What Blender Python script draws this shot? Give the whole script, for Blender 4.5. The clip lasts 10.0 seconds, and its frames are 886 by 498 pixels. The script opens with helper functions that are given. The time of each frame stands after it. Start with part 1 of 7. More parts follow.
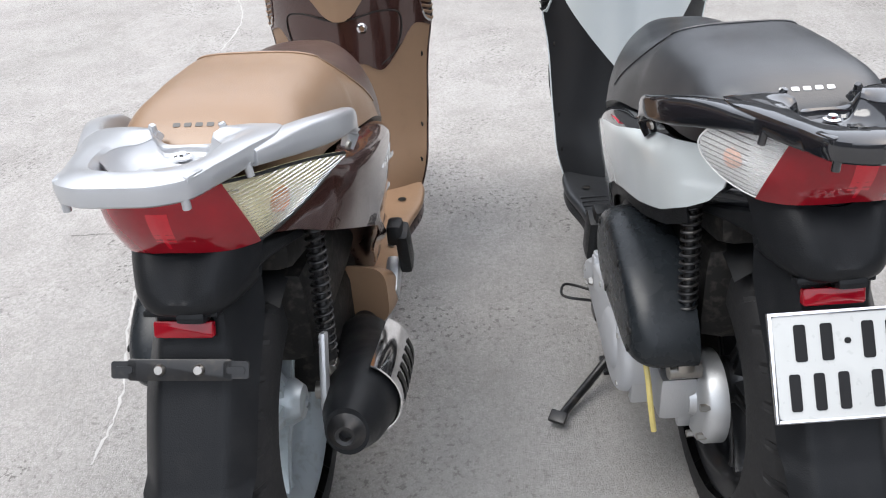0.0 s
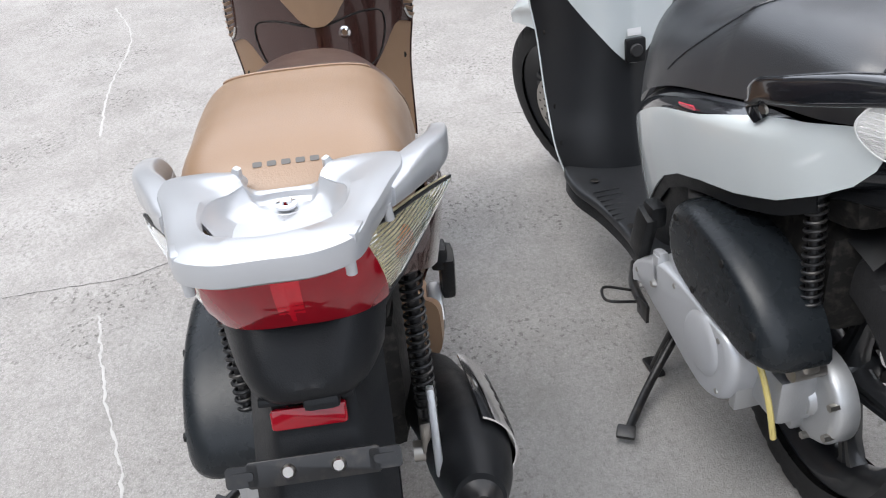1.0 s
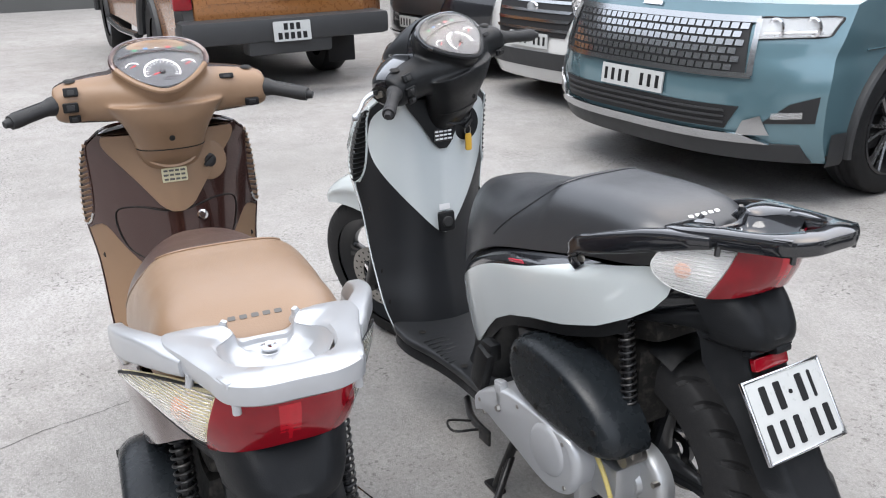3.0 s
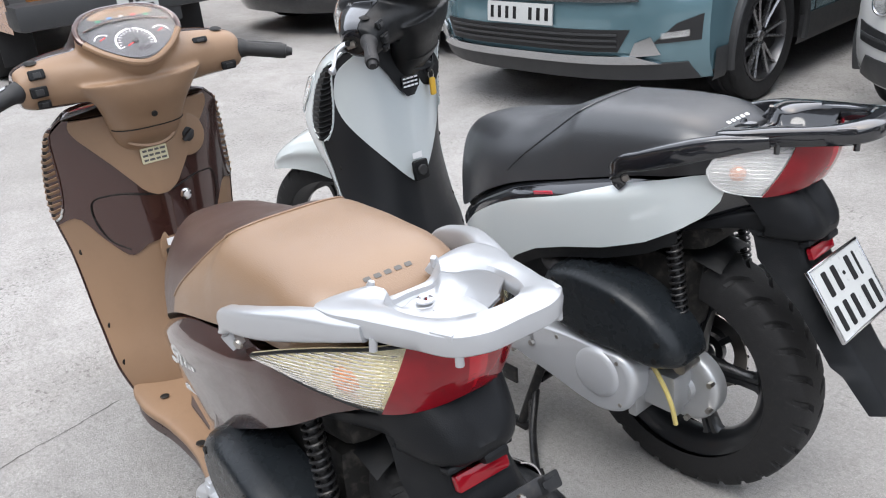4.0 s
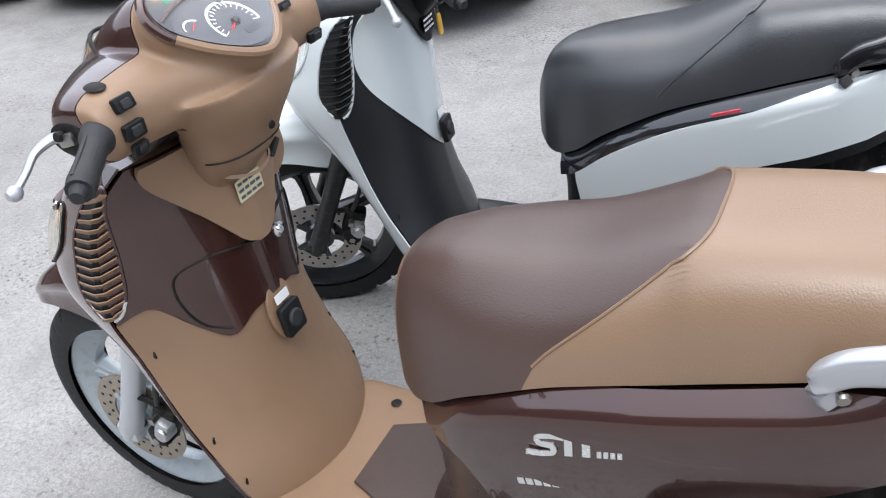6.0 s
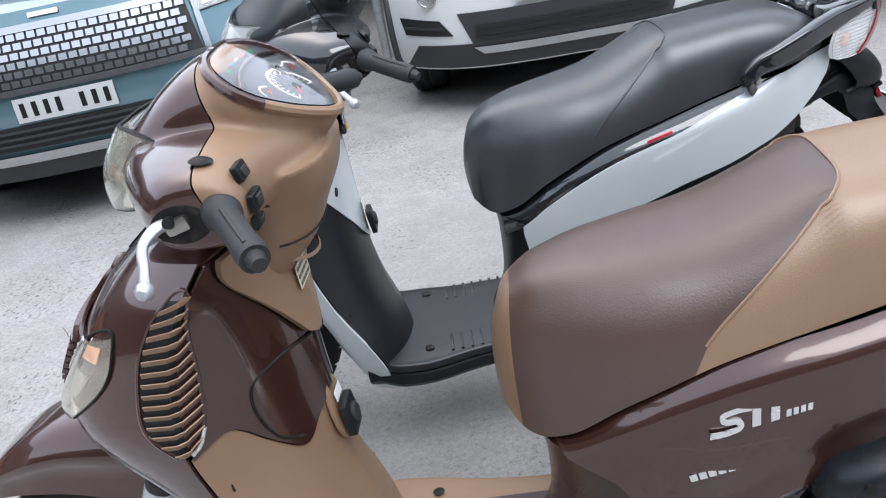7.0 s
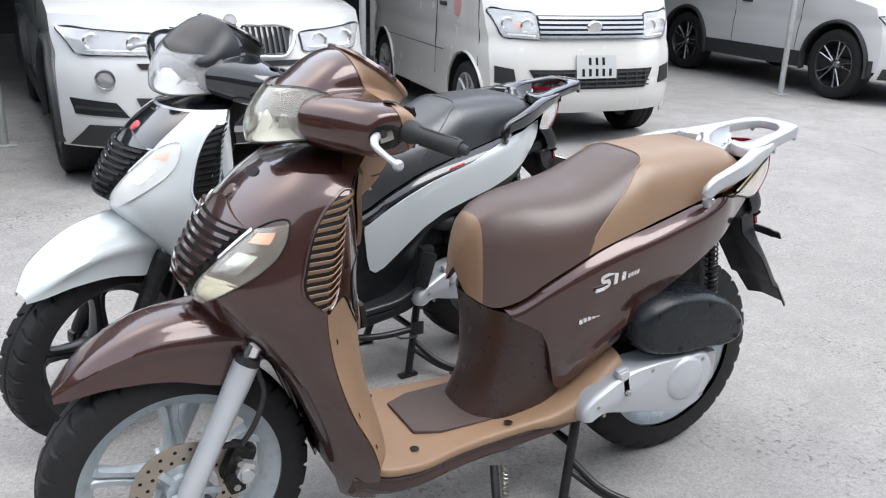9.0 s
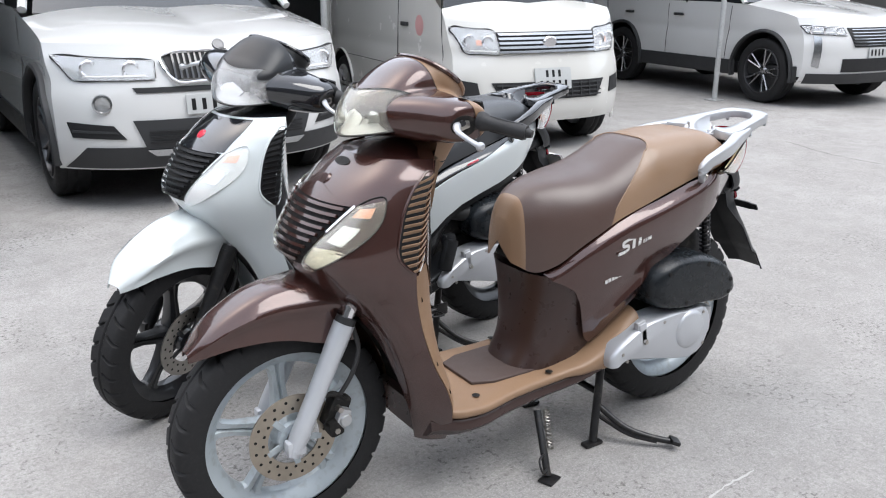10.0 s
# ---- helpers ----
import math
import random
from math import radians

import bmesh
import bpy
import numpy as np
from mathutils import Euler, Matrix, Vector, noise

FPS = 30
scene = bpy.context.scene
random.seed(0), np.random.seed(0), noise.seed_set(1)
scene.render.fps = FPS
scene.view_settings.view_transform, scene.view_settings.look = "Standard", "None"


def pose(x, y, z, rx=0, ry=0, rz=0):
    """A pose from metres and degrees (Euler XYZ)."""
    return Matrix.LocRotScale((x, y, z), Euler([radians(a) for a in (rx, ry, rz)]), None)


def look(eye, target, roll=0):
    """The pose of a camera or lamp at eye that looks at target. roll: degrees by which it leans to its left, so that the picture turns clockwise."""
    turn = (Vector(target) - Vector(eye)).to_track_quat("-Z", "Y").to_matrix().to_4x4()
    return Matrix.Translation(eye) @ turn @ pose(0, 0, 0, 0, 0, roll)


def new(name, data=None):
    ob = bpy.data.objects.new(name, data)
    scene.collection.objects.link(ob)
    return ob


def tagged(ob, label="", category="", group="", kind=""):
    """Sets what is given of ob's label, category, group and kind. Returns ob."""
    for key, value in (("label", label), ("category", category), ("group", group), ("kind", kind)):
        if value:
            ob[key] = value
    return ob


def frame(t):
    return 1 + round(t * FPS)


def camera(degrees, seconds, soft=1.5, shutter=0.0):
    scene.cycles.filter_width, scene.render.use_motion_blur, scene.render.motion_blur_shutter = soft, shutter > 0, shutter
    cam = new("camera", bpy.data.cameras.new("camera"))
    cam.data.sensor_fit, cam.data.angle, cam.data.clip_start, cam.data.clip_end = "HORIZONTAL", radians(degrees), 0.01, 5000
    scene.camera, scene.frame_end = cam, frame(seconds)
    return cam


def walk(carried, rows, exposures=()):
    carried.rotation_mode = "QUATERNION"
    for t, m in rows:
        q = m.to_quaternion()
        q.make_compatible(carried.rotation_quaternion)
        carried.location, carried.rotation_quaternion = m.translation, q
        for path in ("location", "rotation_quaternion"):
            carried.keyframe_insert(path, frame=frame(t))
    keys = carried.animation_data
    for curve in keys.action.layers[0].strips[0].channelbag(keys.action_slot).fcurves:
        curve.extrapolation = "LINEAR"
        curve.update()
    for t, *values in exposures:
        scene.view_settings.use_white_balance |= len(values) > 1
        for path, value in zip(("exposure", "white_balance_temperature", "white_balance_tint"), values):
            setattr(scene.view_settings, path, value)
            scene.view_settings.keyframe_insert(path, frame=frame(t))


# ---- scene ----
cam = camera(55.4, 10.0, soft=1.1)
PATH = [
    (0, (-1.21, -0.469, 1.353), (0.493, -0.276, 0.323), -4.1),
    (0.5, (-1.068, -0.258, 1.349), (0.646, -0.25, 0.319), -9.8),
    (1, (-1.017, -0.122, 1.323), (0.676, -0.219, 0.263), -5.8),
    (1.5, (-1.03, -0.093, 1.342), (0.597, -0.471, 0.242), 1.7),
    (2, (-1.122, -0.086, 1.43), (0.573, -0.638, 0.523), 2.3),
    (2.2, (-1.193, -0.069, 1.436), (0.52, -0.655, 0.588), 1.2),
    (3.3, (-1.236, 0.314, 1.424), (0.459, -0.465, 0.704), -2.9),
    (3.5, (-1.179, 0.403, 1.421), (0.459, -0.424, 0.627), -4.3),
    (4, (-1.017, 0.524, 1.408), (0.49, -0.492, 0.574), -5.3),
    (4.5, (-0.739, 0.606, 1.421), (0.577, -0.571, 0.482), -8.5),
    (5, (-0.498, 0.787, 1.41), (0.643, -0.497, 0.386), -7.5),
    (5.5, (-0.228, 0.872, 1.41), (0.713, -0.526, 0.333), -7.9),
    (6, (0.045, 0.896, 1.432), (0.915, -0.559, 0.37), -9.2),
    (6.2, (0.160, 0.945, 1.428), (0.884, -0.634, 0.437), -7.5),
    (7.3, (0.723, 1.135, 1.341), (0.785, -0.685, 0.513), -8.3),
    (7.5, (0.85, 1.195, 1.33), (0.764, -0.647, 0.555), -2.2),
    (8, (1.083, 1.38, 1.349), (0.663, -0.43, 0.607), 1.0),
    (8.5, (1.294, 1.584, 1.366), (0.636, -0.168, 0.662), 1.7),
    (9, (1.589, 1.637, 1.364), (0.683, -0.018, 0.701), 1.6),
    (9.5, (1.815, 1.724, 1.376), (0.782, 0.133, 0.74), 0.3),
    (10, (2.028, 1.803, 1.361), (0.985, 0.211, 0.747), 0.2),
]
walk(cam, [(t, look(e, g, r)) for t, e, g, r in PATH],
     exposures=((0, 1.44, 6550, 10), (2, 1.38, 6500, 10), (3.5, 1.44, 6500, 10), (5, 1.36, 6350, 10), (6, 1.36, 6230, 10), (7.5, 1.40, 6080, 10), (8.5, 1.44, 6280, 10), (10, 1.36, 6400, 10)))

# ---- daylight: bright overcast sky ----
world = bpy.data.worlds.new("overcast")
scene.world = world
world.use_nodes = True
wn = world.node_tree
sky = wn.nodes.new("ShaderNodeTexSky")
sky.sky_type, sky.sun_disc = "NISHITA", False
sky.sun_elevation, sky.sun_rotation = radians(58), radians(150)
sky.air_density, sky.dust_density = 1.0, 4.0
soft_sky = wn.nodes.new("ShaderNodeMix")
soft_sky.data_type = "RGBA"
soft_sky.inputs[0].default_value = 0.72
wn.links.new(sky.outputs[0], soft_sky.inputs[6])
soft_sky.inputs[7].default_value = (7.4, 7.8, 8.5, 1)
wbg = wn.nodes["Background"]
wbg.inputs[1].default_value = 0.11
wn.links.new(soft_sky.outputs[2], wbg.inputs[0])

sun = new("sun", bpy.data.lights.new("sun", "SUN"))
sun.data.energy, sun.data.angle, sun.data.color = 1.0, radians(40), (1, 0.97, 0.93)
sun.matrix_world = look((-2, 4, 9), (0, 0, 0))


# ---- materials ----
def mat(name, color, rough=0.5, metal=0.0, coat=0.0, var=0.12, scale=9.0, bump=0.0, bscale=300.0, spec=0.5, flake=0.0,
        trans=0.0, ior=1.5, rvar=0.1, dirt=None, dirt_amount=0.0, sheen=0.0):
    m = bpy.data.materials.new(name)
    m.use_nodes = True
    nt = m.node_tree
    b = nt.nodes["Principled BSDF"]
    tc = nt.nodes.new("ShaderNodeTexCoord")
    no = nt.nodes.new("ShaderNodeTexNoise")
    no.inputs["Scale"].default_value, no.inputs["Detail"].default_value = scale, 6
    nt.links.new(tc.outputs["Object"], no.inputs["Vector"])
    mix = nt.nodes.new("ShaderNodeMix")
    mix.data_type = "RGBA"
    c = Vector(color)
    mix.inputs[6].default_value = (*(c * (1 - var)), 1)
    mix.inputs[7].default_value = (*[min(1, k) for k in c * (1 + var)], 1)
    nt.links.new(no.outputs[0], mix.inputs[0])
    out = mix.outputs[2]
    if dirt:
        n2 = nt.nodes.new("ShaderNodeTexNoise")
        n2.inputs["Scale"].default_value, n2.inputs["Detail"].default_value = scale * 2.7, 8
        nt.links.new(tc.outputs["Object"], n2.inputs["Vector"])
        ramp = nt.nodes.new("ShaderNodeMapRange")
        ramp.inputs[1].default_value, ramp.inputs[2].default_value = 0.52, 0.72
        ramp.inputs[4].default_value = dirt_amount
        nt.links.new(n2.outputs[0], ramp.inputs[0])
        md = nt.nodes.new("ShaderNodeMix")
        md.data_type = "RGBA"
        nt.links.new(ramp.outputs[0], md.inputs[0])
        nt.links.new(out, md.inputs[6])
        md.inputs[7].default_value = (*dirt, 1)
        out = md.outputs[2]
    nt.links.new(out, b.inputs["Base Color"])
    b.inputs["Roughness"].default_value = rough
    if rvar:
        mr = nt.nodes.new("ShaderNodeMapRange")
        mr.inputs[3].default_value, mr.inputs[4].default_value = max(0.02, rough - rvar), min(1, rough + rvar)
        n3 = nt.nodes.new("ShaderNodeTexNoise")
        n3.inputs["Scale"].default_value, n3.inputs["Detail"].default_value = scale * 4, 5
        nt.links.new(tc.outputs["Object"], n3.inputs["Vector"])
        nt.links.new(n3.outputs[0], mr.inputs[0])
        nt.links.new(mr.outputs[0], b.inputs["Roughness"])
    b.inputs["Metallic"].default_value = metal
    b.inputs["Specular IOR Level"].default_value = spec
    b.inputs["Coat Weight"].default_value = coat
    b.inputs["Coat Roughness"].default_value = 0.03
    b.inputs["Transmission Weight"].default_value = trans
    b.inputs["IOR"].default_value = ior
    if sheen:
        b.inputs["Sheen Weight"].default_value = sheen
    if bump:
        bt = nt.nodes.new("ShaderNodeTexNoise")
        bt.inputs["Scale"].default_value, bt.inputs["Detail"].default_value = bscale, 3
        nt.links.new(tc.outputs["Object"], bt.inputs["Vector"])
        bp = nt.nodes.new("ShaderNodeBump")
        bp.inputs["Strength"].default_value, bp.inputs["Distance"].default_value = bump, 0.002
        nt.links.new(bt.outputs[0], bp.inputs["Height"])
        nt.links.new(bp.outputs[0], b.inputs["Normal"])
    if flake:
        vo = nt.nodes.new("ShaderNodeTexNoise")
        vo.inputs["Scale"].default_value = 1800
        nt.links.new(tc.outputs["Object"], vo.inputs["Vector"])
        fb = nt.nodes.new("ShaderNodeBump")
        fb.inputs["Strength"].default_value, fb.inputs["Distance"].default_value = flake, 0.0006
        nt.links.new(vo.outputs[0], fb.inputs["Height"])
        nt.links.new(fb.outputs[0], b.inputs["Normal"])
    return m


def lens_mat(name, color, rough=0.04, trans=0.9):
    return mat(name, color, rough, trans=trans, var=0.04, rvar=0.03, ior=1.45, scale=6)


BROWN = mat("brown_metallic_paint", (0.056, 0.0215, 0.017), 0.22, metal=0.35, coat=1.0, flake=0.05, var=0.08, rvar=0.04)
BROWN_LOW = mat("brown_satin_plastic", (0.040, 0.022, 0.019), 0.30, var=0.1, bump=0.08, bscale=500)
TAN = mat("tan_satin_plastic", (0.257, 0.160, 0.096), 0.46, var=0.07, bump=0.10, bscale=700, dirt=(0.20, 0.125, 0.075), dirt_amount=0.25)
SEAT_DARK = mat("dark_brown_vinyl", (0.074, 0.045, 0.037), 0.34, var=0.08, spec=0.65, bump=0.22, bscale=420, scale=5)
SEAT_TAN = mat("tan_vinyl", (0.246, 0.157, 0.097), 0.34, var=0.06, spec=0.65, bump=0.22, bscale=420, scale=5)
SEAT_BLACK = mat("black_vinyl", (0.028, 0.030, 0.034), 0.34, var=0.12, spec=0.9, bump=0.22, bscale=420, scale=5)
MAT_BROWN = mat("brown_rubber_mat", (0.070, 0.048, 0.042), 0.6, var=0.1, bump=0.2, bscale=250)
WHITE_PEARL = mat("pearl_white_paint", (0.60, 0.645, 0.65), 0.25, coat=1.0, var=0.02, rvar=0.04, scale=3)
BLACK_GLOSS = mat("black_gloss_paint", (0.012, 0.013, 0.016), 0.14, coat=1.0, var=0.2, rvar=0.05)
BLACK_PLASTIC = mat("black_textured_plastic", (0.007, 0.0076, 0.0086), 0.42, var=0.2, bump=0.25, bscale=600, dirt=(0.035, 0.034, 0.033), dirt_amount=0.25, spec=0.3)
DARK_GREY_PLASTIC = mat("dark_grey_plastic", (0.012, 0.0145, 0.017), 0.28, var=0.12, bump=0.15, bscale=600, spec=0.3)
SATIN_BLACK = mat("satin_black_plastic", (0.014, 0.0152, 0.0175), 0.38, var=0.12, bump=0.1, bscale=600, spec=0.45)
FENDER_BLACK = mat("faded_black_fender_plastic", (0.009, 0.0098, 0.0112), 0.42, var=0.15, bump=0.2, bscale=500, dirt=(0.03, 0.03, 0.03), dirt_amount=0.2, spec=0.18)
RUBBER = mat("black_tyre_rubber", (0.021, 0.021, 0.022), 0.6, var=0.15, bump=0.2, bscale=300, dirt=(0.04, 0.038, 0.036), dirt_amount=0.25, scale=45, spec=0.18)
GRIP = mat("black_grip_rubber", (0.020, 0.020, 0.021), 0.6, var=0.15, bump=0.2, bscale=500)
SILVER_PAINT = mat("silver_paint", (0.46, 0.472, 0.492), 0.34, metal=0.45, coat=0.5, flake=0.1, var=0.05, rvar=0.05)
RIM_SILVER = mat("blue_grey_silver_wheel_paint", (0.42, 0.47, 0.50), 0.38, metal=0.35, var=0.12, rvar=0.08, dirt=(0.22, 0.21, 0.19), dirt_amount=0.4, scale=16)
RIM_BLACK = mat("black_wheel_paint", (0.013, 0.014, 0.016), 0.32, coat=0.4, var=0.2, rvar=0.06)
ALU = mat("cast_aluminium", (0.50, 0.51, 0.52), 0.42, metal=0.75, var=0.12, bump=0.2, bscale=260, rvar=0.1, scale=14)
ALU_PAINT = mat("silver_engine_paint", (0.52, 0.535, 0.56), 0.38, metal=0.5, var=0.06, bump=0.05, bscale=400, rvar=0.06)
FORK_SILVER = mat("silver_fork_paint", (0.55, 0.57, 0.60), 0.36, metal=0.4, var=0.06, rvar=0.06)
STEEL = mat("worn_steel", (0.40, 0.38, 0.35), 0.34, metal=1.0, var=0.2, rvar=0.12, scale=30)
BRONZE_DISC = mat("browned_brake_disc_steel", (0.40, 0.355, 0.295), 0.4, metal=0.9, var=0.2, rvar=0.1, scale=40)
CHROME = mat("chrome", (0.78, 0.78, 0.80), 0.07, metal=1.0, var=0.03, rvar=0.04)
BLACK_METAL = mat("black_painted_steel", (0.014, 0.014, 0.015), 0.36, metal=0.2, var=0.3, rvar=0.1, dirt=(0.09, 0.075, 0.06), dirt_amount=0.3, scale=22)
ENGINE_DARK = mat("dirty_black_engine", (0.012, 0.0115, 0.011), 0.55, metal=0.2, var=0.4, spec=0.25, bump=0.3, bscale=120, dirt=(0.09, 0.08, 0.07), dirt_amount=0.4, scale=22)
RED_LENS = mat("red_lamp_lens", (0.24, 0.003, 0.010), 0.06, coat=0.35, var=0.25, scale=26, rvar=0.03, spec=0.35)
RED_GLOW = mat("bright_red_reflector_prism", (0.50, 0.004, 0.016), 0.15, coat=0.4, var=0.2, scale=60, rvar=0.06)
RED_TAG = mat("red_badge", (0.62, 0.03, 0.06), 0.25, coat=0.5)
AMBER = mat("amber_bulb_plastic", (0.72, 0.22, 0.05), 0.25, coat=0.3, var=0.1)
PALE_AMBER = mat("faded_amber_bulb", (0.80, 0.42, 0.28), 0.3, coat=0.3, var=0.1)
YELLOWED_LENS = mat("yellowed_clear_lens", (0.96, 0.93, 0.80), 0.06, trans=0.92, coat=0.5, var=0.06, rvar=0.04)
AGED_LENS = mat("aged_clear_lens", (0.97, 0.95, 0.86), 0.05, trans=0.93, coat=0.5, var=0.05, rvar=0.04)
CLEAR_LENS = lens_mat("clear_lamp_lens", (0.97, 0.98, 0.99), trans=0.85)
LAMP_REFLECTOR = mat("lamp_reflector_chrome", (0.86, 0.87, 0.87), 0.22, metal=0.25, var=0.05, bump=0.04, bscale=40)
LAMP_YELLOW_BACK = mat("yellowed_lamp_reflector", (0.80, 0.73, 0.50), 0.25, metal=0.1, var=0.06, bump=0.05, bscale=40)
AGED_BACK = mat("aged_lamp_reflector", (0.82, 0.79, 0.66), 0.25, metal=0.1, var=0.08, bump=0.1, bscale=60)
DASH_LENS = mat("clear_dash_lens", (0.97, 0.98, 0.99), 0.02, trans=1.0, ior=1.30, var=0.02, rvar=0.0)
DIAL_FACE = mat("dark_grey_dial_face", (0.075, 0.075, 0.085), 0.4, var=0.05)
DARK_DIAL = mat("dark_dial_face", (0.03, 0.03, 0.035), 0.35)
WHITE_MARK = mat("white_print", (0.80, 0.80, 0.80), 0.4, var=0.03)
GREY_MARK = mat("dark_grey_print", (0.10, 0.095, 0.09), 0.5, var=0.05)
CREAM_MARK = mat("cream_sticker", (0.62, 0.57, 0.38), 0.4, var=0.06)
PLATE_WHITE = mat("white_plate_paint", (0.47, 0.48, 0.475), 0.3, var=0.05, scale=20)
PLATE_BLACK = mat("black_plate_print", (0.012, 0.012, 0.013), 0.5, spec=0.2)
SILVER_BADGE = mat("silver_badge", (0.72, 0.73, 0.72), 0.25, metal=0.6, var=0.05)
YELLOW_HOSE = mat("yellow_hose", (0.55, 0.45, 0.16), 0.3, var=0.1)
YELLOW_TAG = mat("yellow_key_tag", (0.72, 0.42, 0.04), 0.4)
SIGNAL_BLUE = mat("blue_tell_tale", (0.03, 0.22, 0.55), 0.3)
SIGNAL_GREEN = mat("green_tell_tale", (0.02, 0.20, 0.10), 0.3)
SIGNAL_RED = mat("red_needle", (0.7, 0.03, 0.03), 0.3)


PANES = {"yellowed_clear_lens", "aged_clear_lens", "clear_lamp_lens", "clear_dash_lens", "car_lamp_lens"}


# ---- mesh helpers ----
class Geo:
    """Vertices and faces, joined and moved before they become one mesh."""
    def __init__(self, v=(), f=()):
        self.v = np.array(v, float).reshape(-1, 3)
        self.f = [tuple(k) for k in f]

    def __add__(self, o):
        n = len(self.v)
        return Geo(np.vstack([self.v, o.v]), self.f + [tuple(i + n for i in k) for k in o.f])

    def move(self, m):
        a = np.array(m)
        flip = np.linalg.det(a[:3, :3]) < 0
        return Geo(self.v @ a[:3, :3].T + a[:3, 3], [k[::-1] for k in self.f] if flip else self.f)



def total(parts):
    out = Geo()
    for g in parts:
        out = out + g
    return out


def curve(*pairs):
    """A smooth function through (x, value) pairs."""
    p = sorted(pairs)
    xs, ys = np.array([a for a, _ in p], float), np.array([b for _, b in p], float)
    d = np.gradient(ys, xs)

    def at(x):
        x = np.clip(x, xs[0], xs[-1])
        i = np.clip(np.searchsorted(xs, x) - 1, 0, len(xs) - 2)
        h = xs[i + 1] - xs[i]
        t = (x - xs[i]) / h
        return ((2 * t**3 - 3 * t**2 + 1) * ys[i] + (t**3 - 2 * t**2 + t) * h * d[i]
                + (-2 * t**3 + 3 * t**2) * ys[i + 1] + (t**3 - t**2) * h * d[i + 1])
    return at


def spline(points, n):
    """n points on a smooth line through the given ones."""
    p = np.array(points, float)
    if len(p) == 2:
        return p[0] + (p[1] - p[0]) * np.linspace(0, 1, n)[:, None]
    s = np.r_[0, np.cumsum(np.linalg.norm(np.diff(p, axis=0), axis=1))]
    u = np.linspace(0, s[-1], n)
    return np.stack([curve(*zip(s, p[:, k]))(u) for k in range(p.shape[1])], axis=1)


def grid(P, loop_u=False, loop_v=False, cap=False):
    P = np.array(P, float)
    nu, nv = P.shape[:2]
    f = []
    for i in range(nu if loop_u else nu - 1):
        for j in range(nv if loop_v else nv - 1):
            i2, j2 = (i + 1) % nu, (j + 1) % nv
            f.append((i * nv + j, i2 * nv + j, i2 * nv + j2, i * nv + j2))
    if cap:
        f.append(tuple(range(nv)))
        f.append(tuple((nu - 1) * nv + j for j in reversed(range(nv))))
    return Geo(P.reshape(-1, 3), f)


def surface(fn, nu, nv, **kw):
    return grid([[fn(u, v) for v in np.linspace(0, 1, nv)] for u in np.linspace(0, 1, nu)], **kw)


def shell(fn, nu, nv, thick):
    """An open surface given a thickness."""
    P = np.array([[fn(u, v) for v in np.linspace(0, 1, nv)] for u in np.linspace(0, 1, nu)], float)
    du, dv = np.gradient(P, axis=0), np.gradient(P, axis=1)
    n = np.cross(du, dv)
    n /= np.maximum(np.linalg.norm(n, axis=2, keepdims=True), 1e-9)
    Q = P - n * thick
    a, b = grid(P), grid(Q)
    out = a + Geo(b.v, [k[::-1] for k in b.f])
    m = nu * nv
    edge = ([i * nv for i in range(nu)] + [(nu - 1) * nv + j for j in range(1, nv)]
            + [i * nv + nv - 1 for i in range(nu - 2, -1, -1)] + [j for j in range(nv - 2, 0, -1)])
    for p, q in zip(edge, edge[1:] + edge[:1]):
        out.f.append((p, p + m, q + m, q))
    if thick < 0:
        out.f = [k[::-1] for k in out.f]
    return out


def tube(points, r, n=10, steps=0, taper=None, flat=1.0):
    p = spline(points, steps or (2 if len(points) == 2 else len(points) * 5))
    m = len(p)
    rr = np.interp(np.linspace(0, 1, m), np.linspace(0, 1, len(taper)), taper) * r if taper else np.full(m, r)
    t = np.gradient(p, axis=0)
    t /= np.linalg.norm(t, axis=1, keepdims=True)
    a = np.cross(t[0], (0, 0, 1) if abs(t[0][2]) < 0.9 else (0, 1, 0))
    rows = []
    for i in range(m):
        a = a - t[i] * np.dot(a, t[i])
        a /= np.linalg.norm(a)
        b = np.cross(t[i], a)
        rows.append([p[i] + rr[i] * (a * math.cos(k) + flat * b * math.sin(k)) for k in np.linspace(0, 2 * math.pi, n, endpoint=False)])
    return grid(rows, loop_v=True, cap=True)


def lathe(profile, n=48, axis="y"):
    """Turns (radius, along) pairs round an axis; a closed ring of pairs makes a solid."""
    rows = []
    for a in np.linspace(0, 2 * math.pi, n, endpoint=False):
        c, s = math.cos(a), math.sin(a)
        rows.append([(r * c, h, r * s) if axis == "y" else ((r * c, r * s, h) if axis == "z" else (h, r * c, r * s)) for r, h in profile])
    return grid(rows, loop_u=True)


def ring_solid(profile, n=48, axis="y"):
    rows = lathe(list(profile) + [profile[0]], n, axis)
    return rows


def box(sx, sy, sz, bevel=0.0, seg=2):
    bm = bmesh.new()
    bmesh.ops.create_cube(bm, size=1)
    bmesh.ops.scale(bm, vec=(sx, sy, sz), verts=bm.verts)
    if bevel:
        bmesh.ops.bevel(bm, geom=list(bm.edges), offset=min(bevel, 0.49 * min(sx, sy, sz)), segments=seg, affect="EDGES", profile=0.6)
    bm.verts.index_update()
    g = Geo([v.co[:] for v in bm.verts], [[v.index for v in f.verts] for f in bm.faces])
    bm.free()
    return g


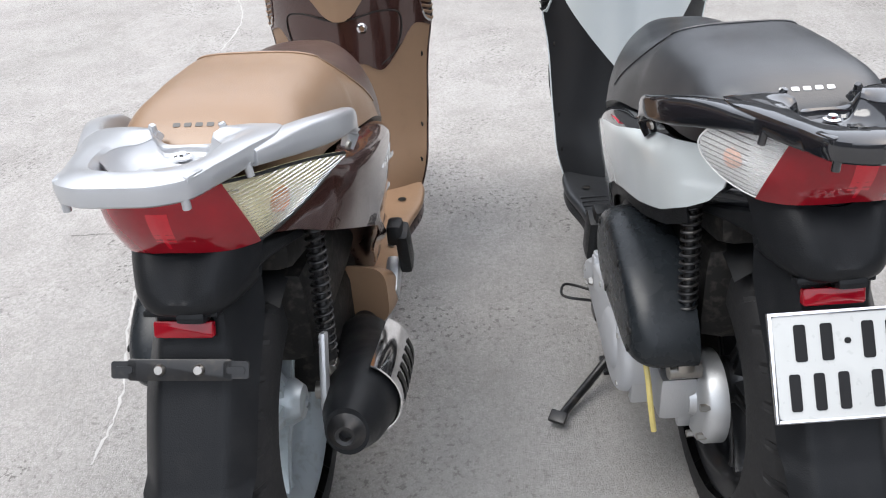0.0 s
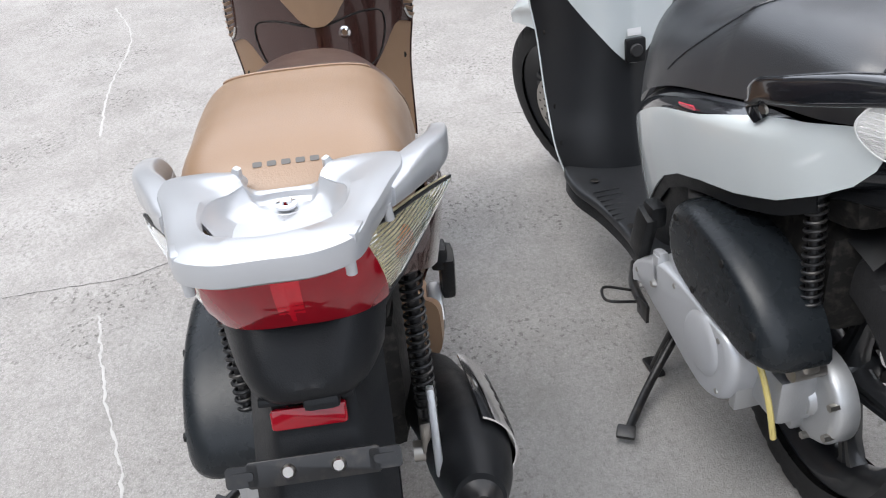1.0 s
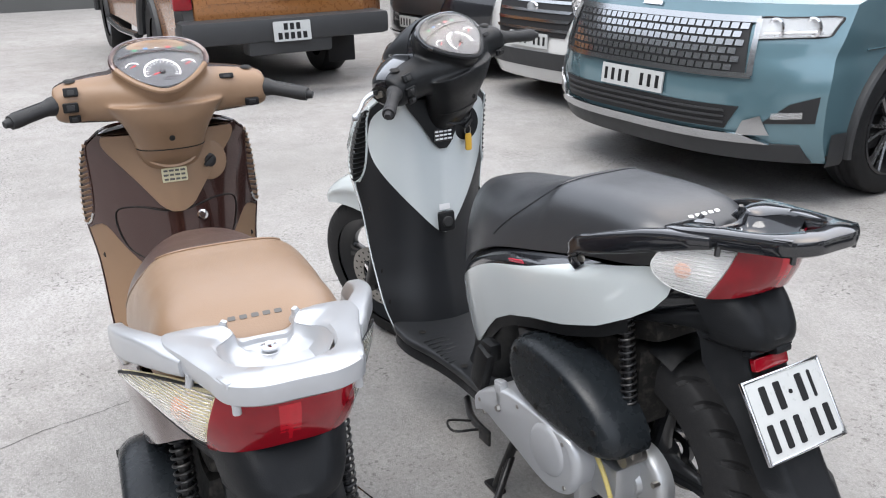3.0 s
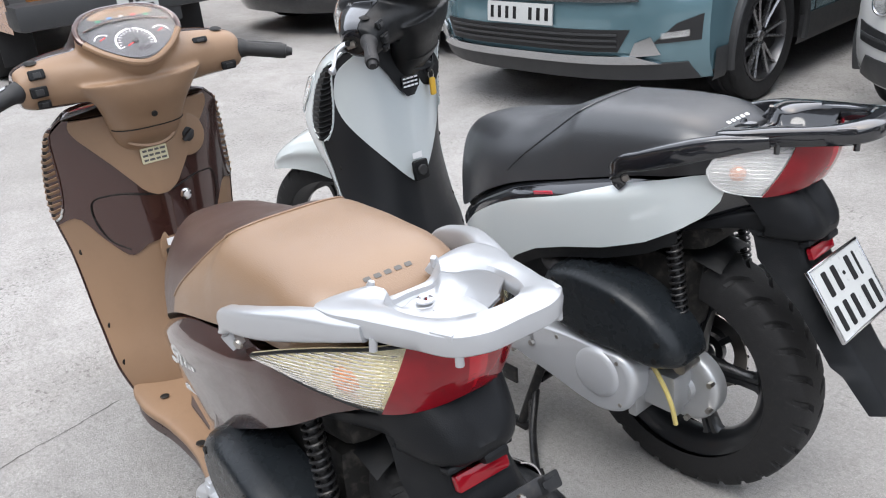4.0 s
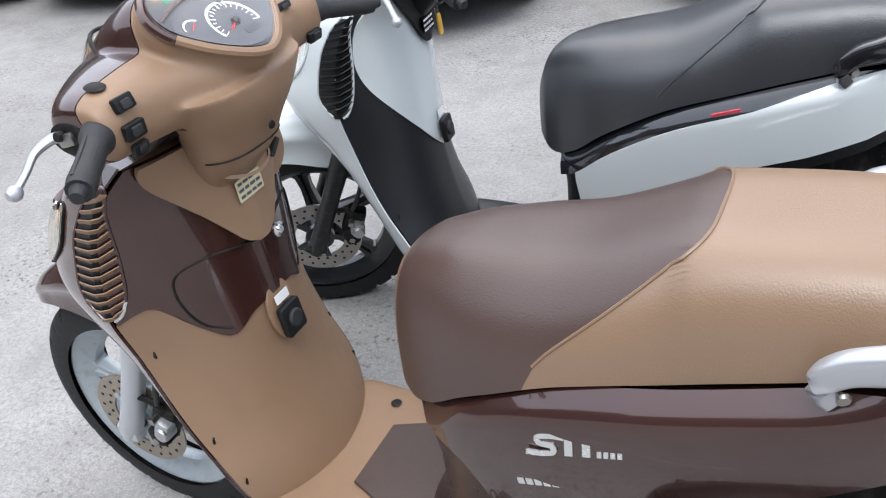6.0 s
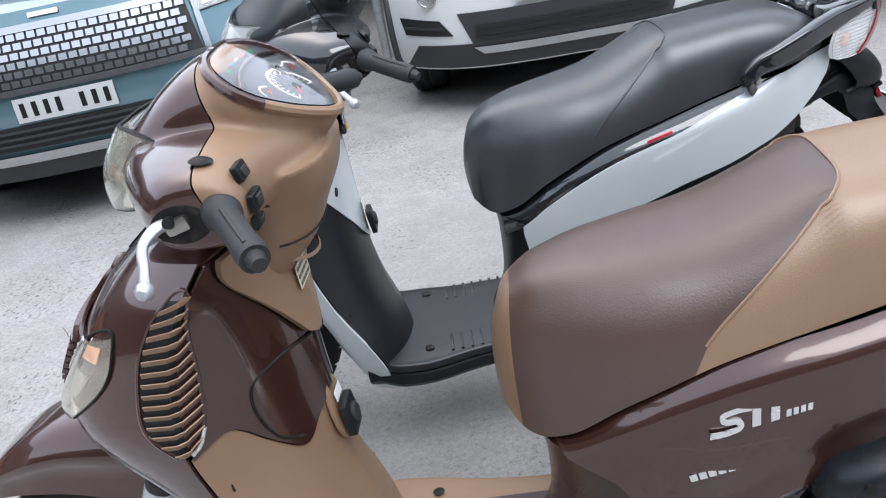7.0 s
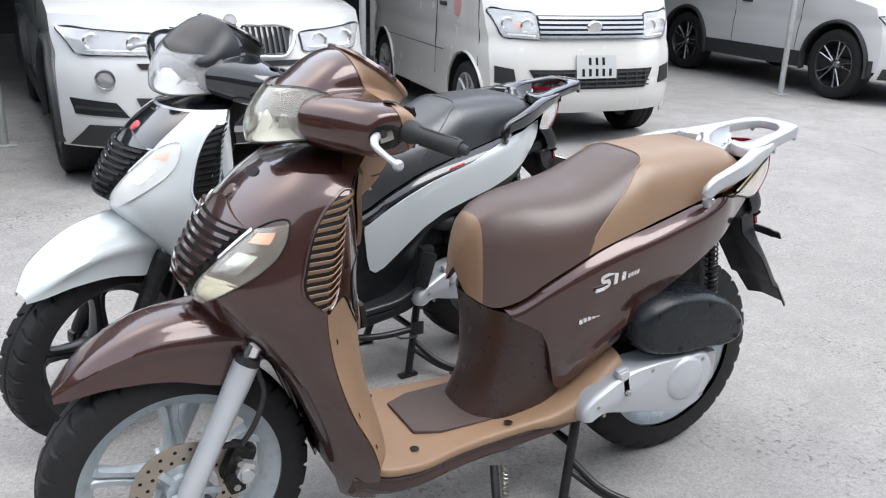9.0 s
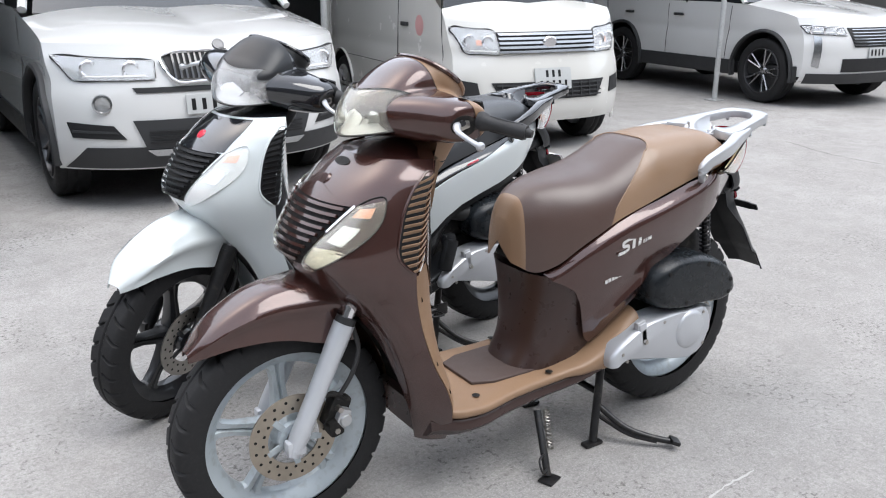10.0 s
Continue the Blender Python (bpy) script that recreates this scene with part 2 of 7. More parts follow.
def slab(outline, thick, bevel=0.0):
    """A plate with the outline (x, y pairs), its faces at z = 0 and z = thick, its upper edge rounded off."""
    o = np.array(outline, float)
    if np.sum(o[:, 0] * np.roll(o[:, 1], -1) - o[:, 1] * np.roll(o[:, 0], -1)) < 0:
        o = o[::-1]
    c = o.mean(axis=0)
    n = len(o)
    rows = [np.c_[o, np.zeros(n)]]
    if bevel:
        size = np.abs(o - c).max()
        for a in np.linspace(0, math.pi / 2, 7 if bevel > 0.01 else 4):
            rows.append(np.c_[c + (o - c) * (1 - bevel * (1 - math.cos(a)) / size), np.full(n, thick - bevel + bevel * math.sin(a))])
    else:
        rows.append(np.c_[o, np.full(n, thick)])
    g = grid(rows, loop_v=True, cap=True)
    return Geo(g.v, [k[::-1] for k in g.f])


def rounded(w, h, r, n=4):
    pts = []
    for cx, cy, a in ((w / 2 - r, h / 2 - r, 0), (-w / 2 + r, h / 2 - r, 90), (-w / 2 + r, -h / 2 + r, 180), (w / 2 - r, -h / 2 + r, 270)):
        for k in range(n + 1):
            t = radians(a + 90 * k / n)
            pts.append((cx + r * math.cos(t), cy + r * math.sin(t)))
    return pts


def ellipse(a, b, n=28):
    return [(a * math.cos(k), b * math.sin(k)) for k in np.linspace(0, 2 * math.pi, n, endpoint=False)]


def facing(at, normal, up=(0, 0, 1), spin=0):
    """A pose whose z looks along normal and whose y is up."""
    z = Vector(normal).normalized()
    x = Vector(up).cross(z).normalized()
    y = z.cross(x)
    m = Matrix((x, y, z)).transposed().to_4x4()
    return Matrix.Translation(at) @ m @ pose(0, 0, 0, 0, 0, spin)


def part(name, geo, material, parent=None, label="", angle=38):
    me = bpy.data.meshes.new(name)
    me.from_pydata([tuple(p) for p in geo.v], [], geo.f)
    me.validate()
    me.polygons.foreach_set("use_smooth", [True] * len(me.polygons))
    me.set_sharp_from_angle(angle=radians(angle))
    me.materials.append(material)
    ob = new(name, me)
    if material.name in PANES:
        ob.visible_shadow = False
    if parent is not None:
        ob.parent = parent
    if label:
        tagged(ob, label)
    return ob


def thing(name, m, label, category, group="", kind=""):
    e = new(name)
    e.matrix_basis = m
    e.empty_display_size = 0.1
    return tagged(e, label, category, group, kind)


def blended(geo, voxel, rounds):
    """Overlapping solids melted into one skin with soft fillets."""
    me = bpy.data.meshes.new("blend")
    me.from_pydata([tuple(p) for p in geo.v], [], geo.f)
    me.validate()
    ob = bpy.data.objects.new("blend", me)
    scene.collection.objects.link(ob)
    r = ob.modifiers.new("remesh", "REMESH")
    r.mode, r.voxel_size = "VOXEL", voxel
    k = ob.modifiers.new("smooth", "SMOOTH")
    k.factor, k.iterations = 0.5, rounds
    dg = bpy.context.evaluated_depsgraph_get()
    ev = ob.evaluated_get(dg).to_mesh()
    g = Geo([v.co[:] for v in ev.vertices], [list(p.vertices) for p in ev.polygons])
    ob.evaluated_get(dg).to_mesh_clear()
    bpy.data.objects.remove(ob)
    bpy.data.meshes.remove(me)
    return g


def halved(geo, point, normal):
    """The part of a skin that lies behind the plane, cut cleanly."""
    me = bpy.data.meshes.new("half")
    me.from_pydata([tuple(p) for p in geo.v], [], geo.f)
    bm = bmesh.new()
    bm.from_mesh(me)
    bmesh.ops.bisect_plane(bm, geom=list(bm.verts) + list(bm.edges) + list(bm.faces), plane_co=point, plane_no=normal, clear_outer=True)
    bm.verts.index_update()
    g = Geo([v.co[:] for v in bm.verts], [[v.index for v in f.verts] for f in bm.faces])
    bm.free()
    bpy.data.meshes.remove(me)
    return g


# ---- scooter ----
def sgn_pow(a, p):
    return math.copysign(abs(a) ** p, a)


def section(top, bot, hw, p=2.6, low=1.0):
    """A closed cross-section: angle (0 to 1, from the left bottom over the top) to (y, z). low narrows the foot."""
    def at(x, v):
        a = 2 * math.pi * v
        zc, hh = (top(x) + bot(x)) / 2, (top(x) - bot(x)) / 2
        c, s = sgn_pow(math.cos(a), 2 / p), sgn_pow(math.sin(a), 2 / p)
        w = hw(x) * (1 if s > 0 else 1 + (low - 1) * -s)
        return w * c, zc + hh * s
    return at


def loft_x(sec, x0, x1, nu, nv, shrink=0.0):
    """A closed loft along x; shrink rounds off both ends over that length."""
    rows = []
    for u in np.linspace(0, 1, nu):
        x = x0 + (x1 - x0) * u
        rows.append([(x, *sec(x, v)) for v in np.linspace(0, 1, nv, endpoint=False)])
    g = np.array(rows)
    if shrink:
        for i, u in enumerate(np.linspace(0, 1, nu)):
            d = min(u, 1 - u) * abs(x1 - x0)
            if d < shrink:
                k = math.sqrt(max(0.0, 1 - (1 - d / shrink) ** 2)) * 0.94 + 0.06
                c = g[i].mean(axis=0)
                g[i] = c + (g[i] - c) * k
    return grid(g, loop_v=True, cap=True)


def tyre(R, half, rim, front=False):
    """A tyre with slanted grooves cut into its tread; the mesh runs along the grooves."""
    m, n, count = 35, 390, 30
    slope = (0.95 if front else 1.35) * 2 * math.pi / count
    rows = []
    for i in range(n):
        row = []
        for j in range(m):
            v = -1 + 2 * j / (m - 1)
            k = abs(v)
            a = 2 * math.pi * i / n - slope * (min(k, 0.8) ** 1.1 + 0.10 * math.sin(6 * min(k, 0.8)))
            y = half * math.sin(v * 1.72) / math.sin(1.72) if k > 0.92 else half * math.sin(v * math.pi / 2 / 0.92)
            r = R - (R - rim) * (0.30 * k ** 2.2 + 0.70 * max(0, (k - 0.45) / 0.55) ** 1.7)
            ph = (i * count / n + (0 if v > 0 else 0.5)) % 1.0
            if ph < (0.14 if front else 0.21) and 0.12 < k < 0.72:
                r -= 0.0075 if k < 0.62 else 0.004
            if front and k < 0.04:
                r -= 0.005
            row.append((r * math.cos(a), y, r * math.sin(a)))
        rows.append(row)
    return grid(rows, loop_u=True)


def wheel(parent, name, centre, R, half, rim_mat, m, disc_side=1, spokes=5, disc=0.115, wide=0.016, disc_mat=None, phase=0.3):
    w = part(name, tyre(R, half, 0.214, front=half < 0.054).move(m @ Matrix.Translation(centre)), RUBBER, parent, "black rubber tyre with a grooved tread", angle=24)
    at = m @ Matrix.Translation(centre)
    hr = half * 0.62
    prof = [(0.221, hr + 0.006), (0.221, hr - 0.004), (0.205, hr - 0.010), (0.190, hr * 0.45), (0.188, 0), (0.190, -hr * 0.45), (0.205, -hr + 0.010),
            (0.221, -hr + 0.004), (0.221, -hr - 0.006), (0.216, -hr - 0.008), (0.196, -hr + 0.002), (0.176, -hr * 0.4), (0.174, 0), (0.176, hr * 0.4), (0.196, hr - 0.002), (0.216, hr + 0.008)]
    part("rim", ring_solid(prof, 64).move(at), rim_mat, w, "cast alloy rim")
    part("hub", ring_solid([(0.045, 0.03), (0.045, -0.03), (0.032, -0.05), (0.012, -0.055), (0.012, 0.055), (0.032, 0.05)], 28).move(at), rim_mat, w)
    for k in range(spokes):
        a = phase + 2 * math.pi * k / spokes
        rows = []
        for r, tw, ty in ((0.034, wide * 1.35, 0.024), (0.07, wide, 0.019), (0.13, wide * 0.8, 0.015), (0.168, wide * 1.0, 0.016), (0.185, wide * 1.9, 0.018)):
            rows.append([(r, y * ty, z * tw) for y, z in ((1, -0.9), (1, -0.25), (0.55, 0), (1, 0.25), (1, 0.9), (0, 1.15), (-1, 0.9), (-1, 0.25), (-0.55, 0), (-1, -0.25), (-1, -0.9), (0, -1.15))])
        rot = Matrix.Rotation(-a, 4, "Y")
        part("spoke", grid(rows, loop_v=True, cap=True).move(at @ rot), rim_mat, w)
    if disc:
        y = disc_side * 0.072
        dm = disc_mat or STEEL
        part("brake_disc", ring_solid([(disc, y + 0.002), (disc, y - 0.002), (0.068, y - 0.002), (0.068, y + 0.002)], 56).move(at), dm, w, "drilled steel brake disc")
        holes, arms = [], []
        for k in range(20):
            a = 2 * math.pi * k / 20
            for q, rr in enumerate((0.080, 0.100)):
                a2 = a + q * 0.15
                holes.append(lathe([(0.0001, y + disc_side * 0.0026), (0.0042, y + disc_side * 0.0026)], 8).move(Matrix.Translation((rr * math.cos(a2), 0, rr * math.sin(a2)))))
        part("disc_holes", total(holes).move(at), ENGINE_DARK, w)
        for k in range(5):
            rot = Matrix.Rotation(-(phase + 0.6 + 2 * math.pi * k / 5), 4, "Y")
            arms.append(box(0.045, 0.006, 0.016, 0.002).move(rot @ Matrix.Translation((0.052, y, 0))))
        part("disc_carrier", (total(arms) + ring_solid([(0.040, y + 0.004), (0.040, y - 0.012), (0.02, y - 0.012), (0.02, y + 0.004)], 24)).move(at), rim_mat, w)
    part("axle_nut", lathe([(0.0001, 0.102), (0.011, 0.102), (0.011, 0.09), (0.016, 0.09), (0.016, 0.05)], 6).move(at), STEEL, w)
    return w


def spring(parent, a, b, r=0.0150, turns=17):
    """A coil-over shock absorber from a (top) to b (foot)."""
    a, b = Vector(a), Vector(b)
    d = b - a
    L = d.length
    m = Matrix.Translation(a) @ d.to_track_quat("Z", "Y").to_matrix().to_4x4()
    body = part("shock_absorber", (lathe([(0.0001, 0), (0.017, 0), (0.017, 0.03), (0.009, 0.04), (0.009, L * 0.62), (0.011, L * 0.63), (0.016, L * 0.80), (0.011, L * 0.82), (0.011, L - 0.01), (0.0001, L - 0.01)], 16, "z")).move(m), BLACK_METAL, parent)
    pts = [(r * math.cos(k), r * math.sin(k), 0.03 + (L * 0.78 - 0.03) * k / (2 * math.pi * turns)) for k in np.linspace(0, 2 * math.pi * turns, turns * 14)]
    part("coil_spring", tube(pts, 0.0028, 7, steps=len(pts)).move(m), BLACK_METAL, body)
    part("shock_foot", (box(0.030, 0.034, 0.06, 0.006).move(m @ Matrix.Translation((0, 0, L - 0.03))) + lathe([(0.0001, -0.028), (0.016, -0.028), (0.016, 0.028), (0.0001, 0.028)], 14).move(Matrix.Translation(b))), STEEL, body)
    return body


# outer front cowl: half-width, nose and edge by height
cowl_nose = curve((0.18, 1.00), (0.30, 1.045), (0.42, 1.085), (0.52, 1.13), (0.60, 1.19), (0.67, 1.255), (0.735, 1.285), (0.82, 1.245), (0.90, 1.180), (0.955, 1.110))
cowl_edge = curve((0.18, 0.925), (0.28, 0.935), (0.35, 0.958), (0.44, 1.002), (0.62, 1.055), (0.72, 1.066), (0.82, 1.050), (0.90, 1.022), (0.955, 0.985))
cowl_half = curve((0.18, 0.130), (0.24, 0.165), (0.32, 0.192), (0.44, 0.200), (0.62, 0.208), (0.72, 0.222), (0.80, 0.219), (0.88, 0.208), (0.93, 0.192), (0.955, 0.168))
cowl_cut = curve((0.18, 0.62), (0.40, 0.60), (0.55, 0.50), (0.64, 0.30), (0.69, 0.08), (0.705, 0.0), (0.72, 0.0), (0.96, 0.0))
inner_mid = curve((0.27, 0.865), (0.33, 0.880), (0.42, 0.905), (0.52, 0.922), (0.64, 0.930), (0.80, 0.935), (0.90, 0.945), (0.955, 0.955))


def cowl(z, s, out=0.0):
    w = cowl_half(z) + out
    k = abs(s)
    x = cowl_nose(z) + out * (1 - k ** 4) - (cowl_nose(z) - cowl_edge(z)) * (0.42 * k ** 2 + 0.58 * k ** 8)
    return (x, w * s, z)


def inner(z, s, out=0.0):
    w = cowl_half(z) - 0.004
    k = abs(s)
    return (inner_mid(z) - out + (cowl_edge(z) - inner_mid(z)) * (0.25 * k + 0.75 * k ** 2.6), w * s, z)


def quad_patch(fn, a, b, c, d, nu, nv, thick, out):
    """A raised patch on a (z, s) surface between four corners a b (one side) and d c (the other)."""
    a, b, c, d = (np.array(k, float) for k in (a, b, c, d))

    def at(u, v):
        p = (1 - u) * ((1 - v) * a + v * b) + u * ((1 - v) * d + v * c)
        return fn(p[0], p[1], out)
    return shell(at, nu, nv, thick)


seat_top = curve((-0.142, 0.858), (-0.134, 0.872), (-0.112, 0.889), (-0.070, 0.909), (-0.04, 0.915), (0.02, 0.918), (0.14, 0.912), (0.215, 0.905), (0.27, 0.882), (0.35, 0.850), (0.46, 0.832), (0.56, 0.816), (0.61, 0.796), (0.640, 0.764), (0.655, 0.725))
seat_bot = curve((-0.142, 0.828), (-0.10, 0.820), (0.05, 0.792), (0.20, 0.757), (0.40, 0.702), (0.50, 0.650), (0.57, 0.600), (0.62, 0.586), (0.655, 0.606))
seat_half = curve((-0.142, 0.085), (-0.132, 0.108), (-0.10, 0.131), (0.05, 0.153), (0.20, 0.163), (0.35, 0.172), (0.46, 0.168), (0.56, 0.138), (0.61, 0.108), (0.640, 0.078), (0.655, 0.050))


def seat_point(x, v):
    """Over the seat from its left foot (0) to its right foot (1)."""
    t, b, w = seat_top(x), seat_bot(x), seat_half(x)
    a = math.pi * v
    crown = 0.86 if x < 0.22 else 0.80
    k = min(1.0, max(0.0, (0.30 - x) / 0.15))
    c, s = sgn_pow(math.cos(a), 0.62 - 0.12 * k), sgn_pow(math.sin(a), 0.52 - 0.09 * k)
    pinch = 1 - (1 - crown) * s ** 1.5
    return (x, w * c * pinch, b + (t - b) * s)


def seat_piece(xa, xb, nu=22, nv=41):
    P = []
    for u in np.linspace(0, 1, nu):
        row = []
        for v in np.linspace(0, 1, nv):
            x = xa(v) + (xb(v) - xa(v)) * u
            row.append(seat_point(x, v))
        P.append(row)
    return grid(P)


def scooter(name, m, label, pal, steer, rack_mat, plated):
    S = thing(name, m, label, "scooter", "parked scooters")
    P = lambda n, g, k, parent=None, lab="": part(n, g, k, parent or S, lab)
    axis_foot, axis_dir = Vector((1.19, 0, 0.62)), Vector((-math.sin(radians(27)), 0, math.cos(radians(27))))
    T = Matrix.Translation(axis_foot) @ Matrix.Rotation(radians(steer), 4, axis_dir) @ Matrix.Translation(-axis_foot)

    # wheels and fork
    wheel(S, "rear_wheel", (-0.02, 0, 0.300), 0.298, 0.064, pal["rim"], Matrix(), disc_side=-1, disc=pal["rear_disc"], wide=0.017, phase=0.55)
    wheel(S, "front_wheel", (1.33, 0, 0.283), 0.283, 0.052, pal["rim"], T, disc_side=1, wide=0.020, disc_mat=pal["disc"], phase=0.25)
    for side in (1, -1):
        y = 0.098 * side
        foot, top = Vector((1.338, y, 0.272)), Vector((1.195, y, 0.565))
        d = (top - foot)
        leg = P("fork_leg", tube([foot - d * 0.07, foot + d * 0.1, top], 0.024, 16, steps=8, taper=[0.75, 1.05, 1.0, 1.0, 1.0, 1.05, 1.12, 1.12]).move(T), pal["fork"], None, "painted fork lower leg")
        part("fork_tube", tube([top - d * 0.02, top + d * 0.45], 0.0165, 14).move(T), CHROME, leg)
        part("dust_seal", tube([top - d * 0.01, top + d * 0.05], 0.026, 14).move(T), GRIP, leg)
        part("axle_clamp", (box(0.05, 0.03, 0.04, 0.008).move(Matrix.Translation(foot)) + lathe([(0.0001, 0.02), (0.012, 0.02), (0.012, -0.02)], 6).move(Matrix.Translation(foot))).move(T), pal["fork"], leg)
    cal = P("brake_caliper", (box(0.055, 0.04, 0.085, 0.012).move(pose(1.222, 0.085, 0.335, 0, -25, 0)) + box(0.04, 0.05, 0.045, 0.012).move(pose(1.235, 0.098, 0.30, 0, 10, 0))).move(T), ENGINE_DARK)
    part("caliper_body", (box(0.034, 0.030, 0.052, 0.010).move(pose(1.216, 0.108, 0.322, 0, -25, 0)) + lathe([(0.0001, 0.030), (0.014, 0.030), (0.017, 0.024), (0.017, 0.0)], 20).move(Matrix.Translation((1.212, 0.098, 0.318)))).move(T), ALU, cal)
    part("caliper_bracket", tube([(1.205, 0.10, 0.365), (1.225, 0.104, 0.385), (1.262, 0.104, 0.392)], 0.007, 8).move(T), ENGINE_DARK, cal)
    for dx, dz in ((0, 0.025), (0.01, -0.03), (-0.02, 0.0)):
        part("caliper_bolt", lathe([(0.0001, 0.02), (0.008, 0.02), (0.008, -0.02)], 6).move(T @ Matrix.Translation((1.225 + dx, 0.105, 0.325 + dz))), STEEL, cal)
    part("brake_hose", tube([(1.222, 0.10, 0.37), (1.185, 0.115, 0.44), (1.165, 0.11, 0.50), (1.175, 0.10, 0.56), (1.14, 0.06, 0.64)], 0.006, 8).move(T), GRIP, cal)

    # front fender
    ridge = curve((1.165, 0.645), (1.22, 0.668), (1.30, 0.668), (1.38, 0.655), (1.44, 0.630), (1.51, 0.582), (1.552, 0.536))
    skirt = curve((1.165, 0.510), (1.25, 0.522), (1.33, 0.545), (1.42, 0.552), (1.50, 0.542), (1.552, 0.520))
    fhalf = curve((1.165, 0.082), (1.25, 0.084), (1.36, 0.076), (1.45, 0.066), (1.515, 0.050), (1.552, 0.022))

    def fender(u, v):
        x = 1.552 - (1.552 - 1.165) * u
        a = math.pi * v
        c, s = sgn_pow(math.cos(a), 0.44), sgn_pow(math.sin(a), 0.55)
        bulge = 1 + (0.13 * math.exp(-((s - 0.66) / 0.11) ** 2) - 0.05 * (s < 0.5) * math.sin(math.pi * min(1, s * 2))) * (1 if u > 0.25 else u * 4)
        return (x, -fhalf(x) * c * bulge, skirt(x) + (ridge(x) - skirt(x)) * s)
    P("front_fender", shell(fender, 40, 31, 0.004).move(T), pal["body"], None, pal["body_word"] + " front mudguard")
    P("fender_stay", (box(0.08, 0.16, 0.03, 0.01).move(Matrix.Translation((1.19, 0, 0.60))) + tube([(1.215, 0, 0.58), (1.10, 0, 0.80)], 0.03, 14)).move(T), ENGINE_DARK)

    # front cowl halves, nose grille, lamps, side vents
    zs = lambda u: 0.185 + (0.955 - 0.185) * u
    for side in (1, -1):
        def half(u, v, side=side):
            z = zs(u)
            s0 = max(0.0, cowl_cut(z))
            return cowl(z, side * (s0 + (1 - s0) * (1 - (1 - v) ** 1.7)))
        g = shell(half, 80, 56, 0.004 * side)
        P("front_cowl", g if side > 0 else Geo(g.v, [k[::-1] for k in g.f]), pal["body"], None, pal["body_word"] + " front cowl half")
        c = lambda z, s, o=0.0, side=side: cowl(z, side * s, o)
        def leaf_lamp(u, v, o, side=side):
            """Between the straight upper edge (u = 0) and the bowed lower edge (u = 1)."""
            a = np.array((0.724, 0.30)) * (1 - v) + np.array((0.868, 0.70)) * v
            b = np.array((0.712, 0.42)) * (1 - v) ** 2 + np.array((0.765, 0.97)) * 2 * v * (1 - v) + np.array((0.880, 0.86)) * v ** 2
            z, s_ = a + (b - a) * u
            return cowl(z, side * s_, o)
        inset = lambda k: 0.5 + 0.94 * (k - 0.5)
        lamp = P("front_turn_signal", shell(lambda u, v: leaf_lamp(u, v, 0.011 + 0.006 * math.sin(math.pi * u)), 18, 26, 0.002 * side), pal["front_lens"], None, "front position lamp and turn signal")
        part("lamp_reflector", shell(lambda u, v: leaf_lamp(inset(u), inset(v), 0.0040), 14, 30, 0.001 * side), pal["front_back"], lamp)
        part("lamp_bowl", shell(lambda u, v: leaf_lamp(0.22 + 0.5 * u, 0.46 + 0.24 * v, 0.0062), 8, 8, 0.0015 * side), CHROME, lamp)
        part("bulb", shell(lambda u, v: leaf_lamp(0.25 + 0.5 * u, 0.82 + 0.11 * v, 0.0066), 6, 5, 0.0015 * side), PALE_AMBER, lamp)
        part("lamp_gasket", tube([leaf_lamp(1, v, 0.006) for v in np.linspace(0, 1, 16)] + [leaf_lamp(0, v, 0.006) for v in np.linspace(1, 0, 10)], 0.0022, 6, steps=70), ENGINE_DARK if not pal["heart"] else WHITE_PEARL, lamp)
        P("chrome_trim", quad_patch(c, (0.806, 0.520), (0.809, 0.502), (0.869, 0.662), (0.865, 0.682), 14, 4, 0.003 * side, 0.0135), CHROME if pal["trim"] else pal["body"])
        def flank(z, w, o=0.0, side=side):
            if w <= 1:
                return cowl(z, side * w, o)
            x, y, zz = inner(z, side * (2 - w))
            return (x - 1.1 * o, y + side * 0.7 * o, zz)
        v_in = curve((0.708, 0.992), (0.735, 0.966), (0.80, 0.950), (0.88, 0.951), (0.915, 0.962), (0.935, 0.984))
        v_out = curve((0.708, 1.030), (0.735, 1.075), (0.80, 1.098), (0.86, 1.070), (0.90, 1.030), (0.935, 0.995))
        leaf = lambda q, p, o: flank(0.708 + 0.227 * q, v_in(0.708 + 0.227 * q) + (v_out(0.708 + 0.227 * q) - v_in(0.708 + 0.227 * q)) * p, o)
        vent = P("side_vent", shell(lambda u, v: leaf(v, u, 0.0050), 60, 40, 0.002 * side), BLACK_PLASTIC, None, "louvred side vent")
        for k in range(14):
            q0 = (k + 0.55) / 14.6
            part("louvre", shell(lambda u, v: leaf(min(1, max(0, q0 + 0.034 * (v - 0.5) + 0.065 * (u - 0.5))), 0.06 + 0.88 * u, 0.0056 + 0.0042 * v), 26, 4, 0.002 * side), pal["louvre"], vent)
        rim_line = [leaf(q, 0, 0.005) for q in np.linspace(0, 1, 14)] + [leaf(q, 1, 0.005) for q in np.linspace(1, 0, 14)]
        part("vent_frame", tube(rim_line, 0.0034, 8, steps=90), pal["body"], vent)
        part("vent_accent", tube([leaf(0.0, 0.3, 0.007), leaf(0.03, 0.9, 0.007), leaf(0.14, 1.0, 0.007)], 0.003, 7), SILVER_BADGE if pal["trim"] else pal["body"], vent)
        P("cowl_splitline", quad_patch(c, (0.868, 0.672), (0.871, 0.664), (0.954, 0.940), (0.951, 0.950), 12, 3, 0.002 * side, 0.0018), ENGINE_DARK)
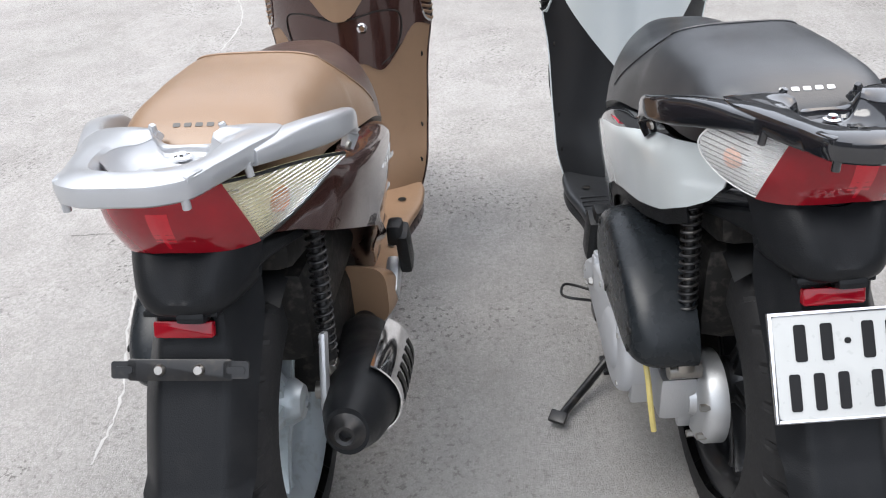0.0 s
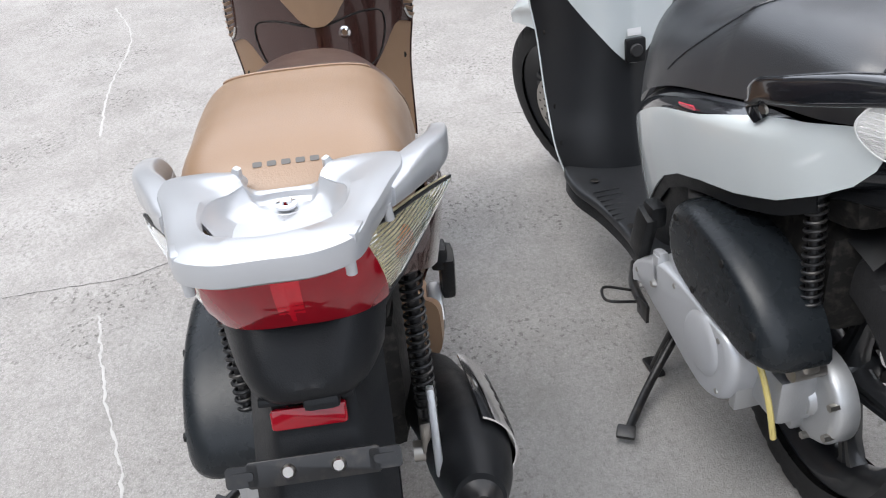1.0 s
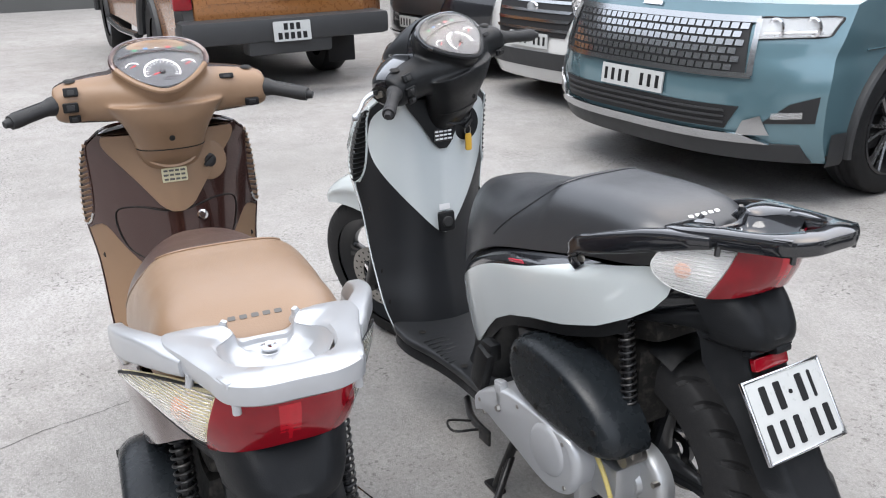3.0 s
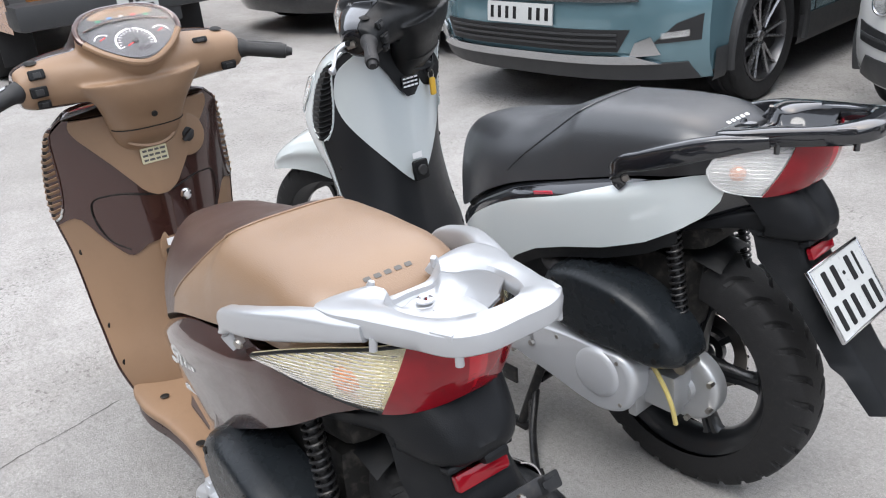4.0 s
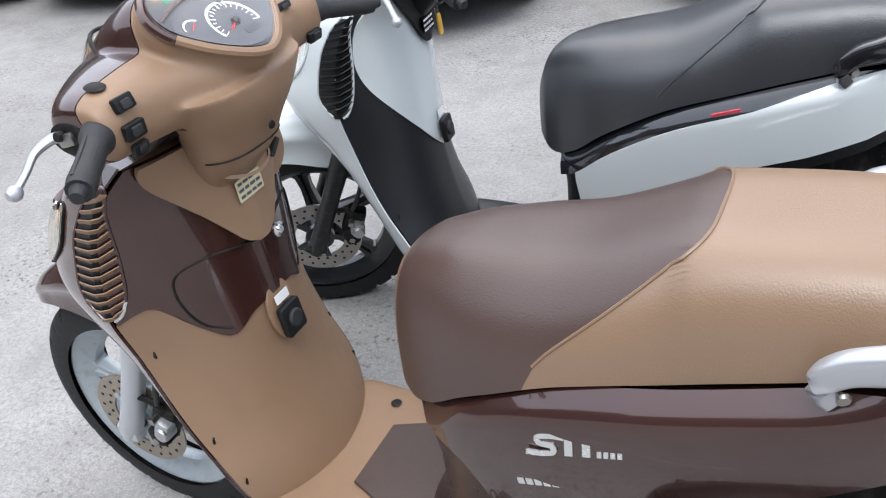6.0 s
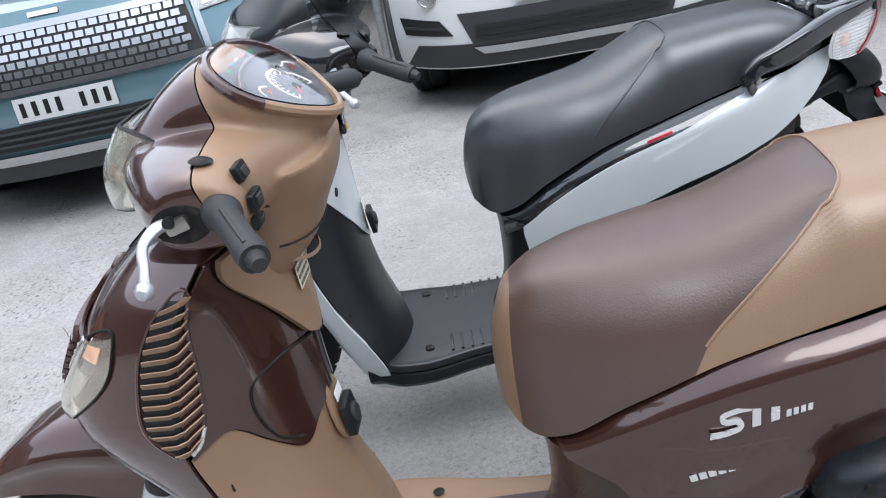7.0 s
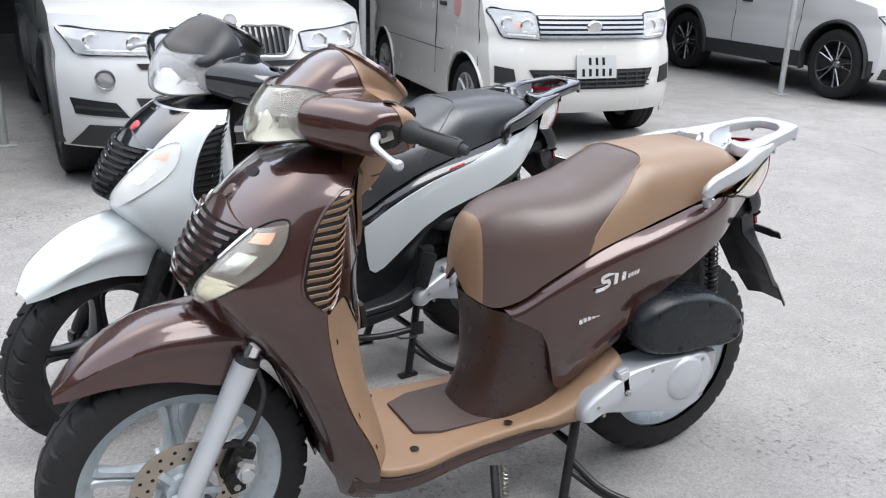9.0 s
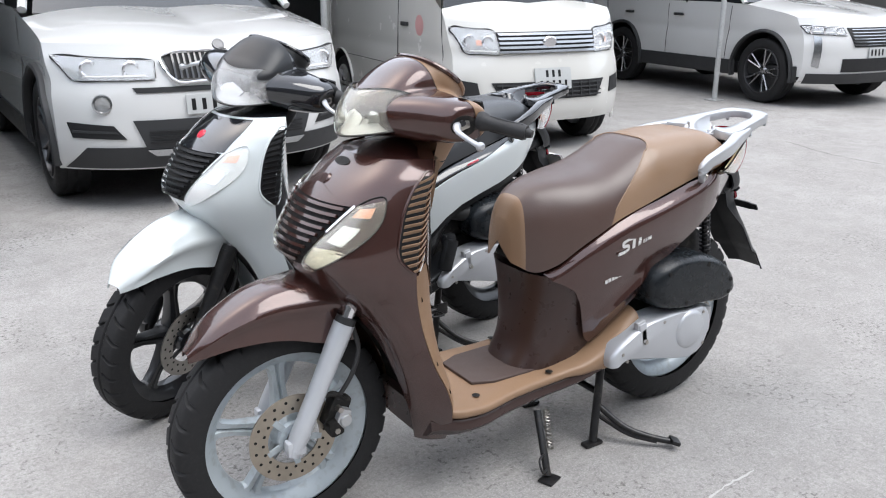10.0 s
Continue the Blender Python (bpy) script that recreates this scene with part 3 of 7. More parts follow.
    if pal["heart"]:
        P("nose_panel", quad_patch(cowl, (0.866, -0.66), (0.866, 0.66), (0.951, 0.78), (0.951, -0.78), 14, 35, 0.003, 0.003), BLACK_GLOSS, None, "gloss black nose panel")
    gr = P("nose_grille", quad_patch(cowl, (0.722, -0.27), (0.722, 0.27), (0.862, 0.645), (0.862, -0.645), 20, 33, 0.003, 0.0035), ENGINE_DARK, None, "slatted nose grille")
    for k in range(9):
        z = 0.734 + 0.0148 * k
        w = 0.262 + 0.36 * (z - 0.734) / 0.127
        part("grille_slat", quad_patch(cowl, (z, -w), (z, w), (z + 0.0065, w), (z + 0.0065, -w), 3, 31, 0.008, 0.012), pal["slat"], gr)
    P("grille_brow", quad_patch(cowl, (0.862, -0.65), (0.862, 0.65), (0.893, 0.08), (0.893, -0.08), 10, 27, 0.004, 0.0085), pal["body"] if not pal["heart"] else BLACK_GLOSS)
    P("nose_badge", lathe([(0.0001, 0.007), (0.014, 0.007), (0.018, 0.003), (0.019, 0)], 24, "z").move(facing(cowl(0.900, 0, 0.002), (0.75, 0, 0.55))), pal["badge"])
    if not pal["heart"]:
        P("nose_hole", slab(ellipse(0.034, 0.013), 0.003).move(facing(cowl(0.938, 0, 0.003), (0.6, 0, 0.75))), ENGINE_DARK, None, "dark slot on the nose top")
    if pal["heart"]:
        P("nose_badge_small", slab(rounded(0.05, 0.014, 0.006), 0.004, 0.001).move(facing(cowl(0.945, 0, 0.002), (0.6, 0, 0.75))), BLACK_GLOSS)
    nose_top = lambda u, v: tuple(np.array(cowl(0.953, 2 * v - 1)) * (1 - u) + np.array((1.00 - 0.07 * abs(2 * v - 1) ** 2 - 0.02, 0.075 * (2 * v - 1), 0.985)) * u)
    P("cowl_top", surface(nose_top, 6, 21), pal["cowl_top"])
    P("cowl_rim", surface(lambda u, v: tuple(np.array(cowl(0.953, 2 * v - 1)) * (1 - u) + np.array(inner(0.953, 2 * v - 1, 0.004)) * u), 4, 31), pal["vee"])
    P("splash_panel", surface(lambda u, v: (cowl_edge(zs(u) * 0.7) + 0.02 + 0.05 * u, (2 * v - 1) * 0.13, 0.2 + 0.46 * u), 10, 8), ENGINE_DARK)

    # inner leg shield
    zb = curve((0, 0.640), (0.25, 0.632), (0.5, 0.612), (0.66, 0.655), (0.82, 0.712), (0.93, 0.706), (1.0, 0.695))
    if not pal["heart"]:
        low = lambda u, v: inner(0.275 + (zb(abs(2 * v - 1)) - 0.275) * u, 2 * v - 1)
        high = lambda u, v: inner(zb(abs(2 * v - 1)) + 0.001 + (0.952 - zb(abs(2 * v - 1))) * u, 2 * v - 1, 0.004)
        P("inner_leg_shield", shell(low, 34, 41, -0.004), pal["inner"], None, pal["inner_word"] + " lower inner leg shield")
        P("inner_upper_panel", shell(high, 24, 41, -0.004), pal["panel"], None, pal["panel_word"] + " upper inner panel")
        hatch = [(0.625, -0.47), (0.650, -0.62), (0.758, -0.66), (0.766, -0.50), (0.750, 0.0), (0.766, 0.50), (0.758, 0.66), (0.650, 0.62), (0.625, 0.47)]
        seam = [inner(z, s, 0.0086) for z, s in hatch]
        P("glovebox_seam", tube(spline(seam, 40), 0.0022, 5, steps=60), ENGINE_DARK)
    else:
        low = lambda u, v: inner(0.275 + (0.952 - 0.275) * u, 2 * v - 1)
        P("inner_leg_shield", shell(low, 44, 41, -0.004), pal["inner"], None, pal["inner_word"] + " inner leg shield")
        hw = curve((0.545, 0.03), (0.56, 0.12), (0.62, 0.38), (0.70, 0.64), (0.78, 0.84), (0.86, 0.92), (0.92, 0.90), (0.948, 0.80))
        heart = lambda u, v: inner(0.548 + 0.40 * u, (2 * v - 1) * hw(0.548 + 0.40 * u), 0.005)
        P("inner_upper_panel", shell(heart, 34, 31, -0.004), pal["panel"], None, pal["panel_word"] + " heart-shaped inner panel")
    vw = curve((0.752, 0.06), (0.762, 0.14), (0.79, 0.25), (0.84, 0.43), (0.90, 0.69), (0.95, 0.93))
    vee_low = 0.752
    if pal["heart"]:
        vee_low = 0.808
        vw = curve((0.808, 0.05), (0.820, 0.11), (0.845, 0.19), (0.88, 0.30), (0.92, 0.46), (0.952, 0.62))
    vee = lambda u, v: inner(vee_low + (0.952 - vee_low) * u, (2 * v - 1) * vw(vee_low + (0.952 - vee_low) * u), 0.013)
    P("key_panel", shell(vee, 20, 21, -0.009), pal["vee"], None, pal["inner_word"] + " V-shaped key panel")
    ear = facing(inner(0.868, -0.44, 0.012), (-1, 0, 0.05))
    ig = P("ignition_lock", slab(ellipse(0.044, 0.052), 0.008, 0.003).move(ear), pal["vee"])
    part("lock_barrel", lathe([(0.0001, 0.018), (0.010, 0.018), (0.014, 0.012), (0.018, 0.010), (0.018, 0)], 20, "z").move(ear), GRIP, ig)
    part("lock_lever", box(0.034, 0.010, 0.012, 0.003).move(ear @ pose(0, 0, 0.02, 0, 0, 40)), GRIP, ig)
    lk = facing(inner(0.728, -0.26, 0.008), (-1, 0, 0.08))
    if not pal["heart"]:
        P("glovebox_lock", lathe([(0.0001, 0.008), (0.007, 0.008), (0.009, 0.005), (0.014, 0.004), (0.014, 0)], 20, "z").move(lk), CHROME)
    sk = facing(inner(0.585, 0.0, 0.016), (-1, 0, 0.12))
    if not pal["heart"]:
        P("socket_plate", slab([(x, y + 0.012) for x, y in ellipse(0.036, 0.060)], 0.006, 0.003).move(facing(inner(0.590, 0.0, 0.004), (-1, 0, 0.12))), pal["inner"])
    so = P("power_socket", slab(rounded(0.052, 0.060, 0.006), 0.012, 0.003).move(sk), BLACK_PLASTIC)
    part("socket_cap", lathe([(0.0001, 0.018), (0.014, 0.018), (0.017, 0.015), (0.017, 0.01)], 20, "z").move(sk), GRIP, so)
    P("socket_sticker", slab(rounded(0.036, 0.018, 0.002), 0.0008).move(sk @ Matrix.Translation((0.0, 0.044, 0.0))), WHITE_MARK)
    st = facing(inner(0.848, 0.0, 0.0235), (-1, 0, 0.05))
    stick = P("warning_sticker", slab(rounded(0.062, 0.036, 0.003), 0.0006).move(st), pal["sticker"])
    for r in range(3):
        for k in range(4):
            part("print_bar", box(0.010 + 0.002 * ((r + k) % 2), 0.005, 0.0006).move(st @ Matrix.Translation((-0.021 + 0.014 * k, -0.011 + 0.011 * r, 0.001))), pal["sticker_print"], stick)
    for z, s in ((0.623, 0.93), (0.436, 0.93), (0.347, 0.93), (0.623, -0.93), (0.436, -0.93), (0.347, -0.93)):
        P("screw_recess", lathe([(0.0001, 0.0015), (0.006, 0.0015), (0.0085, 0.0)], 14, "z").move(facing(inner(z, s, 0.0015), (-1, -0.2 * s, 0.1))), ENGINE_DARK)

    # floorboard, under cowl, seat column
    fh = curve((0.255, 0.176), (0.30, 0.184), (0.36, 0.186), (0.45, 0.176), (0.57, 0.160), (0.72, 0.168), (0.86, 0.190), (0.93, 0.180), (0.95, 0.165))
    fz = curve((0.255, 0.428), (0.30, 0.402), (0.345, 0.370), (0.39, 0.336), (0.44, 0.309), (0.52, 0.292), (0.70, 0.282), (0.86, 0.282), (0.95, 0.292))

    def floor_sec(x, v):
        a = 2 * math.pi * v
        c, s = sgn_pow(math.cos(a), 0.28), sgn_pow(math.sin(a), 0.5)
        hh = 0.017 if pal["heart"] else float(np.interp(x, (0.26, 0.30, 0.36, 0.43, 0.52), (0.078, 0.070, 0.052, 0.028, 0.017)))
        return fh(x) * c, fz(x) - hh + hh * s
    P("floorboard", loft_x(floor_sec, 0.95, 0.262 if not pal["heart"] else 0.33, 48, 44), pal["floor"], None, pal["inner_word"] + " step-through floorboard")
    for k in range(7 if pal["heart"] else 0):
        P("floor_rib", box(0.007, 0.07, 0.003, 0.0014).move(pose(0.70 + 0.024 * (k - 3), 0.125, 0.2808)), pal["floor"])
        P("floor_rib", box(0.007, 0.07, 0.003, 0.0014).move(pose(0.70 + 0.024 * (k - 3), -0.125, 0.2808)), pal["floor"])
    for x, y, z in ((0.827, 0.135, 0.2835), (0.575, 0.140, 0.290), (0.827, -0.135, 0.2835), (0.575, -0.140, 0.290)):
        P("floor_screw_recess", lathe([(0.0001, 0.0012), (0.008, 0.0012), (0.011, 0.0)], 14, "z").move(Matrix.Translation((x, y, z))), ENGINE_DARK)
    ub = curve((0.28, 0.30), (0.36, 0.245), (0.50, 0.205), (0.70, 0.185), (0.90, 0.180), (1.00, 0.195))
    ut = lambda x: fz(min(max(x, 0.30), 0.95)) - 0.020

    def under_sec(x, v):
        a = 2 * math.pi * v
        c, s = sgn_pow(math.cos(a), 0.45), sgn_pow(math.sin(a), 0.45)
        zc, hh = (ut(x) + ub(x)) / 2, max(0.01, (ut(x) - ub(x)) / 2)
        w = (fh(min(max(x, 0.3), 0.95)) - 0.004) * (1 if s > 0 else 1 + 0.22 * s)
        return w * c, zc + hh * s
    P("under_cowl", loft_x(under_sec, 0.985, 0.31, 26, 32), pal["under"], None, pal["under_word"] + " lower side cowl")
    mt = [(0.80, -0.075), (0.80, 0.075), (0.74, 0.100), (0.60, 0.105), (0.60, -0.105), (0.74, -0.100)]
    if not pal["heart"]:
        P("floor_mat", slab(mt, 0.008, 0.003).move(Matrix.Translation((0, 0, 0.281))), MAT_BROWN, None, "dark brown ribbed rubber mat")

    cf = curve((0.28, 0.655), (0.34, 0.622), (0.45, 0.606), (0.56, 0.612), (0.64, 0.640))
    cb = curve((0.28, 0.36), (0.34, 0.34), (0.45, 0.29), (0.56, 0.22), (0.64, 0.20))
    chw = curve((0.28, 0.115), (0.34, 0.118), (0.45, 0.138), (0.56, 0.168), (0.64, 0.165))
    rows = []
    for z in np.linspace(0.28, 0.572, 20):
        rows.append([((cf(z) + cb(z)) / 2 + (cf(z) - cb(z)) / 2 * sgn_pow(math.cos(a), 0.62), chw(z) * sgn_pow(math.sin(a), 0.72), z)
                     for a in np.linspace(0, 2 * math.pi, 44, endpoint=False)])
    P("seat_column", grid(rows, loop_v=True, cap=True), pal["column"], None, pal["column_word"] + " panel under the seat")


    # rear body: one skin a side over a dark core
    def bt(x):
        return float(seat_bot(min(max(x, -0.142), 0.655))) - 0.004 + max(0, -0.142 - x) * 0.15
    bb = curve((-0.28, 0.785), (-0.18, 0.735), (-0.05, 0.680), (0.10, 0.620), (0.25, 0.560), (0.38, 0.530), (0.50, 0.530), (0.60, 0.550))
    bh = curve((-0.28, 0.070), (-0.18, 0.100), (-0.10, 0.138), (-0.05, 0.165), (0.02, 0.185), (0.10, 0.195), (0.28, 0.201), (0.42, 0.191), (0.52, 0.166), (0.58, 0.134), (0.625, 0.100))

    def core_sec(x, v):
        a = 2 * math.pi * v
        c, s = sgn_pow(math.cos(a), 0.6), sgn_pow(math.sin(a), 0.7)
        zc, hh = (bt(x) + bb(x)) / 2, (bt(x) - bb(x)) / 2
        return (bh(x) - 0.022) * (1 - 0.20 * max(0, -s) ** 2) * c, zc - 0.006 + hh * s
    P("rear_body", loft_x(core_sec, 0.575, -0.25, 40, 36, shrink=0.05), pal["body"] if not pal["heart"] else BLACK_GLOSS, None, "body shell under the seat")
    skin_top = pal["skin_top"]

    def full_top(x):
        if x > -0.02:
            return bt(x)
        tail_line = (0.74, 0.765, 0.779, 0.797, bt(-0.02)) if not pal["heart"] else (0.83, 0.828, 0.824, 0.817, bt(-0.02))
        return float(np.interp(x, (-0.26, -0.19, -0.15, -0.09, -0.02), tail_line))

    def skin_y(x, z):
        """Half-width of the side skin: a rounded shoulder under the seat, then a nearly upright flank that tucks in below."""
        t = full_top(x)
        roll = 0.034 * min(1.0, max(0.15, (x + 0.05) / 0.12))
        zc = t - 0.036
        if z > zc:
            return bh(x) - roll * min(1.2, (z - zc) / 0.036) ** 2.3
        y = bh(x) - 0.046 * ((zc - z) / 0.25) ** 1.35
        if not pal["heart"]:
            a, b = np.array((0.415, 0.405)), np.array((0.262, 0.515))
            d = (b - a) / np.linalg.norm(b - a)
            q = np.array((x, z)) - a
            k, h = q @ d / np.linalg.norm(b - a), q @ np.array((-d[1], d[0]))
            y += 0.015 * math.exp(-(h / 0.017) ** 2) * max(0.0, min(1.0, k * 3, (1.25 - k) * 3))
        return y

    def skin_patch(xf, xr, low, high, side, nu, nv, out=0.0):
        def at(u, v):
            x = xf + (xr - xf) * u
            z0, z1 = low(x), high(x)
            z = z0 + (z1 - z0) * v
            return (x, side * (skin_y(x, z) + out), z)
        return shell(at, nu, nv, 0.004 * side)
    low_edge = lambda x: float(np.interp(x, *zip(*sorted(pal["skin_low"]))))
    for side in (1, -1):
        P("side_skin", skin_patch(pal["skin_front"], pal["skin_rear"], low_edge, lambda x: full_top(x) - skin_top(x), side, 110, 26), pal["body"], None, pal["body_word"] + " rear side body")
        if pal["heart"]:
            P("side_trim", skin_patch(0.60, -0.02, lambda x: full_top(x) - skin_top(x) - 0.004, full_top, side, 50, 6, -0.004), BLACK_GLOSS, None, "gloss black strip under the seat")
            P("side_badge", box(0.055, 0.003, 0.009, 0.001).move(pose(0.250, side * (skin_y(0.250, bt(0.250) - 0.018) + 0.000), bt(0.250) - 0.018, 0, 13, 0) @ Matrix.Rotation(radians(-25 * side), 4, "X")), RED_TAG)
            P("under_seat_flank", skin_patch(0.50, -0.06, lambda x: low_edge(x) - 0.03, lambda x: low_edge(x) + 0.004, side, 40, 5, -0.006), BLACK_PLASTIC)
        else:
            em = Matrix.Translation((0.330, side * (skin_y(0.33, 0.650) - 0.0008), 0.650)) @ Matrix.Rotation(radians(14), 4, "Y") @ Matrix.Rotation(radians(90 if side < 0 else -90), 4, "X")

            def ribbon(pts, w):
                p = spline(pts, 26)
                d = np.gradient(p, axis=0)
                d /= np.linalg.norm(d, axis=1, keepdims=True)
                n = np.stack([-d[:, 1], d[:, 0]], axis=1)
                return [tuple(k) for k in p + n * w] + [tuple(k) for k in (p - n * w)[::-1]]
            shapes = [ribbon([(0.024, 0.013), (0.002, 0.015), (-0.014, 0.011), (-0.010, 0.003), (0.008, -0.003), (0.010, -0.011), (-0.006, -0.015), (-0.030, -0.013)], 0.0042)]
            shapes += [[(x - 0.0055, -0.017), (x + 0.0055, -0.017), (x + 0.0055, 0.017), (x - 0.0055, 0.017)] for x in (0.030, 0.054)]
            shapes += [[(x, -0.017), (x + 0.006, -0.017), (x + 0.006, -0.007), (x, -0.007)] for x in (0.068, 0.077, 0.086, 0.095)]
            for o in shapes:
                o = [((x + 0.28 * z - 0.03) * side * -1, z) for x, z in o]
                g = slab(o, 0.002) if side < 0 else slab([(x, -z) for x, z in o], 0.002)
                P("side_emblem", g.move(em), SILVER_BADGE)
            for k in range(6):
                P("side_emblem_small", slab(rounded(0.010, 0.011, 0.001), 0.0012).move(Matrix.Translation((0.410 - 0.0125 * k, side * (skin_y(0.38, 0.545) - 0.0004), 0.540 + 0.0028 * k)) @ Matrix.Rotation(radians(12), 4, "Y") @ Matrix.Rotation(radians(90 if side < 0 else -90), 4, "X")), SILVER_BADGE)

    # seat
    seam = lambda v: 0.188 + 0.210 * (1 - math.sin(math.pi * v)) ** 1.25
    tip = lambda v: 0.622 + 0.010 * abs(math.cos(math.pi * v)) ** 2
    rear_end = lambda v: -0.142
    front_end = lambda v: 0.655
    seat = P("seat_front", seat_piece(tip, seam, 30), pal["seat"], None, pal["seat_word"] + " vinyl rider seat")
    P("seat_rear", seat_piece(seam, rear_end, 34), pal["seat_rear"], None, pal["seat_rear_word"] + " vinyl passenger seat")
    P("seat_nose", seat_piece(front_end, tip, 10), pal["seat_rear"] if not pal["heart"] else pal["seat"])
    ring_pts = np.array([seat_point(0.655, v) for v in np.linspace(0, 1, 41)])
    mid = np.array((0.655, 0, 0.660))
    P("seat_nose_cap", grid([mid + (ring_pts - mid) * max(0.02, 1 - r) + np.array((0.009 * (1 - (1 - r) ** 2), 0, 0)) for r in np.linspace(0, 1, 8)]), pal["seat_rear"] if not pal["heart"] else pal["seat"])
    tail_cap = [seat_point(-0.142, v) for v in np.linspace(0, 1, 41)]
    P("seat_tail_cap", Geo(tail_cap, [tuple(reversed(range(41)))]), pal["seat_rear"])
    pipe = [tuple(np.array(seat_point(seam(v), v)) * 1.0 + np.array((0, 0, 0.001))) for v in np.linspace(0.02, 0.98, 50)]
    P("seat_piping", tube(pipe, 0.0022, 6, steps=100), pal["seat_rear"])
    P("seat_base", loft_x(section(lambda x: seat_bot(x) + 0.012, lambda x: seat_bot(x) - 0.012, lambda x: seat_half(x) * 0.86, 4), 0.59, -0.138, 24, 20), BLACK_PLASTIC)
    for k in range(5):
        lx = facing((-0.098, (k - 2) * -0.017, seat_top(-0.098) + 0.0002), (-0.42, 0, 0.91))
        P("seat_logo_bar", slab(rounded(0.011, 0.008, 0.002), 0.0004).move(lx), pal["logo"])

    # grab rail and rack: a rim round a dished plate, open at the back, with a flat blade to each side
    ro = [(-0.386, 0.0), (-0.384, 0.048), (-0.368, 0.076), (-0.30, 0.099), (-0.226, 0.119), (-0.160, 0.136), (-0.128, 0.132), (-0.122, 0.095), (-0.134, 0.060), (-0.140, 0.034), (-0.142, 0.0)]
    ro = spline(ro + [(x, -y) for x, y in ro[-2::-1]], 121)[:-1]
    C = np.array((-0.232, 0.0))
    ri = []
    for o in ro:
        a = math.atan2(o[1], -(o[0] - C[0]))
        ri.append((C[0] - 0.112 * sgn_pow(math.cos(a), 0.85) if math.cos(a) > 0 else C[0] - 0.078 * math.cos(a), 0.074 * sgn_pow(math.sin(a), 0.85)))
    ri = np.array(ri)

    def rack_top(x, y):
        dip = 0.026 * max(0.0, 1 - (abs(y) / 0.056) ** 6) if x > -0.185 else 0.0
        return 0.906 + 0.128 * max(0.0, -0.10 - x) - dip
    dish = np.array((-0.205, 0.0))
    rim_rows, dish_rows = [], []
    for t, dz in ((0.10, -0.030), (0.0, -0.026), (-0.03, -0.010), (0.02, -0.002), (0.14, 0.001), (0.55, 0.003), (0.90, 0.001), (1.0, -0.004), (1.0, -0.014), (0.92, -0.026), (0.10, -0.030)):
        rim_rows.append([(*(o + (i - o) * t), rack_top(*o) + dz) for o, i in zip(ro, ri)])
    for t, dz in ((0.0, -0.006), (0.10, -0.020), (0.28, -0.028), (0.55, -0.030), (0.85, -0.031), (0.99, -0.031)):
        flat = min(1.0, t * 4)
        dish_rows.append([(*(i + (dish - i) * t), (rack_top(*o) + dz) * (1 - flat) + (0.909 + dz) * flat) for o, i in zip(ro, ri)])
    R = P("grab_rail", grid(rim_rows, loop_v=True), rack_mat, None, pal["rack_word"] + " grab rail and luggage rack")
    g = grid(dish_rows, loop_v=True)
    n_ = len(ro)
    keep = [f for f in g.f if not (max(f) < 4 * n_ and g.v[list(f)].mean(axis=0)[0] < -0.262)]
    part("rack_bowl", Geo(g.v, keep) + Geo(g.v - (0, 0, 0.005), [f[::-1] for f in keep]), rack_mat, R)

    def blade(points, wide, high):
        p = spline(points, 44)
        k = np.linspace(0, 1, 44)
        w, h = (np.interp(k, np.linspace(0, 1, len(q)), q) for q in (wide, high))
        t = np.gradient(p, axis=0)
        t /= np.linalg.norm(t, axis=1, keepdims=True)
        rows = []
        for i in range(44):
            side_ = np.cross(t[i], (0, 0, 1.0))
            side_[2] = 0
            side_ /= np.linalg.norm(side_)
            up_ = np.cross(side_, t[i])
            rows.append([p[i] + side_ * w[i] * sgn_pow(math.cos(a), 0.5) + up_ * h[i] * sgn_pow(math.sin(a), 0.42) for a in np.linspace(0, 2 * math.pi, 24, endpoint=False)])
        return grid(rows, loop_v=True, cap=True)
    for side in (1, -1):
        arm = [(0.046, 0.180 * side, 0.790), (0.055, 0.184 * side, 0.802), (0.058, 0.188 * side, 0.822), (0.040, 0.190 * side, 0.842), (-0.004, 0.188 * side, 0.857), (-0.06, 0.177 * side, 0.871), (-0.12, 0.152 * side, 0.884), (-0.175, 0.127 * side, 0.894), (-0.225, 0.110 * side, 0.902)]
        arm = [(x, y, z - (0.012 if pal["heart"] else 0.0) * min(1.0, max(0.0, (x + 0.15) / 0.15))) for x, y, z in arm]
        part("grab_arm", blade(arm, [0.009, 0.012, 0.013, 0.014, 0.015, 0.016, 0.018, 0.020, 0.014], [0.010, 0.016, 0.019, 0.021, 0.022, 0.022, 0.020, 0.016, 0.012]), rack_mat, R)
        part("arm_bolt", lathe([(0.0001, 0.004), (0.007, 0.004), (0.009, 0.0)], 12, "z").move(facing((0.036, 0.184 * side, 0.800), (-0.3, 0.9 * side, -0.2))), STEEL, R)
        part("rack_lug", blade([(-0.133, 0.052 * side, 0.890), (-0.138, 0.053 * side, 0.904), (-0.140, 0.050 * side, 0.916)], [0.008, 0.006, 0.004], [0.012, 0.008, 0.004]), rack_mat, R)
        part("rack_block", box(0.034, 0.014, 0.020, 0.004).move(pose(-0.345, 0.080 * side, 0.929, 0, 7, 14 * side)), rack_mat, R)
        part("rack_peg", tube([(-0.362, 0.074 * side, 0.915), (-0.362, 0.074 * side, 0.900)], 0.0055, 10), rack_mat, R)
        part("rack_peg", tube([(-0.240, 0.112 * side, 0.900), (-0.240, 0.114 * side, 0.882)], 0.0055, 10), rack_mat, R)
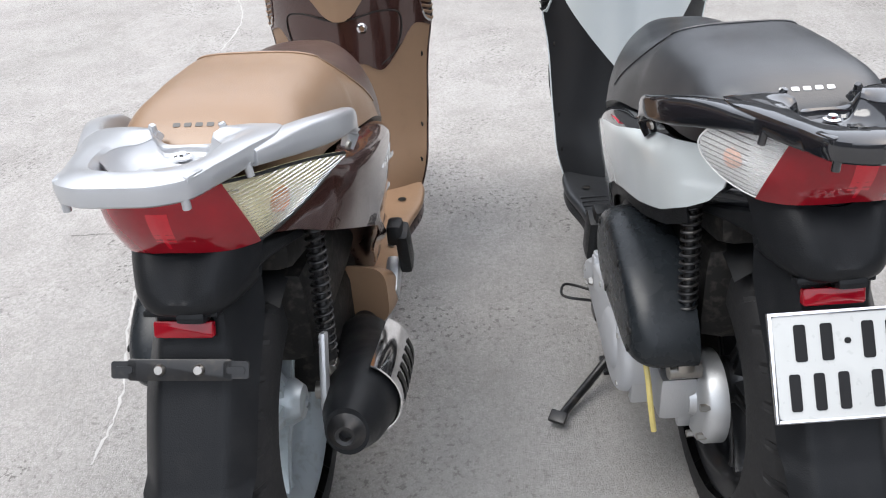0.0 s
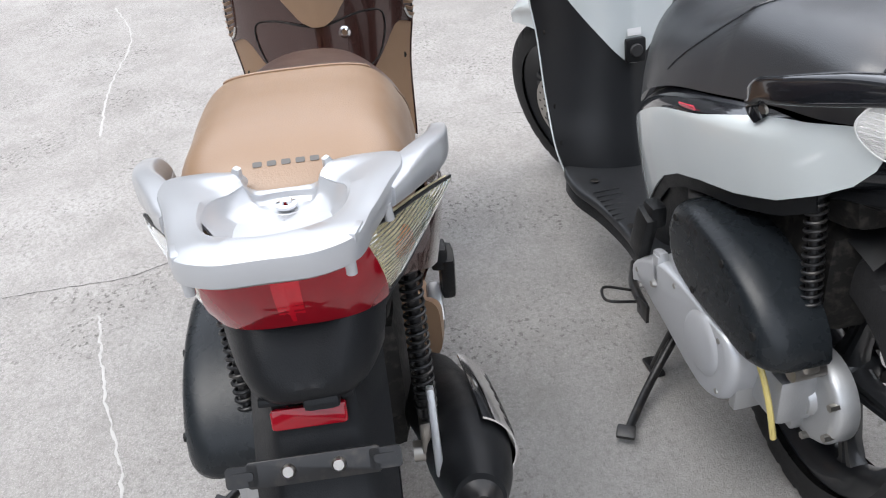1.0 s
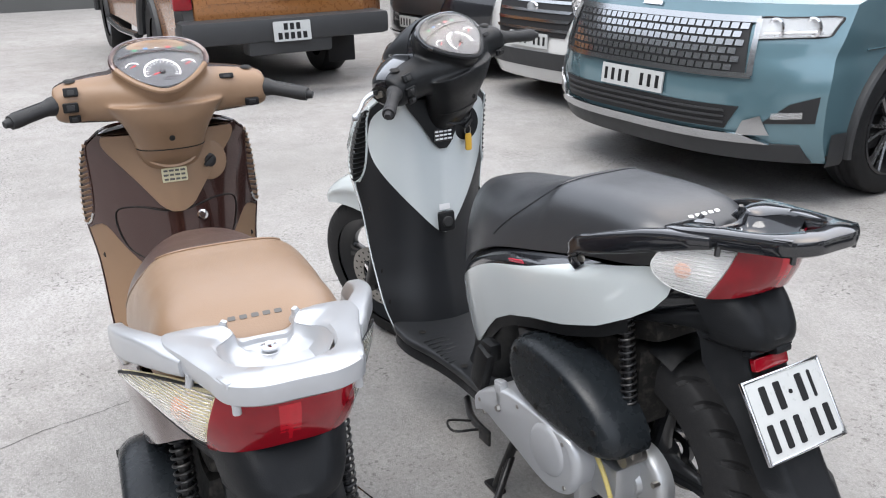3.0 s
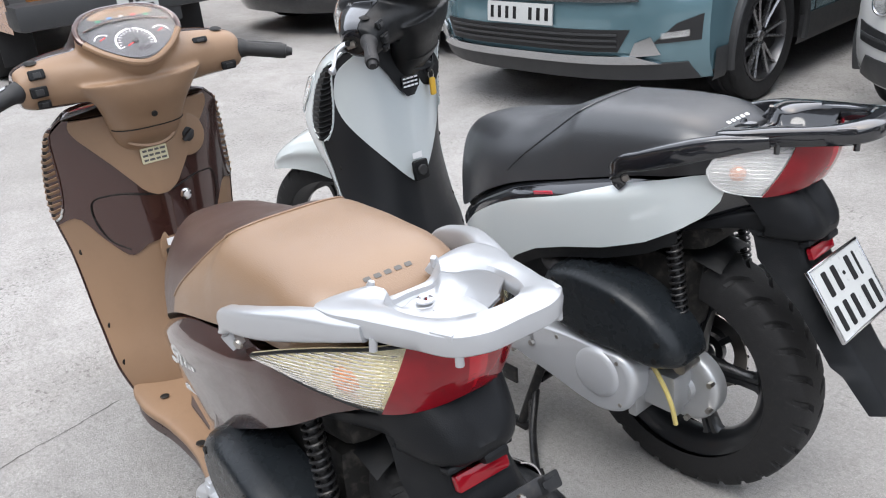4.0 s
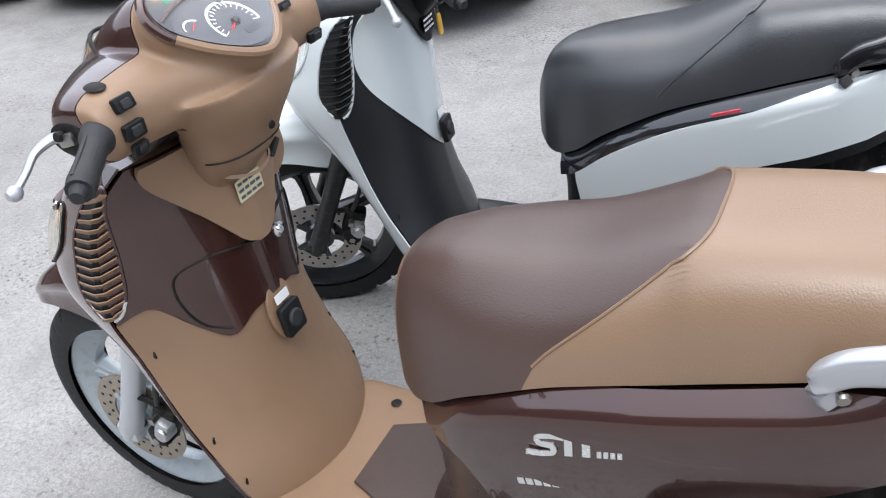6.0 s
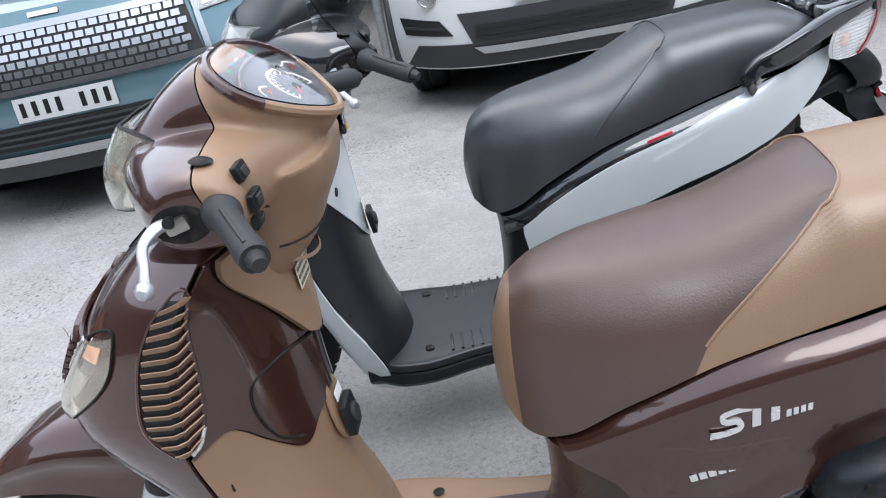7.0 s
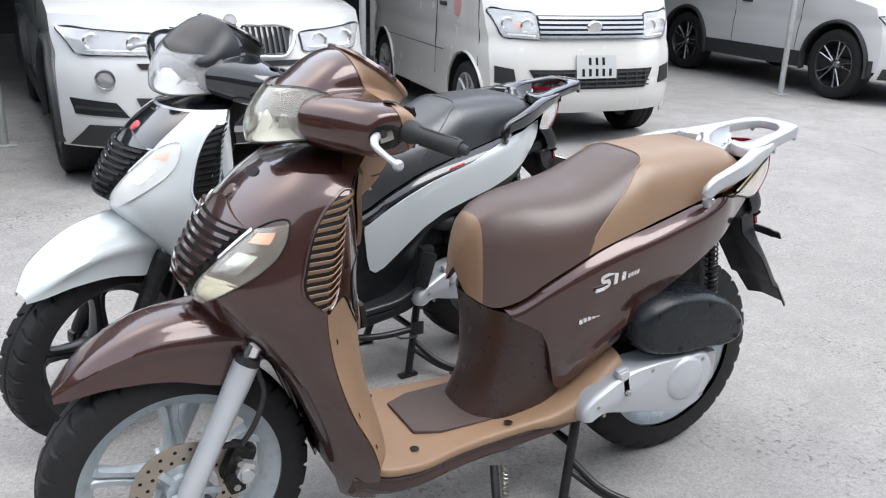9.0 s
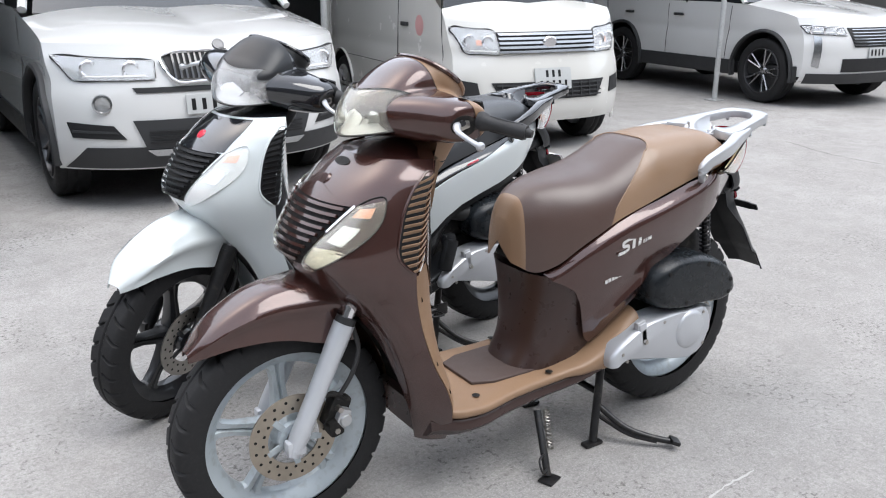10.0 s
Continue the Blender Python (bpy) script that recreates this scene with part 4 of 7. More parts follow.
    part("bolt_boss", lathe([(0.0001, 0.008), (0.018, 0.008), (0.026, 0.0), (0.028, -0.006)], 24, "z").move(Matrix.Translation((-0.176, -0.002, 0.871))), rack_mat, R)
    part("rack_bolt", lathe([(0.0001, 0.006), (0.006, 0.006), (0.007, 0.002), (0.012, 0.001), (0.012, -0.002)], 18, "z").move(Matrix.Translation((-0.182, -0.002, 0.885))), CHROME, R)

    # tail lamp
    lift = 0.020 if pal["heart"] else 0.0
    tx = curve((0, -0.272), (0.17, -0.266), (0.33, -0.246), (0.5, -0.206), (0.67, -0.150), (0.83, -0.090), (1, -0.028))
    ty = curve((0, 0.0), (0.17, 0.036), (0.33, 0.071), (0.5, 0.102), (0.67, 0.132), (0.83, 0.162), (1, 0.186))
    tz0 = curve((0, 0.788), (0.17, 0.784), (0.33, 0.776), (0.5, 0.769), (0.67, 0.776), (0.83, 0.792), (1, 0.812))
    tz1 = curve((0, 0.892), (0.17, 0.890), (0.33, 0.884), (0.5, 0.874), (0.67, 0.860), (0.83, 0.842), (1, 0.818))

    def tail(u, v):
        """u: round from the left tip (0) to the right tip (1); v: up."""
        k = abs(2 * u - 1)
        bulge = 0.012 * math.sin(math.pi * v) + 0.022 * v
        return (tx(k) - bulge * (1 - 0.8 * k), (1 if u < 0.5 else -1) * (ty(k) + bulge * 0.6 * min(1, k * 2)), tz0(k) + (tz1(k) - tz0(k)) * v + lift)
    red = shell(lambda u, v: tail(0.5 + (u - 0.5) * (0.48 - 0.15 * v), v), 36, 12, -0.003)
    TL = P("tail_lamp", red, RED_LENS, None, "red tail lamp lens")
    part("reflex_prism", shell(lambda u, v: tuple(np.array(tail(0.5 + 0.060 * (u - 0.5), 0.08 + 0.60 * v)) + (-0.0022, 0, 0)), 8, 8, -0.001), RED_GLOW, TL)

    def lamp_lid(u, v):
        x, y, z = tail(0.30 + 0.40 * u, 0.985)
        return (x + (-0.16 - x) * v, y * (1 - 0.20 * v), z - 0.012 - 0.060 * v)
    part("lamp_lid", surface(lamp_lid, 24, 6), BLACK_PLASTIC, TL, "black plastic cover above the lamp")
    for y in (0.069, -0.069):
        part("lens_screw", lathe([(0.0001, 0.001), (0.006, 0.001)], 12, "z").move(facing((-0.258, y, 0.802 + lift), (-0.9, 0.3 if y > 0 else -0.3, -0.2))), ENGINE_DARK, TL)
    tip_u = 0.128 if pal["heart"] else 0.012
    for s in (1, -1):
        def lens_at(k, v, s=s, off=0.0):
            """k: from the lamp's middle (0) to its tip (1); off: inwards."""
            x, y, z = tail((1 - s * k) / 2, v)
            return (x + off * 0.75, y - s * off * 0.65, z)
        k_tip = 1 - 2 * tip_u
        k_in = lambda v: 0.478 - 0.15 * v

        def leaf_v(k, v):
            """Rounds the lens off towards its tip."""
            e = max(0.0, (k - k_tip + 0.10) / 0.10) if pal["heart"] else 0.0
            return 0.5 + (v - 0.5) * math.sqrt(max(0.02, 1 - e ** 2))
        def fn(u, v, off=0.0):
            k = k_in(v) + (k_tip - k_in(v)) * u
            return lens_at(k, leaf_v(k, v), off=off)
        ind = P("rear_turn_signal", shell(lambda u, v: fn(u, v), 30, 12, -0.002 * s), pal["lens"], None, "ribbed rear turn signal with an amber bulb")
        part("lamp_reflector", surface(lambda u, v: fn(u, v, 0.008 + 0.010 * math.sin(math.pi * u) * math.sin(math.pi * v)), 24, 12), pal["lamp_back"], ind)
        part("lamp_gasket", tube([fn(u, 1.0) for u in np.linspace(0, 1, 14)] + [fn(u, 0.0) for u in np.linspace(0.97, 0, 14)], 0.0024 if not pal["heart"] else 0.0012, 6, steps=70), BLACK_PLASTIC if not pal["heart"] else LAMP_REFLECTOR, ind)
        for z in np.arange(0.779, 0.872, 0.0056 if not pal["heart"] else 0.008):
            pts = []
            for k in np.linspace(0.34, k_tip - 0.015, 40):
                v = (z - tz0(k)) / (tz1(k) - tz0(k))
                if 0.03 < v < 0.97 and k > k_in(v) + 0.01 and leaf_v(k, 1.0) > v > leaf_v(k, 0.0):
                    pts.append(lens_at(k, v, off=0.0008))
            if len(pts) > 4:
                part("lens_rib", tube(pts, 0.0013 if not pal["heart"] else 0.0010, 5, steps=16), pal["rib"], ind)
        q = lens_at(0.60, 0.45, off=0.014)
        part("bulb", lathe([(0.0001, 0.009), (0.013, 0.007), (0.020, 0.000), (0.022, -0.010)], 18, "z").move(facing(q, (-0.65, 0.75 * s, 0.1)) @ Matrix.Scale(1.0 if not pal["heart"] else 0.75, 4)), AMBER if not pal["heart"] else PALE_AMBER, ind)

    # rear fender, reflector, number plate or its bracket
    cx = curve((0.385, -0.488), (0.45, -0.438), (0.545, -0.372), (0.62, -0.318), (0.68, -0.284), (0.77, -0.245))
    hw2 = curve((0.385, 0.072), (0.45, 0.080), (0.56, 0.084), (0.64, 0.084), (0.70, 0.082), (0.77, 0.080))

    def tailpiece(u, v):
        z = 0.770 - (0.770 - 0.387) * u
        s = 2 * v - 1
        k = abs(s)
        depth = 0.012 + (0.112 - 0.066 * min(1.0, max(0.0, (u - 0.12) / 0.4))) * max(0, k - 0.55) ** 1.4 / 0.45 ** 1.4
        return (cx(z) + depth * (0.7 if u > 0.8 else 1), hw2(z) * -s * (1 + 0.0 * k), z + 0.03 * k * (1 if u < 0.3 else 0))
    P("rear_fender", shell(tailpiece, 34, 25, 0.004), FENDER_BLACK, None, "black plastic rear mudguard")
    def hood(u, v):
        s = 2 * v - 1
        k = abs(s)
        p = spline([(-0.245, 0.790), (-0.274, 0.764), (-0.294, 0.737), (-0.304, 0.714), (-0.300, 0.699), (-0.284, 0.693)], 21)[min(20, int(round(u * 20)))]
        return (p[0] + 0.085 * k ** 4, -0.104 * s * (1 - 0.18 * u), p[1] + 0.008 * k ** 2 - 0.006 * math.cos(2 * math.pi * s) * (u < 0.7))
    P("fender_hood", shell(hood, 21, 25, 0.006), FENDER_BLACK, None, "black plastic ledge under the tail lamp")
    tail_top = curve((-0.27, 0.772), (-0.20, 0.758), (-0.10, 0.722), (0.03, 0.668))
    tail_low = curve((-0.27, 0.660), (-0.20, 0.696), (-0.10, 0.688), (0.03, 0.640))
    P("under_tail", loft_x(section(tail_top, tail_low, curve((-0.27, 0.056), (-0.20, 0.080), (-0.10, 0.106), (0.03, 0.118)), 4), 0.03, -0.27, 22, 28, shrink=0.03), FENDER_BLACK, None, "black plastic under-tail panel")
    inner_arc = [(-0.02 + 0.335 * math.cos(a), 0, 0.30 + 0.335 * math.sin(a)) for a in np.linspace(radians(25), radians(108), 20)]
    P("hugger", grid([[(x, y, z - 0.15 * abs(y / 0.085) ** 2 * 0.25) for y in np.linspace(-0.076, 0.076, 9)] for x, _, z in inner_arc]), BLACK_PLASTIC, None, "black inner mudguard over the tyre")
    rf = facing((-0.286, 0.006, 0.670), (-1, 0, 0.40))
    refl = P("rear_reflector", slab(rounded(0.086, 0.024, 0.004), 0.010, 0.002).move(rf), RED_LENS, None, "red rear reflector")
    part("reflector_hood", (box(0.108, 0.010, 0.022, 0.004).move(rf @ Matrix.Translation((0, 0.024, 0.006))) + box(0.042, 0.018, 0.034, 0.008).move(rf @ Matrix.Translation((0.018, 0.020, 0.012)))), FENDER_BLACK, refl)
    if plated:
        pm = facing((-0.352, 0.004, 0.601), (-0.823, 0, 0.568))
        plate = P("number_plate", slab(rounded(0.190, 0.140, 0.008), 0.003, 0.001).move(pm), PLATE_WHITE, None, "white number plate in a chrome frame")
        part("plate_frame", total([box(0.198, 0.006, 0.008, 0.002).move(pm @ Matrix.Translation((0, y, 0.001))) for y in (0.072, -0.072)] + [box(0.006, 0.15, 0.008, 0.002).move(pm @ Matrix.Translation((x, 0, 0.001))) for x in (0.097, -0.097)]), CHROME, plate)
        bars = [(-0.058, 0.032, 0.026), (-0.022, 0.032, 0.026), (0.006, 0.032, 0.014), (0.034, 0.032, 0.026), (0.062, 0.032, 0.012)]
        bars += [(-0.070 + 0.033 * k + (0.012 if k > 2 else 0), -0.034, 0.024) for k in range(5)]
        for x, y, w in bars:
            part("plate_bar", slab(rounded(w * 0.62, 0.050 if w > 0.015 or x > 0.05 else 0.008, 0.0035), 0.0012).move(pm @ Matrix.Translation((x, y, 0.003))), PLATE_BLACK, plate)
    else:
        bm_ = facing((-0.332, 0.006, 0.633), (-0.84, 0, 0.52))
        br = P("plate_bracket", slab(rounded(0.150, 0.030, 0.005), 0.004, 0.001).move(bm_), BLACK_METAL, None, "bare black number plate bracket")
        for x in (-0.028, 0.028):
            part("bracket_bolt", lathe([(0.0001, 0.010), (0.006, 0.010), (0.0085, 0.005), (0.0085, 0.0)], 14, "z").move(bm_ @ Matrix.Translation((x, 0, 0))), STEEL, br)
        for x in (-0.080, 0.080):
            part("slotted_tab", (slab(rounded(0.036, 0.024, 0.004), 0.004).move(bm_ @ Matrix.Translation((x, 0, 0))) + slab(rounded(0.026, 0.010, 0.004), 0.001).move(bm_ @ Matrix.Translation((x, 0, 0.0042)))), BLACK_METAL, br)

    # engine, air cleaner, exhaust, shocks, stands
    co = [(0.40, 0.278), (0.405, 0.305), (0.385, 0.332), (0.33, 0.366), (0.27, 0.392), (0.20, 0.401), (0.08, 0.400), (0.01, 0.392), (-0.015, 0.35), (-0.010, 0.30), (0.015, 0.255), (0.06, 0.238), (0.12, 0.243), (0.20, 0.262), (0.28, 0.280), (0.38, 0.29)]
    sm = spline(co + co[:1], 60)[:-1]
    lay = Matrix(((1, 0, 0, 0), (0, 0, 1, 0.135), (0, 1, 0, 0), (0, 0, 0, 1)))
    eng = P("engine_case", slab(sm, 0.085, 0.022).move(lay), ALU_PAINT, None, "silver painted engine side case")
    part("kick_cover", lathe([(0.0001, 0.014), (0.048, 0.013), (0.058, 0.008), (0.064, 0.0)], 36, "y").move(Matrix.Translation((0.085, 0.216, 0.335)) @ Matrix.Rotation(0, 4, "Y")), ALU_PAINT, eng)
    for x, z in ((0.365, 0.318), (0.20, 0.384), (0.03, 0.380), (0.02, 0.275), (0.345, 0.292)):
        part("case_bolt", lathe([(0.0001, 0.004), (0.005, 0.004), (0.006, 0.0)], 6).move(Matrix.Translation((x, 0.218, z))), STEEL, eng)
    gear = P("gear_case", total([lathe([(0.0001, 0.112), (0.030, 0.112), (0.034, 0.100), (0.066, 0.100), (0.080, 0.096), (0.086, 0.088), (0.086, 0.058)], 36).move(Matrix.Translation((-0.060, 0, 0.300))),
                                 box(0.022, 0.10, 0.13, 0.006).move(Matrix.Translation((0.004, 0.148, 0.308))), box(0.020, 0.030, 0.150, 0.006).move(Matrix.Translation((-0.055, 0.108, 0.305))),
                                 box(0.105, 0.075, 0.095, 0.014).move(Matrix.Translation((-0.030, 0.128, 0.312)))]), ALU, None, "cast aluminium final drive case")
    for a in np.linspace(0, 2 * math.pi, 7, endpoint=False):
        part("gear_bolt", lathe([(0.0001, 0.108), (0.007, 0.108), (0.007, 0.07)], 6).move(Matrix.Translation((-0.060 + 0.077 * math.cos(a), 0, 0.30 + 0.077 * math.sin(a)))), STEEL, gear)
    if plated:
        part("drain_hose", tube([(-0.035, 0.190, 0.400), (-0.060, 0.185, 0.36), (-0.085, 0.182, 0.31), (-0.095, 0.175, 0.255)], 0.0055, 8), YELLOW_HOSE, gear)
    P("engine_block", box(0.30, 0.20, 0.20, 0.04).move(pose(0.22, 0.0, 0.33)), ENGINE_DARK, None, "dirty black engine")
    P("engine_head", box(0.20, 0.16, 0.14, 0.03).move(pose(0.42, 0.0, 0.30)), ENGINE_DARK)
    P("storage_box", box(0.42, 0.22, 0.20, 0.05).move(pose(0.14, 0, 0.52)), ENGINE_DARK)
    ao = [(0.255, 0.505), (0.240, 0.540), (0.19, 0.566), (0.10, 0.572), (0.01, 0.556), (-0.07, 0.515), (-0.115, 0.462), (-0.122, 0.425), (-0.09, 0.405), (0.02, 0.405), (0.16, 0.412), (0.22, 0.43), (0.25, 0.465)]
    sa = spline(ao + ao[:1], 56)[:-1]
    lay2 = Matrix(((1, 0, 0, 0), (0, 0, 1, 0.115), (0, 1, 0, 0), (0, 0, 0, 1)))
    air = P("air_cleaner", slab(sa, 0.112, 0.045).move(lay2), DARK_GREY_PLASTIC, None, "dark grey plastic air cleaner box")
    for x, z in ((0.20, 0.535), (0.035, 0.538), (-0.075, 0.470), (-0.07, 0.43), (0.12, 0.43)):
        part("cover_screw", lathe([(0.0001, 0.2285), (0.007, 0.2285), (0.0085, 0.215)], 10).move(Matrix.Translation((x, 0, z))), ENGINE_DARK, air)
    P("intake_duct", tube([(0.22, 0.15, 0.52), (0.28, 0.13, 0.53), (0.33, 0.08, 0.55)], 0.030, 14), GRIP)
    spring(S, (-0.035, 0.128, 0.720), (-0.085, 0.128, 0.385))
    spring(S, (-0.035, -0.128, 0.720), (-0.085, -0.128, 0.385))
    P("subframe", total([tube([(0.45, 0.11 * k, 0.50), (0.10, 0.10 * k, 0.65), (-0.12, 0.07 * k, 0.70)], 0.016, 10) for k in (1, -1)] + [box(0.40, 0.20, 0.10, 0.03).move(pose(0.10, 0, 0.64, 0, 14, 0))]), ENGINE_DARK)

    # exhaust on the right
    ex = P("exhaust", tube([(0.30, -0.115, 0.275), (0.18, -0.135, 0.290), (0.08, -0.160, 0.312), (-0.02, -0.178, 0.352), (-0.14, -0.183, 0.394), (-0.205, -0.184, 0.416), (-0.230, -0.184, 0.424)], 0.066, 28, steps=40, taper=[0.3, 0.5, 0.95, 1.0, 1.0, 1.0, 1.0, 0.85, 0.55], flat=1.12), FENDER_BLACK, None, "black exhaust silencer with a chrome shield")
    em = facing((-0.233, -0.184, 0.425), (-1, -0.02, 0.34))
    part("tail_cap", lathe([(0.0001, 0.0), (0.010, 0.0), (0.010, 0.014), (0.016, 0.016), (0.022, 0.004), (0.036, -0.006)], 24, "z").move(em), BLACK_METAL, ex)

    def guard(u, v):
        a = radians(-60 + 130 * v)
        x = -0.110 + 0.25 * u
        r = 0.073 + 0.002 * math.sin(math.pi * u)
        return (x, -0.184 + 0.05 * (x + 0.14) - r * math.cos(a), 0.394 - 0.33 * (x + 0.14) + r * 1.12 * math.sin(a))
    part("heat_shield", shell(guard, 18, 16, 0.003), CHROME, ex, "chrome heat shield with slots")
    for k in range(5):
        u0 = 0.12 + 0.17 * k
        part("shield_slot", shell(lambda u, v, u0=u0: tuple(np.array(guard(u0 + 0.09 * u, 0.35 + 0.33 * v)) + (0, -0.0018, 0.0006)), 4, 6, 0.0008), ENGINE_DARK, ex)
    P("exhaust_hanger", box(0.028, 0.012, 0.13, 0.005).move(pose(-0.135, -0.135, 0.470, 0, 25, 0)), ALU, None, "cast hanger of the silencer")
    P("rear_peg_bracket", box(0.09, 0.03, 0.05, 0.01).move(pose(0.36, -0.175, 0.33, 0, -30, 0)), ALU)

    cs = total([tube([(0.33, 0.10, 0.26), (0.375, 0.135, 0.09), (0.395, 0.150, 0.012)], 0.013, 10), tube([(0.33, -0.10, 0.26), (0.375, -0.135, 0.09), (0.395, -0.150, 0.012)], 0.013, 10),
                tube([(0.352, 0.118, 0.15), (0.352, -0.118, 0.15)], 0.011, 10)])
    stand = P("centre_stand", cs, BLACK_METAL, None, "black steel centre stand")
    part("stand_pedal", total([tube([(0.362, 0.125, 0.115), (0.31, 0.20, 0.055), (0.24, 0.27, 0.028), (0.205, 0.300, 0.022)], 0.010, 10), box(0.03, 0.04, 0.014, 0.005).move(pose(0.205, 0.303, 0.026, 0, -20, -30)),
                              tube([(0.372, 0.135, 0.09), (0.30, 0.215, 0.035), (0.245, 0.27, 0.022)], 0.008, 8)]), BLACK_METAL, stand)
    for k in (1, -1):
        part("stand_foot", box(0.065, 0.03, 0.012, 0.004).move(pose(0.40, 0.152 * k, 0.0065)), BLACK_METAL, stand)
    if not pal["heart"]:
        sl = P("side_stand", tube([(0.600, 0.125, 0.165), (0.622, 0.185, 0.075), (0.634, 0.222, 0.012)], 0.011, 12), BLACK_METAL, None, "black steel side stand swung down")
        part("side_stand_foot", box(0.055, 0.045, 0.008, 0.003).move(pose(0.634, 0.230, 0.0045, 0, 0, 20)), BLACK_METAL, sl)
        part("stand_loop", tube([(0.624, 0.195, 0.065), (0.66, 0.215, 0.065), (0.665, 0.235, 0.040), (0.630, 0.215, 0.030)], 0.0035, 7), BLACK_METAL, sl)
        pts = [(0.012 * 0.7 * math.cos(k) + 0.575 + 0.02 * k / 80, 0.135 + 0.05 * k / 80 + 0.0084 * math.sin(k), 0.165 - 0.10 * k / 80) for k in np.linspace(0, 80, 160)]
        part("stand_spring", tube(pts, 0.002, 5, steps=160), STEEL, sl)
    else:
        sl = P("side_stand", tube([(0.585, 0.125, 0.175), (0.50, 0.165, 0.180), (0.40, 0.185, 0.190)], 0.011, 12), BLACK_METAL, None, "black steel side stand folded up")
        part("side_stand_foot", box(0.05, 0.008, 0.045, 0.003).move(pose(0.39, 0.19, 0.19)), BLACK_METAL, sl)
        part("stand_loop", tube([(0.47, 0.175, 0.183), (0.48, 0.25, 0.20), (0.44, 0.26, 0.20), (0.42, 0.185, 0.188)], 0.0035, 7), BLACK_METAL, sl)
    pb = P("peg_bracket", total([box(0.030, 0.016, 0.075, 0.007).move(pose(0.282, 0.212, 0.362, 0, 12, 0)), box(0.036, 0.020, 0.026, 0.007).move(pose(0.290, 0.206, 0.392, 0, 12, 0))]), ALU_PAINT, None, "silver cast foot peg bracket")
    part("bracket_bolt", lathe([(0.0001, 0.008), (0.007, 0.008), (0.009, 0.0)], 6).move(Matrix.Translation((0.278, 0.221, 0.340))), STEEL, pb)
    for side in ((1, -1) if plated else (-1,)):
        P("passenger_peg", total([box(0.055, 0.03, 0.12, 0.012).move(pose(0.375, side * 0.205, 0.40, 0, -18, 0)), box(0.05, 0.035, 0.05, 0.012).move(pose(0.36, side * 0.19, 0.45))]), BLACK_PLASTIC, None, "folded passenger foot peg")

    # steering column cover, handlebar cover, dials, headlight, controls
    rows = []
    zc = [(0.835, 0.988, 0.044, 0.062), (0.870, 0.964, 0.050, 0.068), (0.905, 0.936, 0.058, 0.077), (0.955, 0.912, 0.062, 0.090), (1.00, 0.893, 0.067, 0.110), (1.04, 0.888, 0.068, 0.138)]
    fx, fr, fy = (curve(*[(a[0], a[k]) for a in zc]) for k in (1, 2, 3))
    for z in np.linspace(0.835, 1.04, 20):
        rows.append([(fx(z) + fr(z) * sgn_pow(math.cos(a), 0.8), fy(z) * sgn_pow(math.sin(a), 0.8), z) for a in np.linspace(0, 2 * math.pi, 36, endpoint=False)])
    column = grid(rows, loop_v=True, cap=True)
    colm = P("column_collar", lathe([(0.066, 0.0), (0.070, 0.004), (0.066, 0.008)], 28, "z").move(T @ pose(0.945, 0, 0.905, 0, -27, 0)), pal["bar_rear"], None, pal["bar_word"] + " steering column collar")
    part("column_hatch", slab(rounded(0.055, 0.028, 0.003), 0.002, 0.001).move(T @ facing((0.872, 0, 0.932), (-1, 0, -0.35))), pal["bar_rear"], colm)
    part("column_seam", tube([(fx(0.925) + (fr(0.925) + 0.0008) * sgn_pow(math.cos(a), 0.8), (fy(0.925) + 0.0008) * sgn_pow(math.sin(a), 0.8), 0.925) for a in np.linspace(1.75, 4.53, 24)], 0.0014, 5, steps=60).move(T), ENGINE_DARK, colm)
    part("column_screw", lathe([(0.0001, 0.002), (0.006, 0.002), (0.007, 0)], 12, "z").move(T @ facing((0.838, 0.0, 0.958), (-1, 0, -0.1))), ENGINE_DARK, colm)

    # cover outline by |y|: rear, front, underside, top
    hr_ = curve((0, 0.832), (0.06, 0.840), (0.12, 0.866), (0.17, 0.880), (0.245, 0.878))
    hf_ = curve((0, 1.088), (0.05, 1.086), (0.10, 1.074), (0.15, 1.050), (0.20, 1.020), (0.245, 0.990))
    hb_ = curve((0, 0.994), (0.07, 0.992), (0.14, 0.992), (0.20, 0.996), (0.245, 1.002))
    ht_ = curve((0, 1.102), (0.06, 1.104), (0.12, 1.106), (0.17, 1.102), (0.245, 1.090))

    def bar(y, a):
        k = abs(y)
        end = 1 - 0.16 * max(0.0, (k - 0.218) / 0.027) ** 2
        xc, hx, zc_, hz = (hr_(k) + hf_(k)) / 2, (hf_(k) - hr_(k)) / 2 * end, (hb_(k) + ht_(k)) / 2, (ht_(k) - hb_(k)) / 2 * end
        return (xc + hx * sgn_pow(math.cos(a), 0.80), y, zc_ + hz * sgn_pow(math.sin(a), 0.80))
    whole = grid([[bar(y, a) for a in np.linspace(0, 2 * math.pi, 48, endpoint=False)] for y in np.linspace(-0.246, 0.246, 50)], loop_v=True, cap=True)
    dome_top = curve((0.925, 1.176), (0.970, 1.174), (1.01, 1.154), (1.05, 1.124), (1.078, 1.104), (1.100, 1.078))
    dome_half = curve((0.925, 0.104), (0.985, 0.108), (1.02, 0.106), (1.05, 0.099), (1.078, 0.080), (1.100, 0.050))
    dome = loft_x(section(dome_top, lambda x: 1.03, dome_half, 2.5), 1.100, 0.925, 28, 48)
    dm = T @ facing((0.884, 0, 1.122), (-0.57, 0, 0.82))
    pod_at = facing((0.884, 0, 1.122), (-0.57, 0, 0.82))
